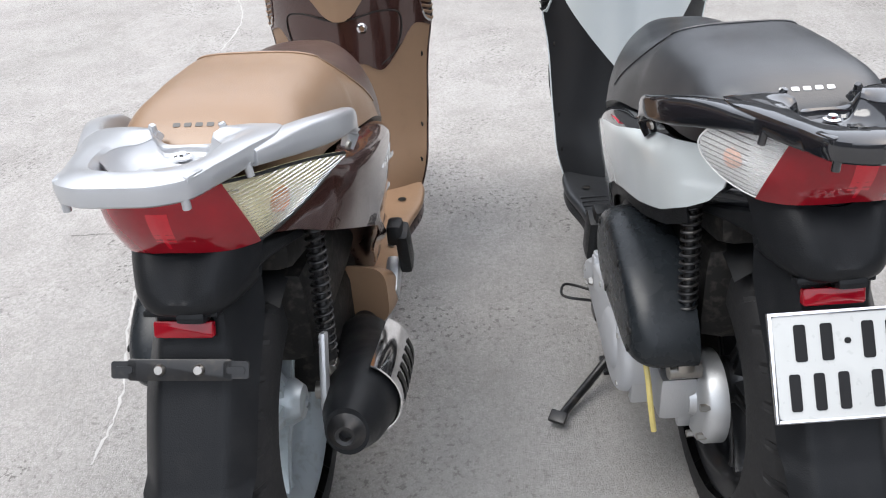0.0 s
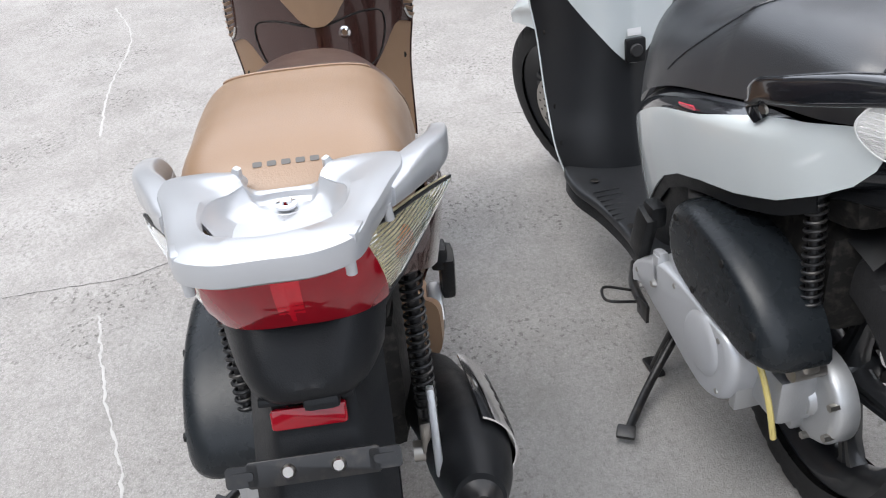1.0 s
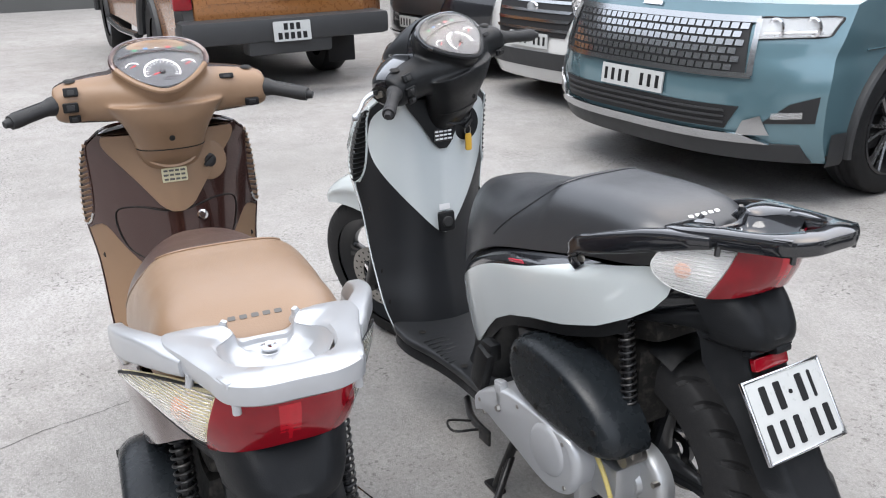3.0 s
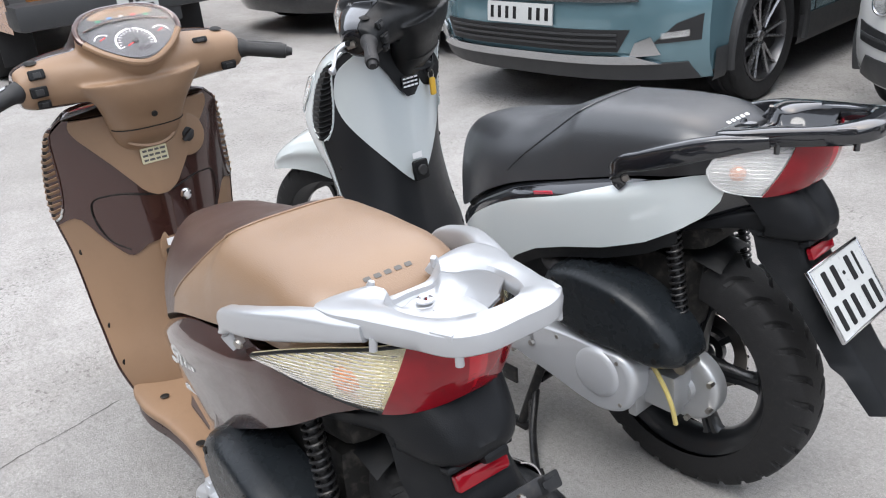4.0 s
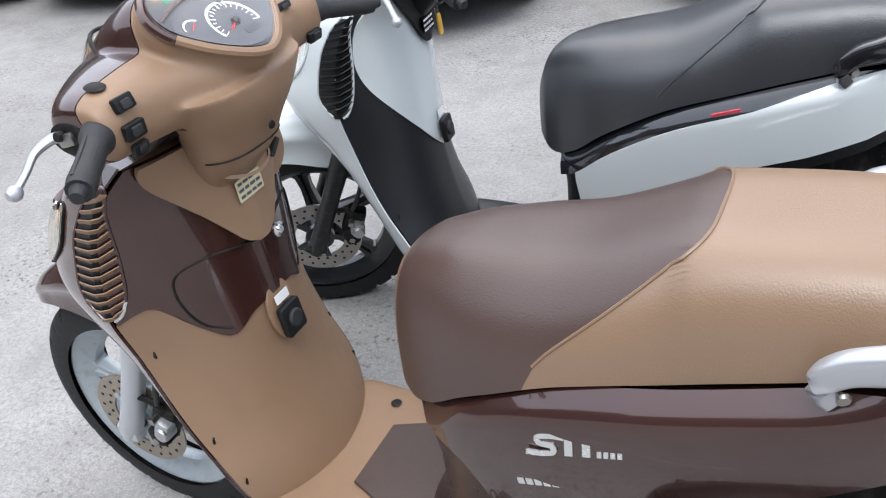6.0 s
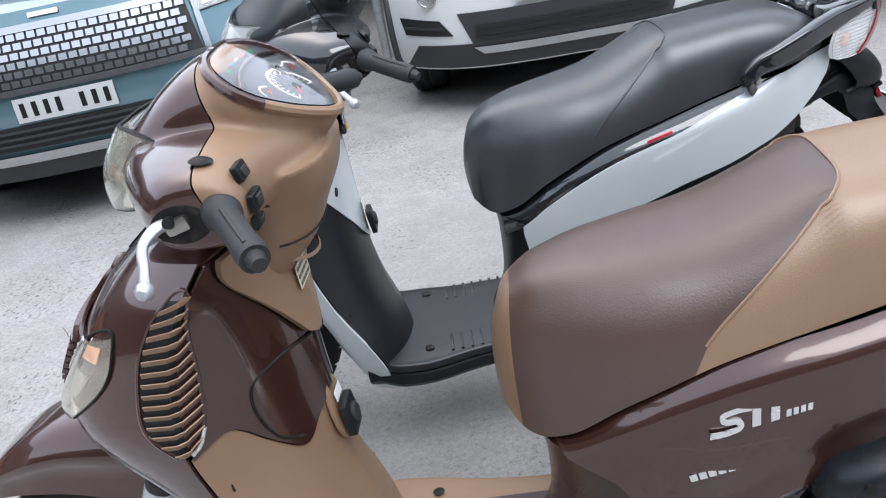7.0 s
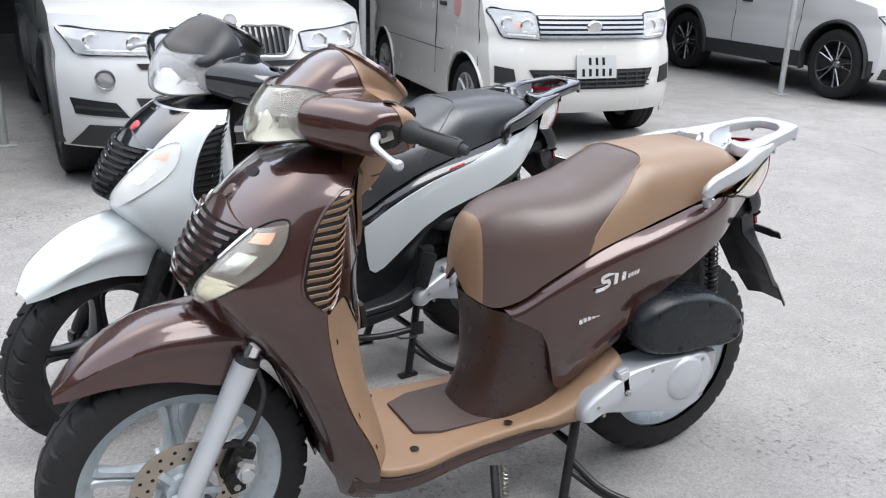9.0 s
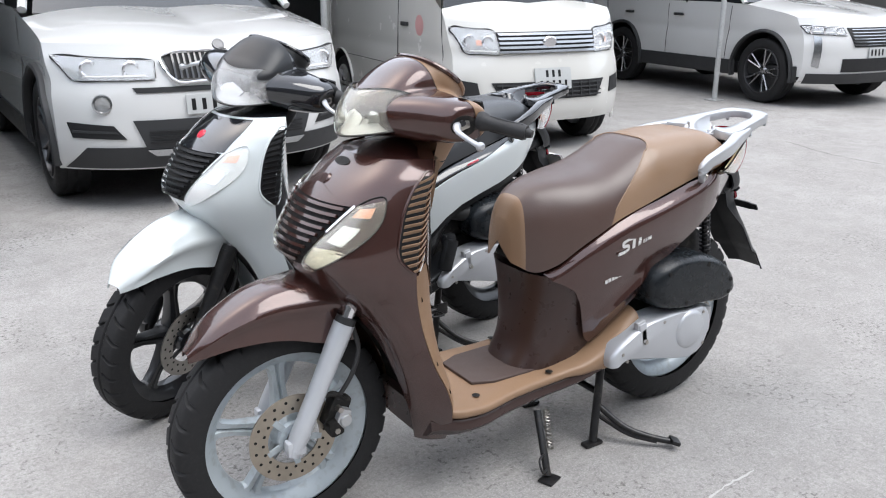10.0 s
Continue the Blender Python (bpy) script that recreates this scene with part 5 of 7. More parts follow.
    tear = [(0.0, 0.080), (0.045, 0.076), (0.080, 0.060), (0.100, 0.030), (0.101, 0.004), (0.082, -0.030), (0.048, -0.064), (0.020, -0.082), (0.0, -0.087)]
    tear = [tuple(k) for k in spline(tear + [(-x, y) for x, y in tear[-2::-1]], 65)[:-1]]
    pod = grid([[(x * k, y * k, h) for x, y in tear] for k, h in ((0.50, -0.12), (0.90, -0.06), (1.08, -0.018), (1.09, 0.006))], loop_v=True, cap=True).move(pod_at)
    skin = blended(total([whole, dome, pod, column]), 0.0045, 15)
    head, stem = halved(skin, (0, 0, 0.992), (0, 0, -1)), halved(skin, (0, 0, 0.992), (0, 0, 1))
    rear = halved(head, (0.916, 0, 1.05), (1, 0, -0.33)) + stem
    front = halved(head, (0.918, 0, 1.05), (-1, 0, 0.33))
    hbf = P("handlebar_cover_front", front.move(T), pal["bar_front"], None, pal["bar_front_word"] + " front handlebar cover")
    hbr = P("handlebar_cover_rear", rear.move(T), pal["bar_rear"], None, pal["bar_word"] + " rear handlebar cover")
    if pal["screen"] is not pal["bar_front"]:
        visor = lambda u, v: (0.958 + 0.135 * u, (2 * v - 1) * (dome_half(0.958 + 0.135 * u) + 0.004), 1.078 + (dome_top(0.958 + 0.135 * u) + 0.005 - 1.078) * (1 - abs(2 * v - 1) ** 2.6) ** 0.42)
        part("fly_screen", shell(visor, 22, 41, -0.003).move(T), pal["screen"], hbf, "satin black fly screen")
    rim_k = lambda k: [(x * k, y * k) for x, y in tear]
    dash = P("speedometer_pod", slab(rim_k(1.01), 0.014).move(dm @ Matrix.Translation((0, 0, -0.006))), DARK_DIAL, None, "instrument cluster under a clear lens")
    for lo, hi, m_ in ((0, 18, pal["bar_front"]), (46, 64, pal["bar_front"]), (18, 46, pal["bar_rear"])):
        pts = [(*tear[k % 64], 0.007) for k in range(lo, hi + 1)]
        part("lens_rim", tube([(x * 1.055, y * 1.055, z) for x, y, z in pts], 0.0072, 8, steps=50).move(dm), m_, dash)
    part("dial_face", slab([(x * 0.90, y * 0.66 - 0.020) for x, y in tear], 0.001).move(dm @ Matrix.Translation((0, 0, 0.0082))), DIAL_FACE, dash)
    arc = lambda cx_, cy_, r, a0, a1, w: grid([[(cx_ + (r + q) * math.cos(a), cy_ + (r + q) * math.sin(a), 0.0100 + 0.0004 * (q > 0)) for q in (-w, w)] for a in np.linspace(radians(a0), radians(a1), 36)])
    part("dial_ring", arc(0.0, -0.030, 0.040, -20, 200, 0.0022).move(dm), WHITE_MARK, dash)
    for k in range(17):
        a = radians(-20 + 220 * k / 16)
        part("dial_tick", box(0.009 if k % 2 == 0 else 0.005, 0.0014, 0.0005).move(dm @ Matrix.Translation((0, -0.030, 0.0101)) @ Matrix.Rotation(a, 4, "Z") @ Matrix.Translation((0.033, 0, 0))), WHITE_MARK, dash)
    for x, a0, a1 in ((-0.062, 40, 170), (0.062, 10, 140)):
        part("side_gauge", arc(x, -0.012, 0.017, a0, a1, 0.0014).move(dm), WHITE_MARK, dash)
        part("gauge_needle", box(0.014, 0.0020, 0.001).move(dm @ pose(x, -0.008, 0.0108, 0, 0, 30)), SIGNAL_RED, dash)
    part("speed_needle", box(0.026, 0.0026, 0.001).move(dm @ pose(-0.008, -0.034, 0.0112, 0, 0, 25)), SIGNAL_RED, dash)
    part("needle_hub", lathe([(0.0001, 0.006), (0.006, 0.005), (0.007, 0.0)], 16, "z").move(dm @ Matrix.Translation((0, -0.030, 0.0096))), GRIP, dash)
    part("dial_window", slab(rounded(0.030, 0.011, 0.002), 0.0006).move(dm @ Matrix.Translation((0.012, -0.052, 0.0096))), DARK_DIAL, dash)
    part("tell_tale_divider", tube([(-0.092, 0.022, 0.010), (-0.05, 0.036, 0.011), (0.0, 0.041, 0.011), (0.05, 0.036, 0.011), (0.092, 0.022, 0.010)], 0.0022, 6, steps=24).move(dm), pal["bar_front"], dash)
    for k, col in enumerate((SIGNAL_GREEN, SIGNAL_BLUE, WHITE_MARK, SIGNAL_RED, SIGNAL_GREEN)):
        part("tell_tale", slab(rounded(0.010, 0.007, 0.002), 0.001).move(dm @ Matrix.Translation((-0.052 + 0.026 * k, 0.056 - 0.10 * (0.026 * (k - 2)) ** 2 * 30, 0.0085))), col, dash)
    glass = part("cluster_lens", shell(lambda u, v: (*(np.array(tear[int(round(u * 64)) % 64]) * v), 0.013 + 0.007 * (1 - v ** 2)), 65, 10, -0.002).move(dm), DASH_LENS, dash)
    glass.visible_shadow = False
    part("dash_badge", slab(rounded(0.016, 0.014, 0.003), 0.0015).move(T @ facing((0.830, 0, 1.058), (-1, 0, 0.35))), BLACK_GLOSS, hbr)

    def lamp_face(u, v, o=0.0):
        y = 0.118 * (2 * u - 1)
        k = abs(2 * u - 1)
        z0, z1 = 1.002 + 0.020 * k ** 2, 1.106 + 0.024 * k ** 1.5 - 0.034 * k ** 4
        z = z0 + (z1 - z0) * v
        return (1.136 + o - 0.095 * k ** 2.1 - 0.045 * v ** 1.5 + 0.010 * math.sin(math.pi * v), y * (1 + o * 2), z)
    hl = P("headlight", shell(lambda u, v: lamp_face(u, v, 0.006), 30, 14, -0.003).move(T), pal["front_lens"], None, "wide single headlight with a clear lens")
    part("headlight_reflector", surface(lambda u, v: lamp_face(u, v, -0.006 - 0.022 * (math.sin(math.pi * v) * math.sin(math.pi * u)) ** 0.7), 34, 16).move(T), LAMP_REFLECTOR, hl)
    part("headlight_bowl", lathe([(0.012, -0.022), (0.026, -0.012), (0.038, 0.004), (0.041, 0.004), (0.040, 0.0)], 28, "z").move(T @ facing((1.098, 0.0, 1.052), (1, 0, 0.25)) @ Matrix.Diagonal((1.25, 0.9, 1, 1))), CHROME, hl)
    part("headlight_bulb", lathe([(0.0001, 0.010), (0.008, 0.006), (0.011, -0.006), (0.010, -0.022)], 18, "z").move(T @ facing((1.096, 0.0, 1.052), (1, 0, 0.25))), WHITE_MARK, hl)
    for k in (1, -1):
        part("reflector_step", surface(lambda u, v: lamp_face(0.5 + k * (0.27 + 0.17 * u), 0.25 + 0.55 * v, -0.012 + 0.006 * u), 6, 6).move(T), CHROME, hl)
    edge = lambda u, q: lamp_face(u, 0.0, 0.006) if q == 0 else (1.052 - 0.05 * abs(2 * u - 1) ** 2, 0.205 * (u - 0.5), 0.999)
    part("headlight_chin", surface(lambda u, v: tuple(np.array(edge(u, 0)) * (1 - v) + np.array(edge(u, 1)) * v), 24, 4).move(T), pal["bar_front"], hbf)
    part("lamp_gasket", tube([lamp_face(u, 0.0, 0.006) for u in np.linspace(0, 1, 20)] + [lamp_face(u, 1.0, 0.006) for u in np.linspace(1, 0, 20)], 0.003, 6, steps=90).move(T), ENGINE_DARK, hl)
    for side in (1, -1):
        root, end = Vector((0.915, 0.225 * side, 1.052)), Vector((0.846, 0.338 * side, 1.030))
        d = end - root
        gp = P("handlebar_grip", tube([root + d * 0.12, root + d * 0.25, root + d * 0.28, end - d * 0.02, end], 0.0165, 18, steps=26, taper=[1.35, 1.35, 1.05, 1.0, 1.0, 1.0, 1.05, 1.1, 1.0]).move(T), GRIP, None, "black ribbed rubber grip")
        part("bar_end", tube([end, end + d.normalized() * 0.014], 0.012, 14, taper=[1.0, 0.7]).move(T), GRIP, gp)
        for k in range(5):
            ang = 2 * math.pi * k / 5
            part("grip_rib", tube([root + d * 0.34 + Vector((0.010 * math.cos(ang), 0.008 * math.cos(ang) * side, 0.0165 * math.sin(ang))), end - d * 0.06 + Vector((0.010 * math.cos(ang), 0.008 * math.cos(ang) * side, 0.0165 * math.sin(ang)))], 0.003, 6).move(T), GRIP, gp)
        lv = P("brake_lever", tube([(0.958, 0.240 * side, 1.045), (0.976, 0.252 * side, 1.045), (0.988, 0.275 * side, 1.036), (0.980, 0.305 * side, 1.022), (0.972, 0.332 * side, 1.012)], 0.0075, 10, taper=[1.3, 1.2, 0.9, 0.8, 0.9], flat=0.8).move(T), SILVER_PAINT, None, "silver brake lever")
        part("lever_ball", lathe([(0.0001, 0.011), (0.006, 0.0095), (0.0105, 0.003), (0.0105, -0.003), (0.006, -0.0095), (0.0001, -0.011)], 14).move(T @ Matrix.Translation((0.971, 0.336 * side, 1.011))), SILVER_PAINT, lv)
        part("lever_bracket", box(0.030, 0.014, 0.018, 0.005).move(T @ pose(0.955, 0.2475 * side, 1.043, 0, 15, 0)), STEEL, lv)
        part("lever_pivot", lathe([(0.0001, 0.009), (0.006, 0.009), (0.008, 0.0)], 12, "z").move(T @ facing((0.962, 0.250 * side, 1.048), (0, side, 0.3))), BLACK_METAL, lv)
        part("lever_pocket", slab(ellipse(0.035, 0.023), 0.004).move(T @ facing((0.952, 0.2430 * side, 1.042), (0, side, 0))), ENGINE_DARK, lv)
        for dy, dz, w, h in ((0.205, 1.078, 0.032, 0.020), (0.210, 1.045, 0.034, 0.022), (0.205, 1.018, 0.026, 0.016)) if side > 0 else ((0.205, 1.020, 0.034, 0.018), (0.150, 1.085, 0.034, 0.012)):
            sw = P("handlebar_switch", slab(rounded(w, h, 0.003), 0.008, 0.002).move(T @ facing((bar(dy, math.pi * (1 - 0.25 * (dz - 1.045) / 0.045))[0] - 0.002, dy * side, dz), (-1, 0, (dz - 1.045) * 9))), BLACK_PLASTIC)
            part("switch_rocker", slab(rounded(w * 0.5, h * 0.6, 0.002), 0.004, 0.001).move(T @ facing((bar(dy, math.pi * (1 - 0.25 * (dz - 1.045) / 0.045))[0] - 0.009, dy * side, dz), (-1, 0, (dz - 1.045) * 9))), GRIP, sw)
        P("mirror_hole", lathe([(0.0001, 0.002), (0.011, 0.002), (0.014, 0.0)], 18, "z").move(T @ facing((0.925, 0.205 * side, ht_(0.205) + 0.001), (-0.2, 0, 1))), ENGINE_DARK)
    if plated:
        ky = facing(inner(0.868, -0.44, 0.030), (-1, 0, 0.05))
        key = P("key_tag", slab(rounded(0.020, 0.052, 0.006), 0.005, 0.002).move(ky @ Matrix.Translation((0, -0.055, 0))), YELLOW_TAG, None, "yellow tag hanging from the key")
        part("key_ring", tube([tuple(ky @ Vector((0.010 * math.cos(k), -0.02 + 0.014 * math.sin(k), 0.0))) for k in np.linspace(0, 6.2, 10)], 0.0015, 5), STEEL, key)
    return S


brown_look = dict(body=BROWN, body_word="metallic brown", rim=RIM_SILVER, rear_disc=0, disc=BRONZE_DISC, fork=FORK_SILVER, lens=YELLOWED_LENS, front_lens=AGED_LENS, lamp_back=LAMP_YELLOW_BACK, front_back=AGED_BACK, trim=True,
                  skin_front=0.588, skin_rear=-0.20, skin_top=lambda x: 0.0, rib=YELLOWED_LENS,
                  skin_low=[(0.588, 0.580), (0.575, 0.562), (0.54, 0.545), (0.51, 0.525), (0.485, 0.480), (0.465, 0.420), (0.445, 0.365), (0.425, 0.340), (0.39, 0.352), (0.34, 0.398), (0.29, 0.440), (0.268, 0.458), (0.255, 0.505), (0.24, 0.534), (0.10, 0.610), (-0.05, 0.690), (-0.12, 0.733), (-0.18, 0.760), (-0.20, 0.762)], louvre=TAN, slat=BROWN, badge=BROWN, cowl_top=BROWN, heart=False, inner=TAN, inner_word="tan plastic", panel=BROWN, panel_word="metallic brown", vee=TAN,
                  sticker=CREAM_MARK, sticker_print=GREY_MARK, floor=TAN, under=BROWN_LOW, under_word="dark brown", column=BROWN_LOW, column_word="dark brown", seat=SEAT_DARK, seat_word="dark brown",
                  seat_rear=SEAT_TAN, seat_rear_word="tan", logo=GREY_MARK, rack_word="silver", bar_rear=TAN, bar_word="tan plastic", bar_front=BROWN, bar_front_word="metallic brown", screen=BROWN)
white_look = dict(body=WHITE_PEARL, body_word="pearl white", rim=RIM_BLACK, rear_disc=0.10, disc=STEEL, fork=BLACK_METAL, lens=CLEAR_LENS, front_lens=CLEAR_LENS, lamp_back=LAMP_REFLECTOR, front_back=LAMP_REFLECTOR, trim=False,
                  skin_front=0.560, skin_rear=-0.150, skin_top=lambda x: float(np.interp(x, (-0.02, 0.08, 0.2, 0.4, 0.56), (0.0, 0.010, 0.024, 0.036, 0.046))), rib=CLEAR_LENS,
                  skin_low=[(0.560, 0.535), (0.548, 0.455), (0.535, 0.405), (0.515, 0.392), (0.49, 0.405), (0.45, 0.445), (0.41, 0.485), (0.36, 0.532), (0.29, 0.572), (0.20, 0.602), (0.10, 0.626), (0.0, 0.662), (-0.07, 0.702), (-0.11, 0.732), (-0.138, 0.768), (-0.15, 0.812)], louvre=BLACK_PLASTIC, slat=BLACK_PLASTIC, badge=RED_TAG, cowl_top=BLACK_GLOSS, heart=True, inner=SATIN_BLACK, inner_word="black plastic", panel=WHITE_PEARL, panel_word="pearl white", vee=BLACK_PLASTIC,
                  sticker=BLACK_GLOSS, sticker_print=WHITE_MARK, floor=SATIN_BLACK, under=BLACK_PLASTIC, under_word="black", column=BLACK_PLASTIC, column_word="black", seat=SEAT_BLACK, seat_word="black",
                  seat_rear=SEAT_BLACK, seat_rear_word="black", logo=WHITE_MARK, rack_word="gloss black", bar_rear=BLACK_PLASTIC, bar_word="black plastic", bar_front=BLACK_GLOSS, bar_front_word="gloss black", screen=SATIN_BLACK)
scooter("brown_scooter", Matrix(), "metallic brown and tan scooter with silver wheels on its centre stand", brown_look, 0, SILVER_PAINT, False)
scooter("white_scooter", pose(0.070, -0.862, 0, 0, 0, 6.2), "pearl white and black scooter with black wheels and a number plate", white_look, 24, BLACK_GLOSS, True)


# ---- ground ----
def concrete():
    m = bpy.data.materials.new("worn_concrete")
    m.use_nodes = True
    nt = m.node_tree
    b = nt.nodes["Principled BSDF"]
    tc = nt.nodes.new("ShaderNodeTexCoord")

    def noise_node(scale, detail=6, rough=0.55, lo=0.3, hi=0.7):
        n = nt.nodes.new("ShaderNodeTexNoise")
        n.inputs["Scale"].default_value, n.inputs["Detail"].default_value, n.inputs["Roughness"].default_value = scale, detail, rough
        nt.links.new(tc.outputs["Object"], n.inputs["Vector"])
        r = nt.nodes.new("ShaderNodeMapRange")
        r.inputs[1].default_value, r.inputs[2].default_value = lo, hi
        nt.links.new(n.outputs[0], r.inputs[0])
        return r.outputs[0]

    def blend(fac, a, c, kind="MIX", amount=None):
        k = nt.nodes.new("ShaderNodeMix")
        k.data_type, k.blend_type = "RGBA", kind
        if amount is not None:
            mm = nt.nodes.new("ShaderNodeMath")
            mm.operation = "MULTIPLY"
            nt.links.new(fac, mm.inputs[0])
            mm.inputs[1].default_value = amount
            fac = mm.outputs[0]
        nt.links.new(fac, k.inputs[0])
        for s, val in ((6, a), (7, c)):
            if isinstance(val, tuple):
                k.inputs[s].default_value = (*val, 1)
            else:
                nt.links.new(val, k.inputs[s])
        return k.outputs[2]
    base = blend(noise_node(0.7, 5), (0.315, 0.300, 0.288), (0.46, 0.448, 0.436))
    base = blend(noise_node(3.2, 7, 0.65, 0.42, 0.68), base, (0.25, 0.238, 0.226), amount=0.6)
    base = blend(noise_node(14, 6, 0.7, 0.5, 0.75), base, (0.47, 0.452, 0.435), amount=0.55)
    base = blend(noise_node(70, 6, 0.8, 0.44, 0.66), base, (0.15, 0.143, 0.136), amount=0.66)
    base = blend(noise_node(190, 4, 0.75, 0.50, 0.68), base, (0.62, 0.605, 0.59), amount=0.55)
    base = blend(noise_node(9, 9, 0.72, 0.50, 0.70), base, (0.25, 0.238, 0.225), amount=0.55)
    pits = nt.nodes.new("ShaderNodeMath")
    pits.operation = "MULTIPLY"
    nt.links.new(noise_node(52, 4, 0.65, 0.55, 0.63), pits.inputs[0])
    nt.links.new(noise_node(2.1, 5, 0.6, 0.46, 0.62), pits.inputs[1])
    base = blend(pits.outputs[0], base, (0.10, 0.095, 0.09), amount=0.85)
    base = blend(noise_node(0.35, 4, 0.6, 0.50, 0.72), base, (0.22, 0.21, 0.197), amount=0.65)
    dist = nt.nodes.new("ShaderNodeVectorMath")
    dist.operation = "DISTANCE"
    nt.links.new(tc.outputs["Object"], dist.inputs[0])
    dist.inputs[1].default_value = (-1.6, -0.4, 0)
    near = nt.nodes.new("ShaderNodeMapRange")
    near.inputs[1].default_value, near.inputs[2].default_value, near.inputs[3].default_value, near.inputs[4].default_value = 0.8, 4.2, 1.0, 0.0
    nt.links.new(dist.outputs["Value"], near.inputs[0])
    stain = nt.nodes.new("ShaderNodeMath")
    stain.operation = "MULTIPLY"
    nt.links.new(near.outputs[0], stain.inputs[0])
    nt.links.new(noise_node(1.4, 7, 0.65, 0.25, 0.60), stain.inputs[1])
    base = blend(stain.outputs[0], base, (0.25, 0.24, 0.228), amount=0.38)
    nt.links.new(base, b.inputs["Base Color"])
    b.inputs["Roughness"].default_value = 0.88
    b.inputs["Specular IOR Level"].default_value = 0.3
    h = nt.nodes.new("ShaderNodeMath")
    nt.links.new(noise_node(45, 8, 0.7), h.inputs[0])
    nt.links.new(noise_node(210, 4, 0.7), h.inputs[1])
    bp = nt.nodes.new("ShaderNodeBump")
    bp.inputs["Strength"].default_value, bp.inputs["Distance"].default_value = 0.55, 0.004
    nt.links.new(h.outputs[0], bp.inputs["Height"])
    nt.links.new(bp.outputs[0], b.inputs["Normal"])
    return m


CONCRETE = concrete()
CRACK = mat("crack_dirt", (0.10, 0.095, 0.09), 0.95, var=0.3, scale=30)
CHALK = mat("old_chalk_line", (0.44, 0.43, 0.418), 0.9, var=0.15, scale=40)
WALL = mat("unseen_wall_grey", (0.11, 0.11, 0.108), 0.9, var=0.25, scale=0.8, bump=0.3, bscale=30)
SHED_WALL = mat("shed_wall_painted_shade", (0.07, 0.072, 0.075), 0.9, var=0.3, scale=1.2)
ROOF_METAL = mat("galvanised_roof_sheet", (0.32, 0.34, 0.35), 0.45, metal=0.5, var=0.15, scale=3)
POST = mat("grey_painted_post", (0.46, 0.47, 0.47), 0.5, metal=0.2, var=0.12, scale=12, dirt=(0.25, 0.22, 0.19), dirt_amount=0.4)


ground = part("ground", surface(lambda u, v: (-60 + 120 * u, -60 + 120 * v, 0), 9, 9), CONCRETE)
tagged(ground, "pale worn concrete yard with stains and cracks", "ground", kind="structure")


def crack(points, width, material, name, seed):
    rng = random.Random(seed)
    p = spline(points, 60)
    rows = []
    for i, q in enumerate(p):
        j = (rng.uniform(-1, 1), rng.uniform(-1, 1))
        w = width * rng.uniform(0.4, 1.3)
        d = p[min(i + 1, 59)] - p[max(i - 1, 0)]
        n = np.array((-d[1], d[0])) / (np.linalg.norm(d) + 1e-9)
        c = q[:2] + np.array(j) * min(width, 0.006) * 0.7
        rows.append([(*(c - n * w / 2), 0.0012), (*(c, )[0], 0.0016), (*(c + n * w / 2), 0.0012)])
    o = part(name, grid(rows), material, ground)
    return o


crack([(1.145, 1.054), (1.156, 0.90), (1.178, 0.674), (1.218, 0.595), (1.279, 0.472), (1.321, 0.309), (1.37, 0.15)], 0.0035, CRACK, "crack", 1)
crack([(2.40, -1.55), (2.161, -1.246), (2.062, -1.066), (2.001, -0.853), (2.03, -0.55)], 0.004, CRACK, "crack", 2)
crack([(-4.485, -2.677), (-4.296, -2.07), (-4.292, -1.689), (-4.6, -0.9)], 0.008, CRACK, "crack", 3)
crack([(4.343, 1.417), (3.75, 1.205), (2.783, 1.118), (2.3, 1.04)], 0.010, CHALK, "chalk_line", 5)
crack([(0.982, 0.738), (0.632, 0.643), (0.304, 0.533), (0.1, 0.51)], 0.007, CHALK, "chalk_line", 6)

# ---- added walls out of view that cut low sky light, and the car shed ----
# Heights set how much horizon glow reaches upright paint and its reflections.
for nm, size, at in (("wall_behind", (40, 0.25, 9.0), (0, 12, 4.5)), ("wall_east", (0.25, 40, 7.0), (17, 0, 3.5)), ("wall_west", (0.25, 40, 3.6), (-19, 0, 1.8))):
    tagged(part(nm, box(*size).move(Matrix.Translation(at)), WALL), "plain dark wall added out of view to cut low sky light", "wall", kind="structure")
# Added backdrop; the deep shade under the roof is put into its dark colour.
tagged(part("wall_shed", box(40, 0.25, 3.6).move(Matrix.Translation((0, -13.5, 1.8))), SHED_WALL), "added back wall of the car shed, its dark colour standing for shade", "wall", kind="structure")
rows = [[(x, y, 2.75 + 0.03 * math.sin(x * 16) + 0.05 * (y + 13)) for y in (-13.3, -9.5, -5.6)] for x in np.linspace(-16, 15, 370)]
shed_roof = part("shed_roof", grid(rows), ROOF_METAL)
tagged(shed_roof, "corrugated metal roof over the parked cars", "roof", kind="structure")


def shed_post(x, y):
    o = part("shed_post", total([lathe([(0.0001, 0), (0.030, 0), (0.030, 3.0), (0.0001, 3.0)], 16, "z"), box(0.16, 0.16, 0.012, 0.003).move(Matrix.Translation((0, 0, 0.006)))]), POST)
    o.matrix_basis = Matrix.Translation((x, y, 0))
    return tagged(o, "thin grey steel post of the car shed", "post", "shed posts")


for x, y in ((1.52, -4.95), (-1.42, -5.45), (-6.05, -4.76)):
    shed_post(x, y)

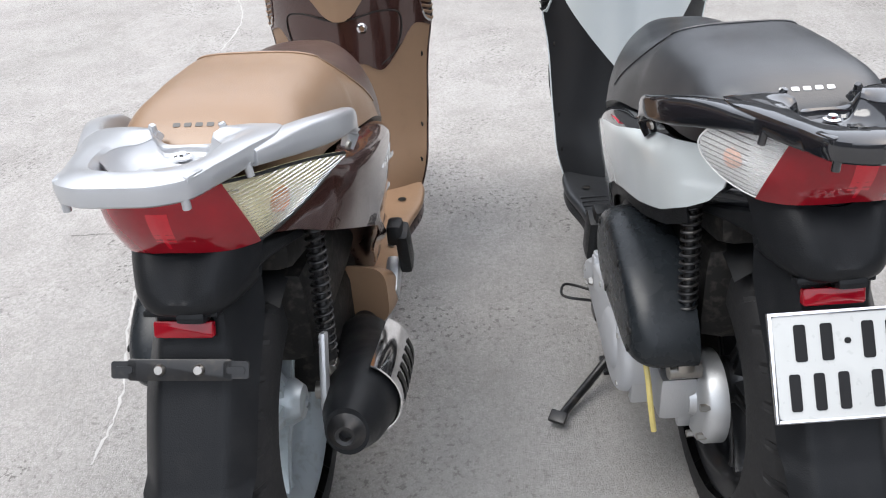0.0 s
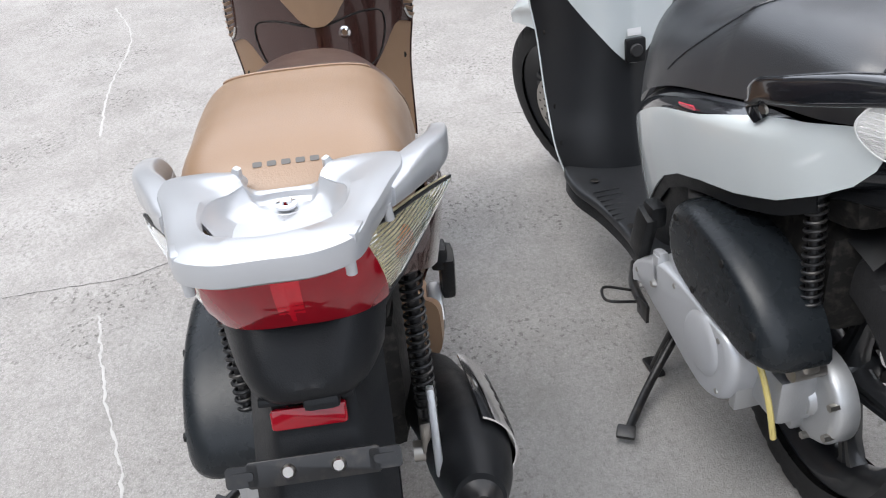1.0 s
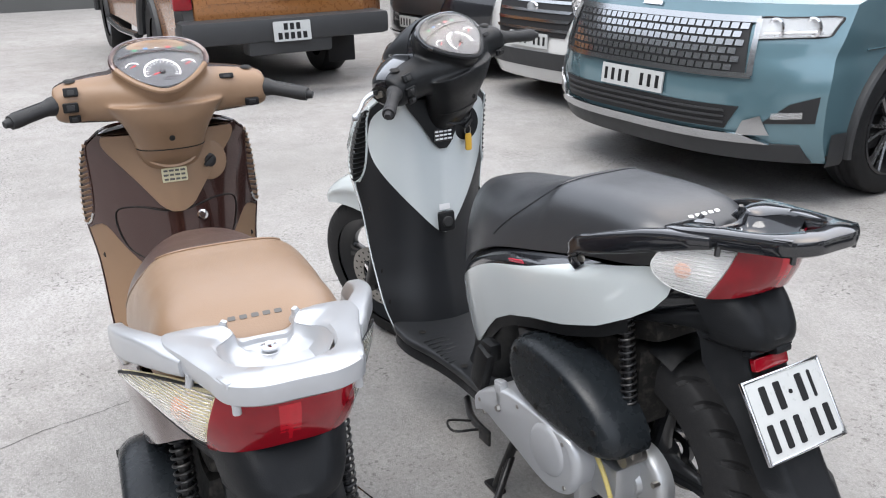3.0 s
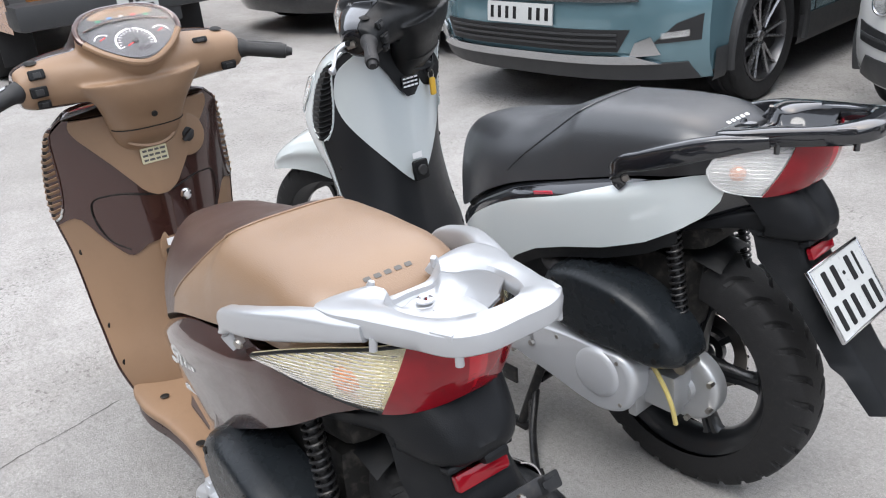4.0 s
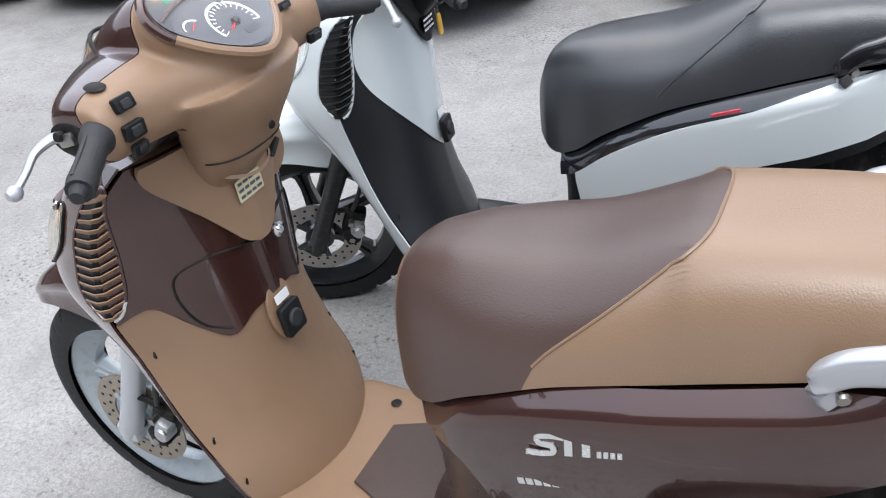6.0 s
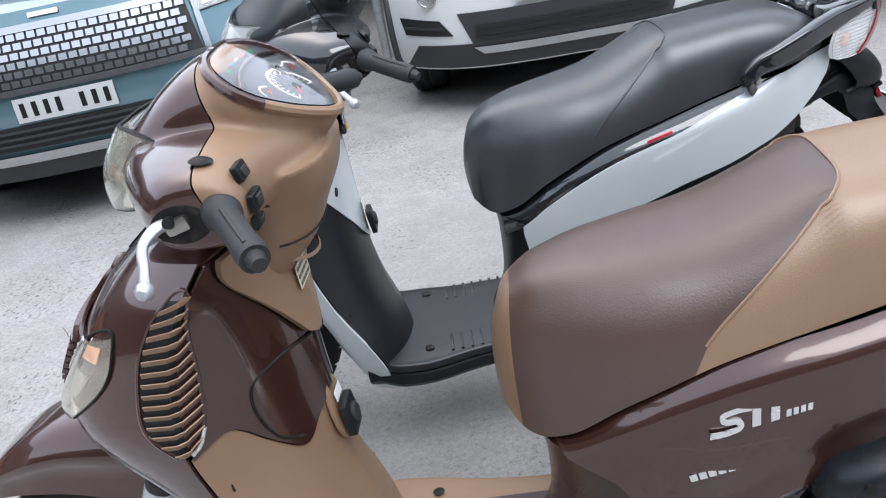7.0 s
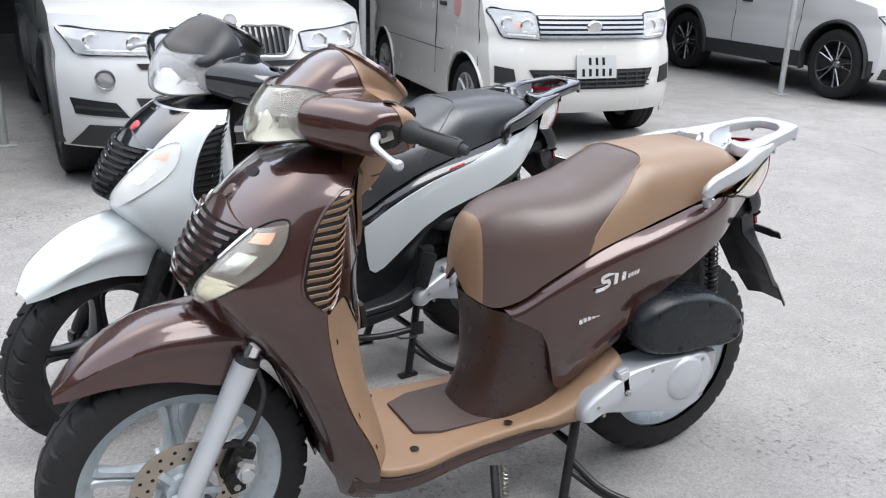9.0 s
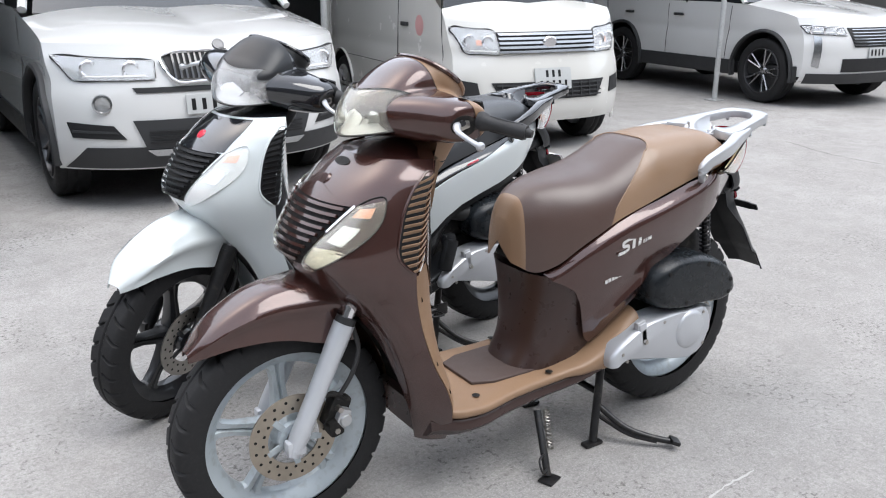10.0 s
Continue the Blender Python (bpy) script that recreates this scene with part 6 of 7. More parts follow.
# ---- cars ----
TEAL = mat("teal_blue_metallic_paint", (0.120, 0.210, 0.245), 0.25, metal=0.45, coat=1.0, var=0.05, rvar=0.04, flake=0.1)
CAR_WHITE = mat("white_car_paint", (0.64, 0.64, 0.63), 0.22, coat=1.0, var=0.03, rvar=0.04, scale=2)
CREAM_WHITE = mat("cream_white_van_paint", (0.62, 0.61, 0.575), 0.26, coat=1.0, var=0.03, rvar=0.04, scale=2)
CAR_BLACK = mat("black_car_paint", (0.012, 0.013, 0.016), 0.2, coat=1.0, var=0.1)
ORANGE = mat("burnt_orange_paint", (0.36, 0.145, 0.040), 0.28, metal=0.3, coat=1.0, var=0.05, rvar=0.04)
CLAD = mat("grey_black_cladding", (0.030, 0.031, 0.033), 0.55, var=0.15, bump=0.15, bscale=300, scale=4)
DARK_GAP = mat("dark_intake", (0.010, 0.010, 0.011), 0.6, var=0.3)
CAR_GLASS = mat("dark_car_glass", (0.015, 0.018, 0.020), 0.05, coat=0.5, var=0.1, rvar=0.02, spec=0.7)
SATIN_CHROME = mat("satin_chrome", (0.46, 0.47, 0.48), 0.2, metal=1.0, var=0.04, rvar=0.06)
RIM_DARK = mat("dark_machined_rim", (0.10, 0.10, 0.105), 0.32, metal=0.8, var=0.1)
RIM_LIGHT = mat("machined_alloy_face", (0.30, 0.30, 0.31), 0.25, metal=0.9, var=0.05)
RIM_STEEL = mat("silver_steel_wheel", (0.42, 0.42, 0.42), 0.4, metal=0.5, var=0.1)
LAMP_CLEAR = lens_mat("car_lamp_lens", (0.95, 0.96, 0.97), trans=0.85)


LAMP_DARK = mat("grey_lamp_housing", (0.36, 0.37, 0.38), 0.2, metal=0.6, var=0.15, scale=5)


class Car:
    """A car in its own frame: nose at y = 0 looking along +y, the ground at z = 0."""

    def __init__(self, name, m, label, paint, half, length, hood, nose, belt=1.0, wheel_r=0.36, axle=0.9, base=2.75, sill=0.26, lean=None, clad=None, roof=1.65,
                 screen=1.15, hood_rise=0.16, category="car", rear=False):
        self.T = thing(name, m, label, category, "parked cars")
        self.paint, self.half, self.L, self.hood, self.nose, self.belt, self.sill = paint, half, length, hood, nose, belt, sill
        self.lean = lean or curve((0.2, 0.10), (0.35, 0.02), (0.55, 0.0), (0.75, 0.03), (hood, 0.14))
        self.axle, self.base, self.r, self.screen, self.rise = axle, base, wheel_r, screen, hood_rise
        self.sides(clad or CLAD)
        self.front()
        self.top(roof, screen, hood_rise)

    def width(self, y, z):
        return (self.half - 0.030 * max(0, (z - 0.62)) ** 1.0 - 0.05 * max(0, 0.45 - z) - 0.012 * math.exp(-((z - 0.78) / 0.06) ** 2)
                - 0.10 * max(0, (y + 0.55) / 0.55) ** 2.2 - 0.06 * max(0, (-y - self.L + 0.5) / 0.5) ** 2)

    def face(self, x, z, out=0.0):
        k = min(1.1, abs(x) / self.width(-self.nose - self.lean(z), z))
        return (x, out - self.nose * k ** 3.2 - self.lean(z), z)

    def side(self, y, z, sgn, out=0.0):
        return (sgn * (self.width(y, z) + out), y, z)

    def sides(self, clad):
        for sgn in (1, -1):
            ny, nz = 110, 30
            y0 = -self.nose - self.lean(self.hood)

            def flank(t, q):
                y = y0 - (self.L + y0) * t
                z = self.sill + (self.edge(y) - self.sill) * q
                return self.side(y + (1 - t) ** 10 * (self.lean(self.hood) - self.lean(z)), z, sgn)
            g = surface(flank, ny, nz)
            keep = []
            for f in g.f:
                c = g.v[list(f)].mean(axis=0)
                if all(math.hypot(c[1] + a, c[2] - self.r) > self.r + 0.075 for a in (self.axle, self.axle + self.base)):
                    keep.append(f if sgn > 0 else f[::-1])
            part("body_side", Geo(g.v, keep), self.paint, self.T)
            for a in (self.axle, self.axle + self.base):
                arc = [self.side(-a + (self.r + 0.078) * math.cos(t), self.r + (self.r + 0.078) * math.sin(t), sgn, 0.004) for t in np.linspace(radians(-12), radians(192), 34)]
                part("wheel_arch", tube(arc, 0.034 if clad is not self.paint else 0.016, 8, steps=50, flat=0.6), clad, self.T)
                well = lathe([(self.r + 0.07, 0), (self.r + 0.07, -0.30), (0.0001, -0.30)], 32, "x").move(Matrix.Translation((sgn * self.half * 0.985, -a, self.r)) @ Matrix.Diagonal((sgn, 1, 1, 1)))
                part("wheel_well", Geo(well.v, [f for f in well.f if well.v[list(f)].mean(axis=0)[2] > self.sill - 0.02]), DARK_GAP, self.T)
            low = [[self.side(-self.nose - 0.05 - (self.L - self.nose - 0.05) * i / 40, self.sill - 0.06 + 0.07 * j / 3 + 0.10 * (j == 3), sgn, 0.010 * (j > 0)) for j in range(4)] for i in range(41)]
            g = grid(low)
            keep = [f if sgn > 0 else f[::-1] for f in g.f if all(abs(g.v[list(f)].mean(axis=0)[1] + a) > self.r + 0.06 for a in (self.axle, self.axle + self.base))]
            part("sill", Geo(g.v, keep), clad, self.T)

    def edge(self, y):
        """Height of the bonnet's side edge, then of the window line."""
        y0 = -self.nose - self.lean(self.hood)
        v = min(1.0, max(0.0, (y0 - y) / (self.screen + y0)))
        z = self.hood + 0.70 * self.rise * v ** 0.75
        return z + (self.belt + 0.04 - z) * min(1.0, max(0.0, (-self.screen - y) / 0.35))

    def front(self):
        g = surface(lambda u, v: self.face((2 * u - 1) * self.width(-self.nose - self.lean(self.sill - 0.04 + (self.hood - self.sill + 0.04) * v), self.sill - 0.04 + (self.hood - self.sill + 0.04) * v), self.sill - 0.04 + (self.hood - self.sill + 0.04) * v), 54, 30)
        part("front_bumper", Geo(g.v, [f[::-1] for f in g.f]), self.paint, self.T)
        back = surface(lambda u, v: (self.half * 0.97 * (2 * u - 1), -self.L + 0.0, 0.3 + (self.belt + 0.3) * v), 6, 6)
        part("rear_panel", back, self.paint, self.T)
        part("underbody", box(self.half * 1.86, self.L - self.nose - 0.25, 0.14, 0.03).move(Matrix.Translation((0, -self.L / 2 - 0.1, self.sill + 0.02))), DARK_GAP, self.T)

    def top(self, roof, screen, rise):
        h0 = self.hood

        def hood(u, v):
            k = abs(2 * u - 1)
            y0 = -self.nose * k ** 3.2 - self.lean(h0)
            y = y0 + (-screen - y0) * v
            z = h0 + rise * v ** 0.75 * (1 - 0.30 * k ** 3) + 0.022 * math.sin(math.pi * min(1, k)) * min(1, v * 3)
            return ((2 * u - 1) * self.width(y, z), y, z)
        part("bonnet", surface(hood, 54, 18), self.paint, self.T)
        zt = h0 + rise
        part("windscreen", shell(lambda u, v: ((self.half * 0.90 - 0.20 * v) * (2 * u - 1), -screen - (0.75 * v if screen > 0.5 else 0.25 * v) - 0.10 * abs(2 * u - 1) ** 2, zt - 0.03 + (roof - zt) * v), 12, 8, 0.006), CAR_GLASS, self.T)
        y1 = -screen - (0.75 if screen > 0.5 else 0.25)
        part("roof", loft_x(lambda x, v: ((self.half - 0.21) * sgn_pow(math.cos(2 * math.pi * v), 0.4), roof + 0.03 * sgn_pow(math.sin(2 * math.pi * v), 0.6)), 0, self.L + y1 - 0.25, 8, 20).move(Matrix(((0, 1, 0, 0), (-1, 0, 0, y1), (0, 0, 1, 0), (0, 0, 0, 1)))), self.paint, self.T)
        for sgn in (1, -1):
            g = shell(lambda u, v: (sgn * (self.half - 0.035 - 0.165 * v), -screen - 0.05 - 0.60 * v * (1 if screen > 0.5 else 0.3) - (self.L - screen - 0.35 - 0.35 * v) * u, self.belt + 0.03 + (roof - self.belt - 0.05) * v), 14, 6, 0.006 * sgn)
            part("side_glass", g, CAR_GLASS, self.T)
            for k in (0.0, 0.33, 0.66, 1.0):
                p = lambda v: (sgn * (self.half - 0.028 - 0.165 * v), -screen - 0.05 - 0.60 * v * (1 if screen > 0.5 else 0.3) - (self.L - screen - 0.35 - 0.35 * v) * k, self.belt + 0.03 + (roof - self.belt - 0.05) * v)
                part("pillar", tube([p(0), p(0.5), p(1)], 0.03, 8), self.paint if k in (0.0, 1.0) else BLACK_GLOSS, self.T)
        part("rear_glass", shell(lambda u, v: ((self.half - 0.06 - 0.15 * v) * (2 * u - 1), -self.L + 0.02 + 0.35 * v, self.belt + (roof - self.belt) * v), 8, 6, -0.006), CAR_GLASS, self.T)

    def patch(self, name, corners, material, out=0.006, thick=0.004, both=False, parent=None, n=(10, 6)):
        obs = []
        for s in ((1, -1) if both else (1,)):
            a, b, c, d = (np.array((x * s, z), float) for x, z in corners)
            g = shell(lambda u, v: self.face(*((1 - v) * ((1 - u) * a + u * b) + v * ((1 - u) * d + u * c)), out), n[0], n[1], thick * -s)
            if s > 0:
                g = Geo(g.v, [f[::-1] for f in g.f])
            obs.append(part(name, g, material, parent or self.T))
        return obs[0]

    def plate(self, z, w=0.52, h=0.11, lines=1, x0=0.0):
        p = self.patch("number_plate", [(x0 - w / 2, z - h / 2), (x0 + w / 2, z - h / 2), (x0 + w / 2, z + h / 2), (x0 - w / 2, z + h / 2)], PLATE_WHITE, 0.022, 0.01)
        if lines == 1:
            for k in range(8):
                if k == 3:
                    continue
                x = x0 - w * 0.42 + w * 0.12 * k
                self.patch("plate_bar", [(x - 0.012, z - h * 0.30), (x + 0.012, z - h * 0.30), (x + 0.012, z + h * 0.30), (x - 0.012, z + h * 0.30)], PLATE_BLACK, 0.0235, 0.002, parent=p, n=(2, 2))
        else:
            for r, cnt in ((0.24, 3), (-0.24, 5)):
                for k in range(cnt):
                    x = x0 + (k - (cnt - 1) / 2) * w * 0.17
                    self.patch("plate_bar", [(x - 0.011, z + h * (r - 0.16)), (x + 0.011, z + h * (r - 0.16)), (x + 0.011, z + h * (r + 0.16)), (x - 0.011, z + h * (r + 0.16))], PLATE_BLACK, 0.0235, 0.002, parent=p, n=(2, 2))

    def wheels(self, rim, face, spokes, double=True, where=((1, 0), (-1, 0), (1, 1), (-1, 1))):
        for sgn, r in where:
            y = -self.axle - self.base * r
            m = Matrix.Translation((sgn * (self.half - 0.115), y, self.r)) @ Matrix.Diagonal((sgn, 1, 1, 1))
            R, rr = self.r, self.r * 0.70
            rows = []
            for i in range(72):
                a = 2 * math.pi * i / 72
                prof = [(rr, 0.09), (rr + 0.02, 0.105), (R - 0.035, 0.108), (R - 0.010, 0.092)]
                for k, xx in enumerate((0.075, 0.055, 0.045, 0.02, 0.01, -0.01, -0.02, -0.045, -0.055, -0.075)):
                    prof.append((R - (0.008 if k in (2, 5) or (i % 3 == 0 and k in (0, 1, 8, 9)) else 0.0), xx))
                prof += [(R - 0.012, -0.095), (rr, -0.10)]
                rows.append([(h, q * math.cos(a), q * math.sin(a)) for q, h in prof])
            w = part("wheel", grid(rows, loop_u=True).move(m), RUBBER, self.T, "black car tyre on an alloy rim")
            part("rim_barrel", lathe([(rr, 0.095), (rr - 0.012, 0.100), (rr - 0.020, 0.085), (rr - 0.028, -0.08), (0.0001, -0.08)], 48, "x").move(m), rim, w)
            part("hub_cap", lathe([(0.0001, 0.075), (0.030, 0.073), (0.045, 0.055), (0.075, 0.040)], 24, "x").move(m), face, w)
            for k in range(spokes):
                for off in ((-0.16, 0.16) if double else (0,)):
                    a = 2 * math.pi * k / spokes + off * 0.8
                    p0 = (0.060, 0.05 * math.cos(a), 0.05 * math.sin(a))
                    b = a + off * 0.35
                    p1 = (0.078, rr * 0.97 * math.cos(b), rr * 0.97 * math.sin(b))
                    part("spoke", tube([p0, p1], 0.020 if double else 0.030, 6, steps=4, taper=[1.0, 0.8, 0.8, 1.0], flat=0.6).move(m), face, w)

    def side_line(self, name, y0, z0, y1, z1, material, sgns=(1, -1), r=0.004):
        for s in sgns:
            part(name, tube([self.side(y0 + (y1 - y0) * t, z0 + (z1 - z0) * t, s, 0.001) for t in np.linspace(0, 1, 6)], r, 6), material, self.T)


def lamp_box(car, corners, both=True, back=LAMP_DARK, projectors=2):
    """A car headlight: dark housing, bright reflector bowls and a clear lens."""
    h = car.patch("headlight", corners, back, 0.004, 0.003, both)
    c = np.array(corners, float)
    for s in ((1, -1) if both else (1,)):
        for k in range(projectors):
            t = (k + 0.6) / (projectors + 0.2)
            q = (c[0] + c[3]) / 2 * (1 - t) + (c[1] + c[2]) / 2 * t
            p = car.face(q[0] * s, q[1], 0.010)
            part("projector", ring_solid([(0.042, 0.010), (0.050, 0.006), (0.050, 0.0), (0.030, -0.006), (0.034, 0.006)], 24, "y").move(Matrix.Translation(p)), CHROME, h)
    for s in ((1, -1) if both else (1,)):
        loop = [c[i] + (c[(i + 1) % 4] - c[i]) * t for i in range(4) for t in (0.06, 0.35, 0.65, 0.94)]
        loop = loop + loop[:1]
        part("lamp_surround", tube([car.face(q[0] * s, q[1], 0.010) for q in loop], 0.006, 7, steps=90), DARK_GAP, h)
        part("light_strip", tube([car.face((c[0] * (1 - t) + c[1] * t)[0] * s, (c[0] * (1 - t) + c[1] * t)[1] + 0.022, 0.014) for t in np.linspace(0.12, 0.88, 6)], 0.006, 7), WHITE_MARK, h)
    car.patch("headlight_lens", corners, LAMP_CLEAR, 0.024, 0.003, both, parent=h)
    return h


# teal people carrier
teal_car = Car("teal_minivan", pose(2.66, -2.62, 0, 0, 0, 8.3), "teal blue people carrier with a bright chrome grille", TEAL, 0.985, 5.1, 1.02, 0.34, belt=1.12, wheel_r=0.36, axle=0.97, base=3.09, roof=1.75, sill=0.30)
teal_car.patch("grille_backing", [(-0.66, 0.70), (0.66, 0.70), (0.62, 0.94), (-0.62, 0.94)], DARK_GAP, 0.010, 0.006)
for r in range(6):
    for k in range(-13, 14):
        x, z = k * 0.048 + (0.024 if r % 2 else 0), 0.722 + r * 0.039
        if abs(x) < 0.62:
            teal_car.patch("grille_stud", [(x - 0.019, z - 0.014), (x + 0.019, z - 0.014), (x + 0.019, z + 0.014), (x - 0.019, z + 0.014)], SATIN_CHROME, 0.016, 0.008, n=(2, 2))
teal_car.patch("grille_frame", [(-0.70, 0.675), (0.70, 0.675), (0.68, 0.702), (-0.68, 0.702)], SATIN_CHROME, 0.022, 0.012, n=(24, 3))
teal_car.patch("grille_frame", [(-0.66, 0.935), (0.66, 0.935), (0.66, 0.965), (-0.66, 0.965)], SATIN_CHROME, 0.022, 0.012, n=(24, 3))
teal_car.patch("grille_frame", [(0.672, 0.69), (0.70, 0.69), (0.67, 0.95), (0.648, 0.95)], SATIN_CHROME, 0.022, 0.012, both=True)
lamp_box(teal_car, [(0.66, 0.86), (0.93, 0.88), (0.95, 0.965), (0.64, 0.955)], projectors=2)
teal_car.patch("lower_intake", [(-0.60, 0.42), (0.60, 0.42), (0.66, 0.535), (-0.66, 0.535)], DARK_GAP, 0.010, 0.006, n=(24, 5))
for z in (0.45, 0.48, 0.51):
    teal_car.patch("intake_bar", [(-0.6, z - 0.005), (0.6, z - 0.005), (0.6, z + 0.006), (-0.6, z + 0.006)], CLAD, 0.020, 0.010, n=(20, 2))
teal_car.patch("skid_strip", [(-0.80, 0.355), (0.80, 0.355), (0.68, 0.400), (-0.68, 0.400)], SATIN_CHROME, 0.030, 0.014, n=(24, 3))
teal_car.patch("skid_corner", [(0.66, 0.395), (0.80, 0.405), (0.76, 0.50), (0.69, 0.47)], SATIN_CHROME, 0.026, 0.014, both=True)
teal_car.patch("lower_lip", [(-0.93, 0.26), (0.93, 0.26), (0.90, 0.355), (-0.90, 0.355)], CLAD, 0.014, 0.010, n=(24, 4))
teal_car.patch("fog_housing", [(0.76, 0.46), (0.95, 0.47), (0.955, 0.60), (0.86, 0.56)], DARK_GAP, 0.012, 0.006, both=True)
teal_car.patch("fog_lamp", [(0.80, 0.485), (0.91, 0.495), (0.91, 0.525), (0.80, 0.515)], CLEAR_LENS, 0.024, 0.008, both=True)
teal_car.plate(0.605, 0.47)
teal_car.patch("bonnet_badge", [(-0.07, 0.985), (0.07, 0.985), (0.07, 1.005), (-0.07, 1.005)], CHROME, 0.012, 0.006)
teal_car.wheels(RIM_DARK, RIM_LIGHT, 6, True)
teal_car.side_line("door_gap", -1.55, 0.35, -1.50, 1.10, DARK_GAP)
teal_car.side_line("crease", -0.6, 0.80, -4.8, 0.84, TEAL, r=0.006)

# white SUV with a twin grille
suv = Car("white_suv", pose(0.30, -3.20, 0, 0, 0, 0), "white sports utility car with twin chrome-framed grilles", CAR_WHITE, 0.94, 4.65, 0.99, 0.36, belt=1.12, wheel_r=0.375, axle=0.86, base=2.81, roof=1.66, sill=0.30)
for s in (1, -1):
    suv.patch("grille_opening", [(s * 0.035, 0.785), (s * 0.31, 0.79), (s * 0.35, 0.925), (s * 0.045, 0.935)], DARK_GAP, 0.012 , 0.006 * s)
    for k in range(8):
        x = s * (0.065 + 0.033 * k)
        suv.patch("grille_slat", [(x - 0.006, 0.79), (x + 0.006, 0.79), (x + 0.007, 0.93), (x - 0.005, 0.93)], BLACK_GLOSS, 0.030, 0.016, n=(2, 4))
    ring = [suv.face(s * x, z, 0.024) for x, z in ((0.035, 0.78), (0.16, 0.772), (0.30, 0.78), (0.345, 0.83), (0.36, 0.915), (0.30, 0.938), (0.16, 0.944), (0.045, 0.938), (0.026, 0.86), (0.035, 0.78))]
    part("grille_frame", tube(ring, 0.011, 8, steps=50), CHROME, suv.T)
lamp_box(suv, [(0.41, 0.79), (0.82, 0.785), (0.905, 0.925), (0.40, 0.895)], projectors=2)
suv.patch("bumper_slot", [(-0.52, 0.715), (0.52, 0.715), (0.54, 0.745), (-0.54, 0.745)], DARK_GAP, 0.008, 0.004, n=(20, 3))
suv.patch("lower_intake", [(-0.50, 0.40), (0.50, 0.40), (0.56, 0.56), (-0.56, 0.56)], CLAD, 0.012, 0.006, n=(20, 4))
for z in (0.43, 0.46, 0.49):
    suv.patch("intake_bar", [(-0.48, z - 0.006), (0.48, z - 0.006), (0.48, z + 0.006), (-0.48, z + 0.006)], DARK_GAP, 0.020, 0.008, n=(16, 2))
suv.patch("corner_intake", [(0.60, 0.45), (0.86, 0.46), (0.88, 0.55), (0.66, 0.53)], DARK_GAP, 0.010, 0.006, both=True)
suv.patch("intake_bar", [(0.64, 0.485), (0.86, 0.49), (0.86, 0.505), (0.66, 0.50)], CLAD, 0.018, 0.006, both=True)
suv.patch("lower_apron", [(-0.90, 0.27), (0.90, 0.27), (0.80, 0.40), (-0.80, 0.40)], CLAD, 0.010, 0.006, n=(24, 4))
suv.patch("silver_skid", [(-0.45, 0.345), (0.45, 0.345), (0.50, 0.385), (-0.50, 0.385)], SATIN_CHROME, 0.022, 0.010, n=(16, 3))
suv.plate(0.640, 0.52)
for s in (1, -1):
    fp = Matrix.Translation(suv.face(s * 0.70, 0.655, 0.006)) @ Matrix.Rotation(radians(-12 * s), 4, "Z")
    part("fog_lamp", lathe([(0.0001, 0.010), (0.040, 0.012), (0.046, 0.020), (0.054, 0.018), (0.058, 0.0)], 26, "y").move(fp), SATIN_CHROME, suv.T)
    part("fog_glass", lathe([(0.0001, 0.024), (0.042, 0.016)], 20, "y").move(fp), CLEAR_LENS, suv.T)
part("round_badge", lathe([(0.0001, 0.006), (0.026, 0.006), (0.028, 0.008), (0.036, 0.008), (0.039, 0.0)], 28, "y").move(Matrix.Translation(suv.face(0, 0.968, 0.002)) @ Matrix.Rotation(radians(38), 4, "X")), RIM_DARK, suv.T)
suv.wheels(RIM_DARK, RIM_DARK, 5, True)
suv.side_line("door_gap", -1.45, 0.35, -1.40, 1.10, DARK_GAP)

# small cream-white van
van = Car("white_van", pose(-2.40, -3.38, 0, 0, 0, -8), "cream white delivery van with a barred chrome grille", CREAM_WHITE, 0.80, 3.4, 1.03, 0.20, belt=1.30, wheel_r=0.29, axle=0.62, base=2.2, roof=1.85, screen=0.42, hood_rise=0.13, sill=0.30,
          lean=curve((0.2, 0.06), (0.35, 0.0), (0.55, 0.0), (0.75, 0.05), (0.90, 0.10), (1.03, 0.16)), clad=CREAM_WHITE, category="van")
van.patch("grille_backing", [(-0.42, 0.795), (0.42, 0.795), (0.45, 0.955), (-0.45, 0.955)], DARK_GAP, 0.008, 0.005, n=(18, 5))
for k in range(5):
    z = 0.808 + 0.033 * k
    van.patch("grille_bar", [(-0.43, z - 0.009), (0.43, z - 0.009), (0.44, z + 0.010), (-0.44, z + 0.010)], SATIN_CHROME, 0.026, 0.014, n=(20, 2))
part("oval_badge", lathe([(0.0001, 0.014), (0.045, 0.014), (0.056, 0.004)], 26, "y").move(Matrix.Translation(van.face(0, 0.875, 0.024)) @ Matrix.Diagonal((1.15, 1, 0.85, 1))), CHROME, van.T)
lamp_box(van, [(0.43, 0.79), (0.68, 0.80), (0.765, 0.995), (0.455, 0.970)], projectors=2)
van.patch("lamp_bulb", [(0.56, 0.86), (0.60, 0.86), (0.60, 0.90), (0.56, 0.90)], AMBER, 0.014, 0.004, both=True, n=(3, 3))
van.patch("lower_grille", [(-0.44, 0.44), (0.44, 0.44), (0.52, 0.58), (-0.52, 0.58)], DARK_GAP, 0.008, 0.005, n=(18, 4))
for k in range(4):
    z = 0.46 + 0.033 * k
    van.patch("intake_bar", [(-0.48, z - 0.005), (0.48, z - 0.005), (0.48, z + 0.006), (-0.48, z + 0.006)], CLAD, 0.020, 0.010, n=(16, 2))
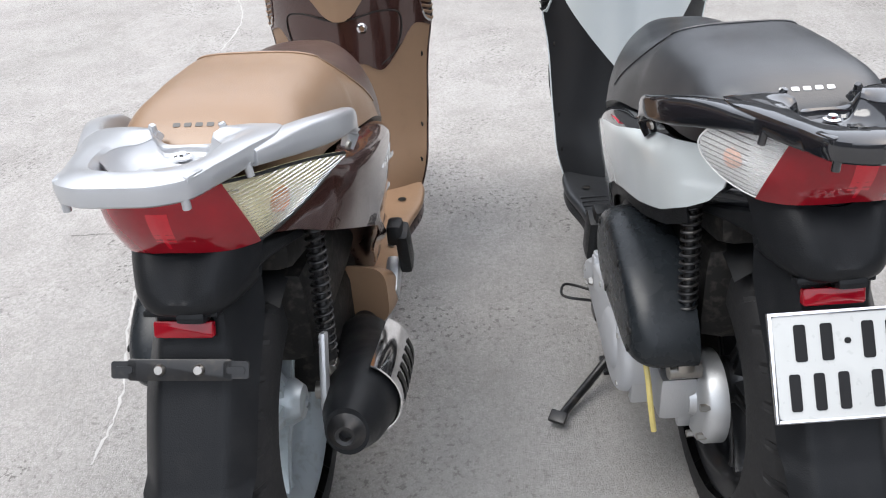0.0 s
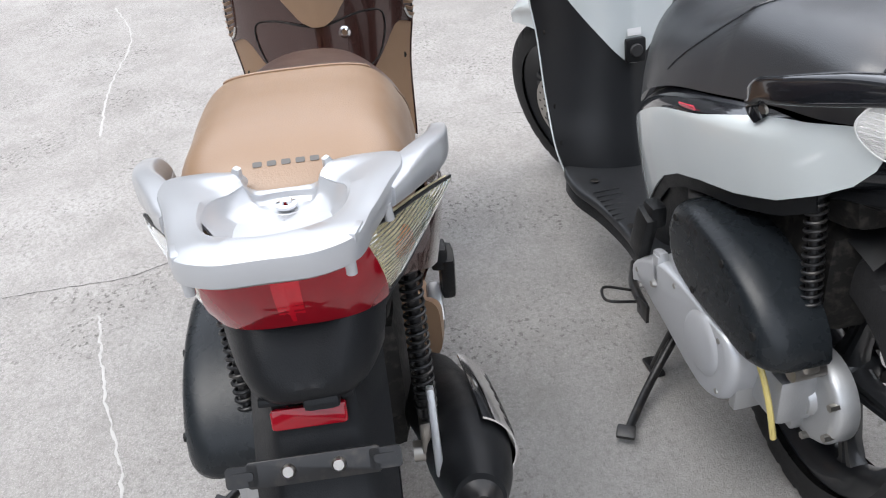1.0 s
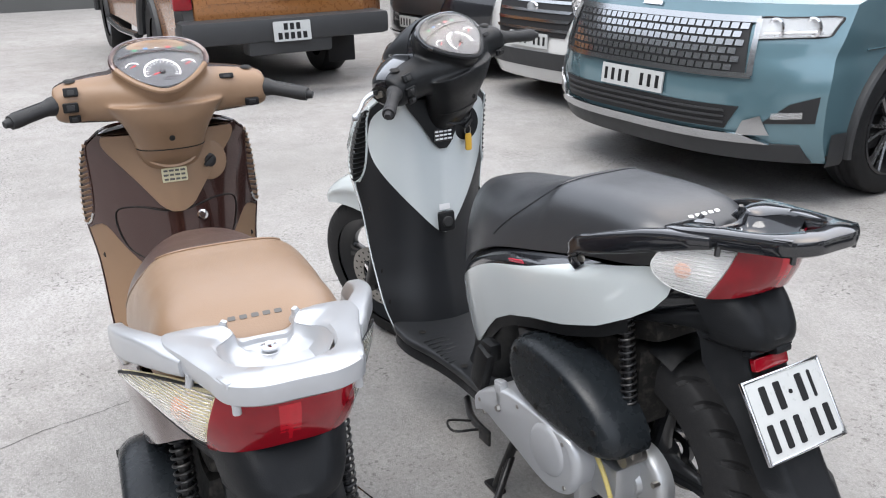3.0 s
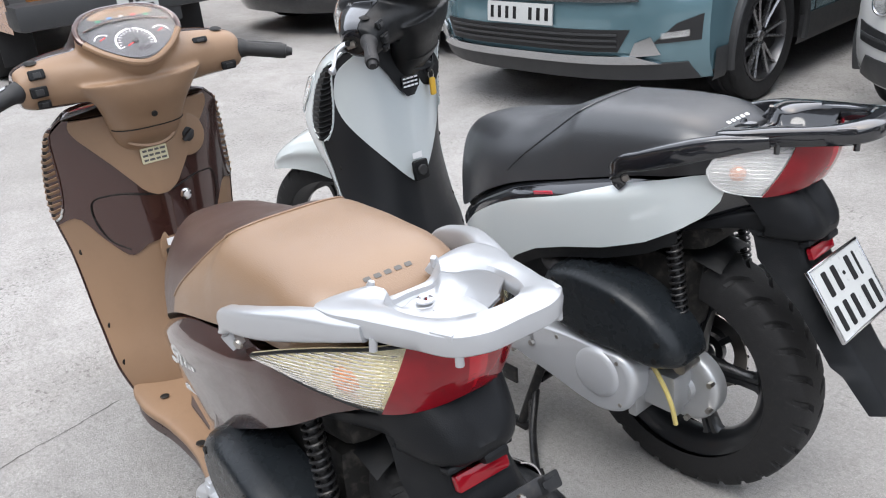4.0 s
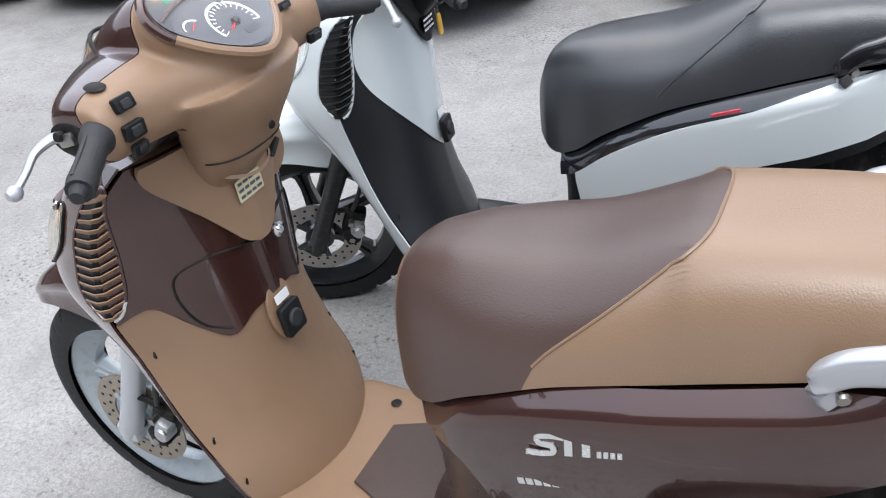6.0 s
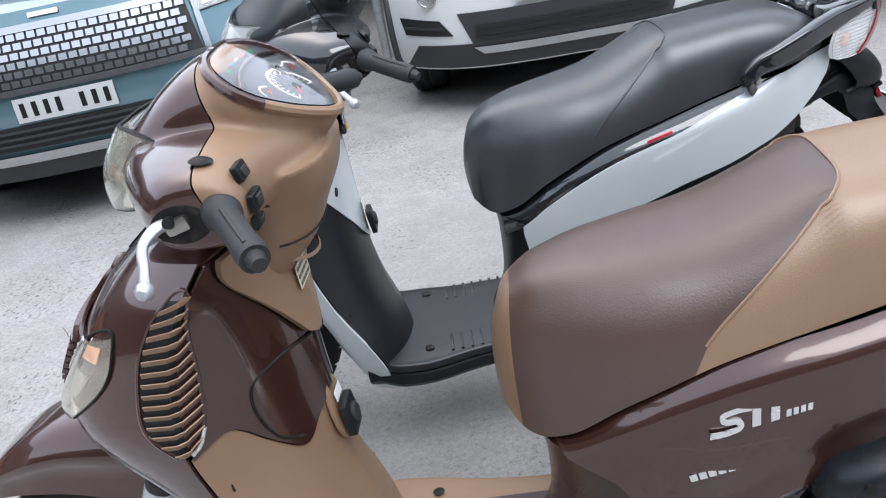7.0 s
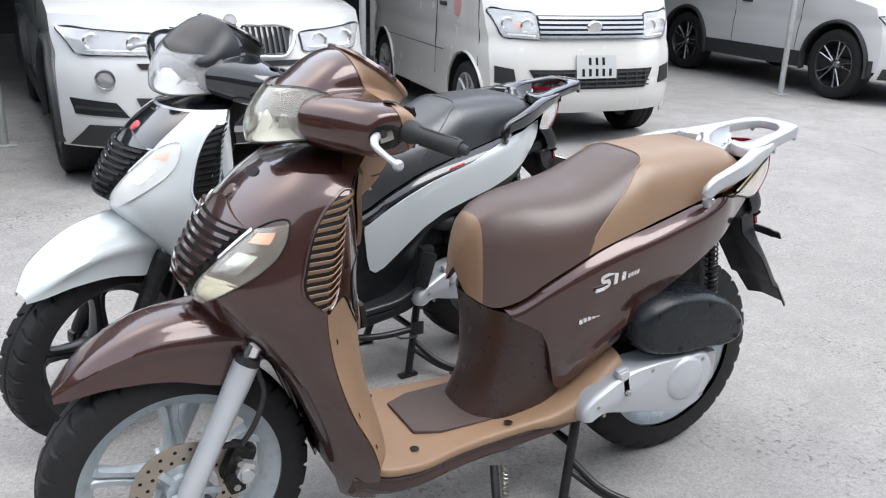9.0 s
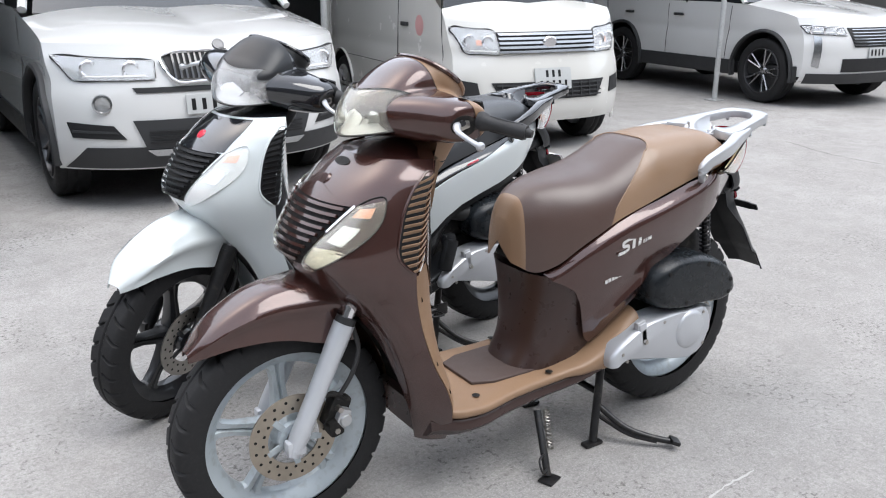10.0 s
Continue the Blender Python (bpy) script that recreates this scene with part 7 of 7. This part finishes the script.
for k in range(11):
    x = -0.44 + 0.088 * k
    van.patch("intake_bar", [(x - 0.004, 0.45), (x + 0.004, 0.45), (x + 0.004, 0.575), (x - 0.004, 0.575)], CLAD, 0.019, 0.009, n=(2, 3))
van.patch("fog_housing", [(0.60, 0.46), (0.74, 0.48), (0.74, 0.60), (0.62, 0.58)], DARK_GAP, 0.010, 0.006, both=True)
van.plate(0.60, 0.33, 0.165, lines=2)
van.wheels(RIM_STEEL, RIM_STEEL, 8, False)
van.side_line("door_gap", -0.36, 0.40, -0.42, 1.30, DARK_GAP)
van.side_line("door_gap", -1.28, 0.40, -1.28, 1.80, DARK_GAP)
van.side_line("rub_line", -1.1, 0.62, -3.2, 0.62, DARK_GAP, r=0.003)
for s in (1, -1):
    part("round_sticker", lathe([(0.0001, 0.002), (0.075, 0.002), (0.085, 0.0)], 28, "x").move(Matrix.Translation(van.side(-0.82, 0.98, s, 0.002)) @ Matrix.Diagonal((s, 1, 1, 1))), mat("faded_red_print", (0.55, 0.30, 0.29), 0.5), van.T)
    part("door_handle", box(0.02, 0.14, 0.035, 0.008).move(Matrix.Translation(van.side(-1.12, 0.98, s, 0.010))), CLAD, van.T)

# white crossover at the far end
crossover = Car("white_crossover", pose(-7.10, -3.43, 0, 0, 0, -6), "white crossover car with black lower cladding", CAR_WHITE, 0.89, 4.3, 0.96, 0.30, belt=1.05, wheel_r=0.36, axle=0.86, base=2.50, roof=1.58, sill=0.34)
crossover.patch("grille", [(-0.42, 0.66), (0.42, 0.66), (0.48, 0.86), (-0.48, 0.86)], DARK_GAP, 0.010, 0.006, n=(18, 5))
for k in range(6):
    z = 0.68 + 0.032 * k
    crossover.patch("grille_bar", [(-0.42, z - 0.004), (0.42, z - 0.004), (0.44, z + 0.006), (-0.44, z + 0.006)], SATIN_CHROME, 0.018, 0.008, n=(16, 2))
lamp_box(crossover, [(0.50, 0.78), (0.84, 0.80), (0.88, 0.88), (0.52, 0.86)], projectors=3)
crossover.patch("lamp_fang", [(0.76, 0.44), (0.82, 0.46), (0.80, 0.78), (0.74, 0.76)], SATIN_CHROME, 0.014, 0.006, both=True)
crossover.patch("lower_intake", [(-0.55, 0.40), (0.55, 0.40), (0.55, 0.54), (-0.55, 0.54)], DARK_GAP, 0.012, 0.006, n=(16, 4))
crossover.patch("lower_apron", [(-0.84, 0.27), (0.84, 0.27), (0.84, 0.38), (-0.84, 0.38)], CLAD, 0.012, 0.006, n=(20, 4))
crossover.plate(0.60, 0.47)
crossover.wheels(RIM_DARK, RIM_LIGHT, 5, True)
crossover.side_line("door_gap", -1.42, 0.42, -1.38, 1.05, DARK_GAP)
crossover.side_line("door_gap", -2.45, 0.42, -2.45, 1.05, DARK_GAP)
for y in (-2.25, -3.2):
    for s in (1, -1):
        part("door_handle", box(0.03, 0.16, 0.03, 0.01).move(Matrix.Translation(crossover.side(y, 0.93, s, 0.012))), CLAD, crossover.T)

# white hatch and black car further along the row
hatch = Car("white_hatchback", pose(4.75, -3.12, 0, 0, 0, 10), "white family car with a dark barred grille", CAR_WHITE, 0.92, 4.4, 0.97, 0.32, belt=1.05, wheel_r=0.34, axle=0.9, base=2.65, roof=1.62)
hatch.patch("grille", [(-0.40, 0.58), (0.40, 0.58), (0.50, 0.88), (-0.50, 0.88)], DARK_GAP, 0.010, 0.006, n=(18, 5))
for k in range(4):
    z = 0.63 + 0.068 * k
    hatch.patch("grille_bar", [(-0.42, z - 0.010), (0.42, z - 0.010), (0.44, z + 0.012), (-0.44, z + 0.012)], SATIN_CHROME, 0.020, 0.010, n=(16, 2))
part("badge", lathe([(0.0001, 0.010), (0.05, 0.010), (0.06, 0.0)], 24, "y").move(Matrix.Translation(hatch.face(0, 0.79, 0.02)) @ Matrix.Diagonal((1.2, 1, 0.7, 1))), CHROME, hatch.T)
lamp_box(hatch, [(0.54, 0.82), (0.86, 0.84), (0.90, 0.93), (0.54, 0.90)], projectors=2)
hatch.patch("lower_intake", [(-0.60, 0.33), (0.60, 0.33), (0.55, 0.46), (-0.55, 0.46)], CLAD, 0.012, 0.006, n=(18, 4))
hatch.patch("fog_housing", [(0.64, 0.48), (0.84, 0.50), (0.82, 0.62), (0.66, 0.56)], DARK_GAP, 0.010, 0.006, both=True)
hatch.plate(0.545, 0.47)
hatch.wheels(RIM_DARK, RIM_LIGHT, 5, True)
saloon = Car("black_car", pose(6.75, -2.92, 0, 0, 0, 10), "black saloon car with a chrome-edged grille", CAR_BLACK, 0.92, 4.5, 0.93, 0.32, belt=1.03, wheel_r=0.33, axle=0.9, base=2.7, roof=1.50, clad=CAR_BLACK)
saloon.patch("grille", [(-0.42, 0.58), (0.42, 0.58), (0.50, 0.80), (-0.50, 0.80)], RIM_DARK, 0.010, 0.006, n=(18, 5))
saloon.patch("grille_frame", [(-0.52, 0.795), (0.52, 0.795), (0.53, 0.82), (-0.53, 0.82)], CHROME, 0.018, 0.010, n=(18, 3))
lamp_box(saloon, [(0.55, 0.76), (0.86, 0.80), (0.90, 0.88), (0.56, 0.85)], projectors=2)
saloon.patch("lower_strip", [(-0.70, 0.36), (0.70, 0.36), (0.72, 0.38), (-0.72, 0.38)], CHROME, 0.016, 0.008, n=(18, 2))
saloon.plate(0.50, 0.47)
saloon.wheels(RIM_DARK, RIM_LIGHT, 5, True)


# orange pick-up seen from behind
def pickup(m):
    S = thing("orange_pickup", m, "burnt orange pick-up truck seen from behind", "pickup", "parked cars")
    P = lambda n, g, k, parent=None: part(n, g, k, parent or S)
    hw, L = 0.92, 5.2
    for s in (1, -1):
        ny, nz = 90, 22
        g = grid([[(s * (hw - 0.03 * max(0, 0.7 - z) - 0.02 * max(0, z - 1.0)), L * i / (ny - 1), 0.48 + 0.74 * j / (nz - 1)) for j, z in ((j, 0.48 + 0.74 * j / (nz - 1)) for j in range(nz))] for i in range(ny)])
        keep = [f if s < 0 else f[::-1] for f in g.f if all(math.hypot(*(g.v[list(f)].mean(axis=0)[1:] - np.array((a, 0.40)))) > 0.49 for a in (1.15, 4.35))]
        P("body_side", Geo(g.v, keep), ORANGE)
        for a in (1.15, 4.35):
            P("wheel_arch", tube([(s * (hw + 0.005), a + 0.49 * math.cos(t), 0.40 + 0.49 * math.sin(t)) for t in np.linspace(0.1, math.pi - 0.1, 24)], 0.045, 8, steps=36), CLAD)
            w = P("wheel", lathe([(0.24, 0.10), (0.27, 0.125), (0.37, 0.12), (0.395, 0.09), (0.40, 0.0), (0.395, -0.09), (0.37, -0.12), (0.24, -0.11)], 48, "x").move(Matrix.Translation((s * (hw - 0.13), a, 0.40))), RUBBER)
            part("rim", lathe([(0.24, 0.09), (0.22, 0.06), (0.08, 0.05), (0.0001, 0.07)], 36, "x").move(Matrix.Translation((s * (hw - 0.13), a, 0.40)) @ Matrix.Diagonal((s, 1, 1, 1))), RIM_DARK, w)
        P("side_step", tube([(s * (hw + 0.02), 1.8, 0.42), (s * (hw + 0.04), 2.6, 0.40), (s * (hw + 0.02), 3.7, 0.42)], 0.05, 10, flat=0.6), SATIN_CHROME)
        t = P("tail_lamp", box(0.16, 0.10, 0.40, 0.03).move(Matrix.Translation((s * (hw - 0.075), 0.03, 0.98))), RED_LENS)
        part("reversing_lens", box(0.14, 0.02, 0.10, 0.01).move(Matrix.Translation((s * (hw - 0.075), -0.022, 0.93))), CLEAR_LENS, t)
        P("mud_flap", box(0.28, 0.02, 0.34, 0.008).move(Matrix.Translation((s * (hw - 0.16), 0.62, 0.33))), RUBBER)
    tg = P("tailgate", total([box(1.52, 0.07, 0.56, 0.025), box(1.30, 0.02, 0.20, 0.008).move(Matrix.Translation((0, -0.038, -0.02)))]).move(Matrix.Translation((0, 0.02, 0.94))), ORANGE)
    for k in range(6):
        part("tailgate_letter_bar", slab(rounded(0.13, 0.085, 0.01), 0.004).move(facing((0.52 - 0.208 * k, -0.030, 0.92), (0, -1, 0))), CAR_BLACK, tg)
    bp_ = P("rear_bumper", total([box(1.84, 0.30, 0.20, 0.05).move(Matrix.Translation((0, -0.05, 0.60))), box(0.75, 0.22, 0.26, 0.03).move(Matrix.Translation((0, -0.06, 0.52)))]), CLAD)
    pm = facing((0, -0.215, 0.585), (0, -1, 0.1))
    part("number_plate", slab(rounded(0.33, 0.165, 0.01), 0.004).move(pm), PLATE_WHITE, bp_)
    for r, c in ((0.038, 3), (-0.038, 5)):
        for k in range(c):
            part("plate_bar", slab(rounded(0.036, 0.055, 0.004), 0.002).move(pm @ Matrix.Translation(((k - (c - 1) / 2) * 0.055, r, 0.004))), PLATE_BLACK, bp_)
    P("load_bed", box(1.70, 4.6, 0.10, 0.02).move(Matrix.Translation((0, 2.6, 0.55))), CLAD)
    P("cab", loft_x(lambda x, v: (0.80 * sgn_pow(math.cos(2 * math.pi * v), 0.4), 1.52 + 0.32 * sgn_pow(math.sin(2 * math.pi * v), 0.5)), 1.75, 3.6, 8, 28).move(Matrix(((0, 1, 0, 0), (1, 0, 0, 0), (0, 0, 1, 0), (0, 0, 0, 1)))), CAR_GLASS)
    P("bonnet", box(1.70, 1.5, 0.14, 0.05).move(Matrix.Translation((0, 4.35, 1.15))), ORANGE)
    return S


pickup(pose(6.25, -1.52, 0, 0, 0, -85))
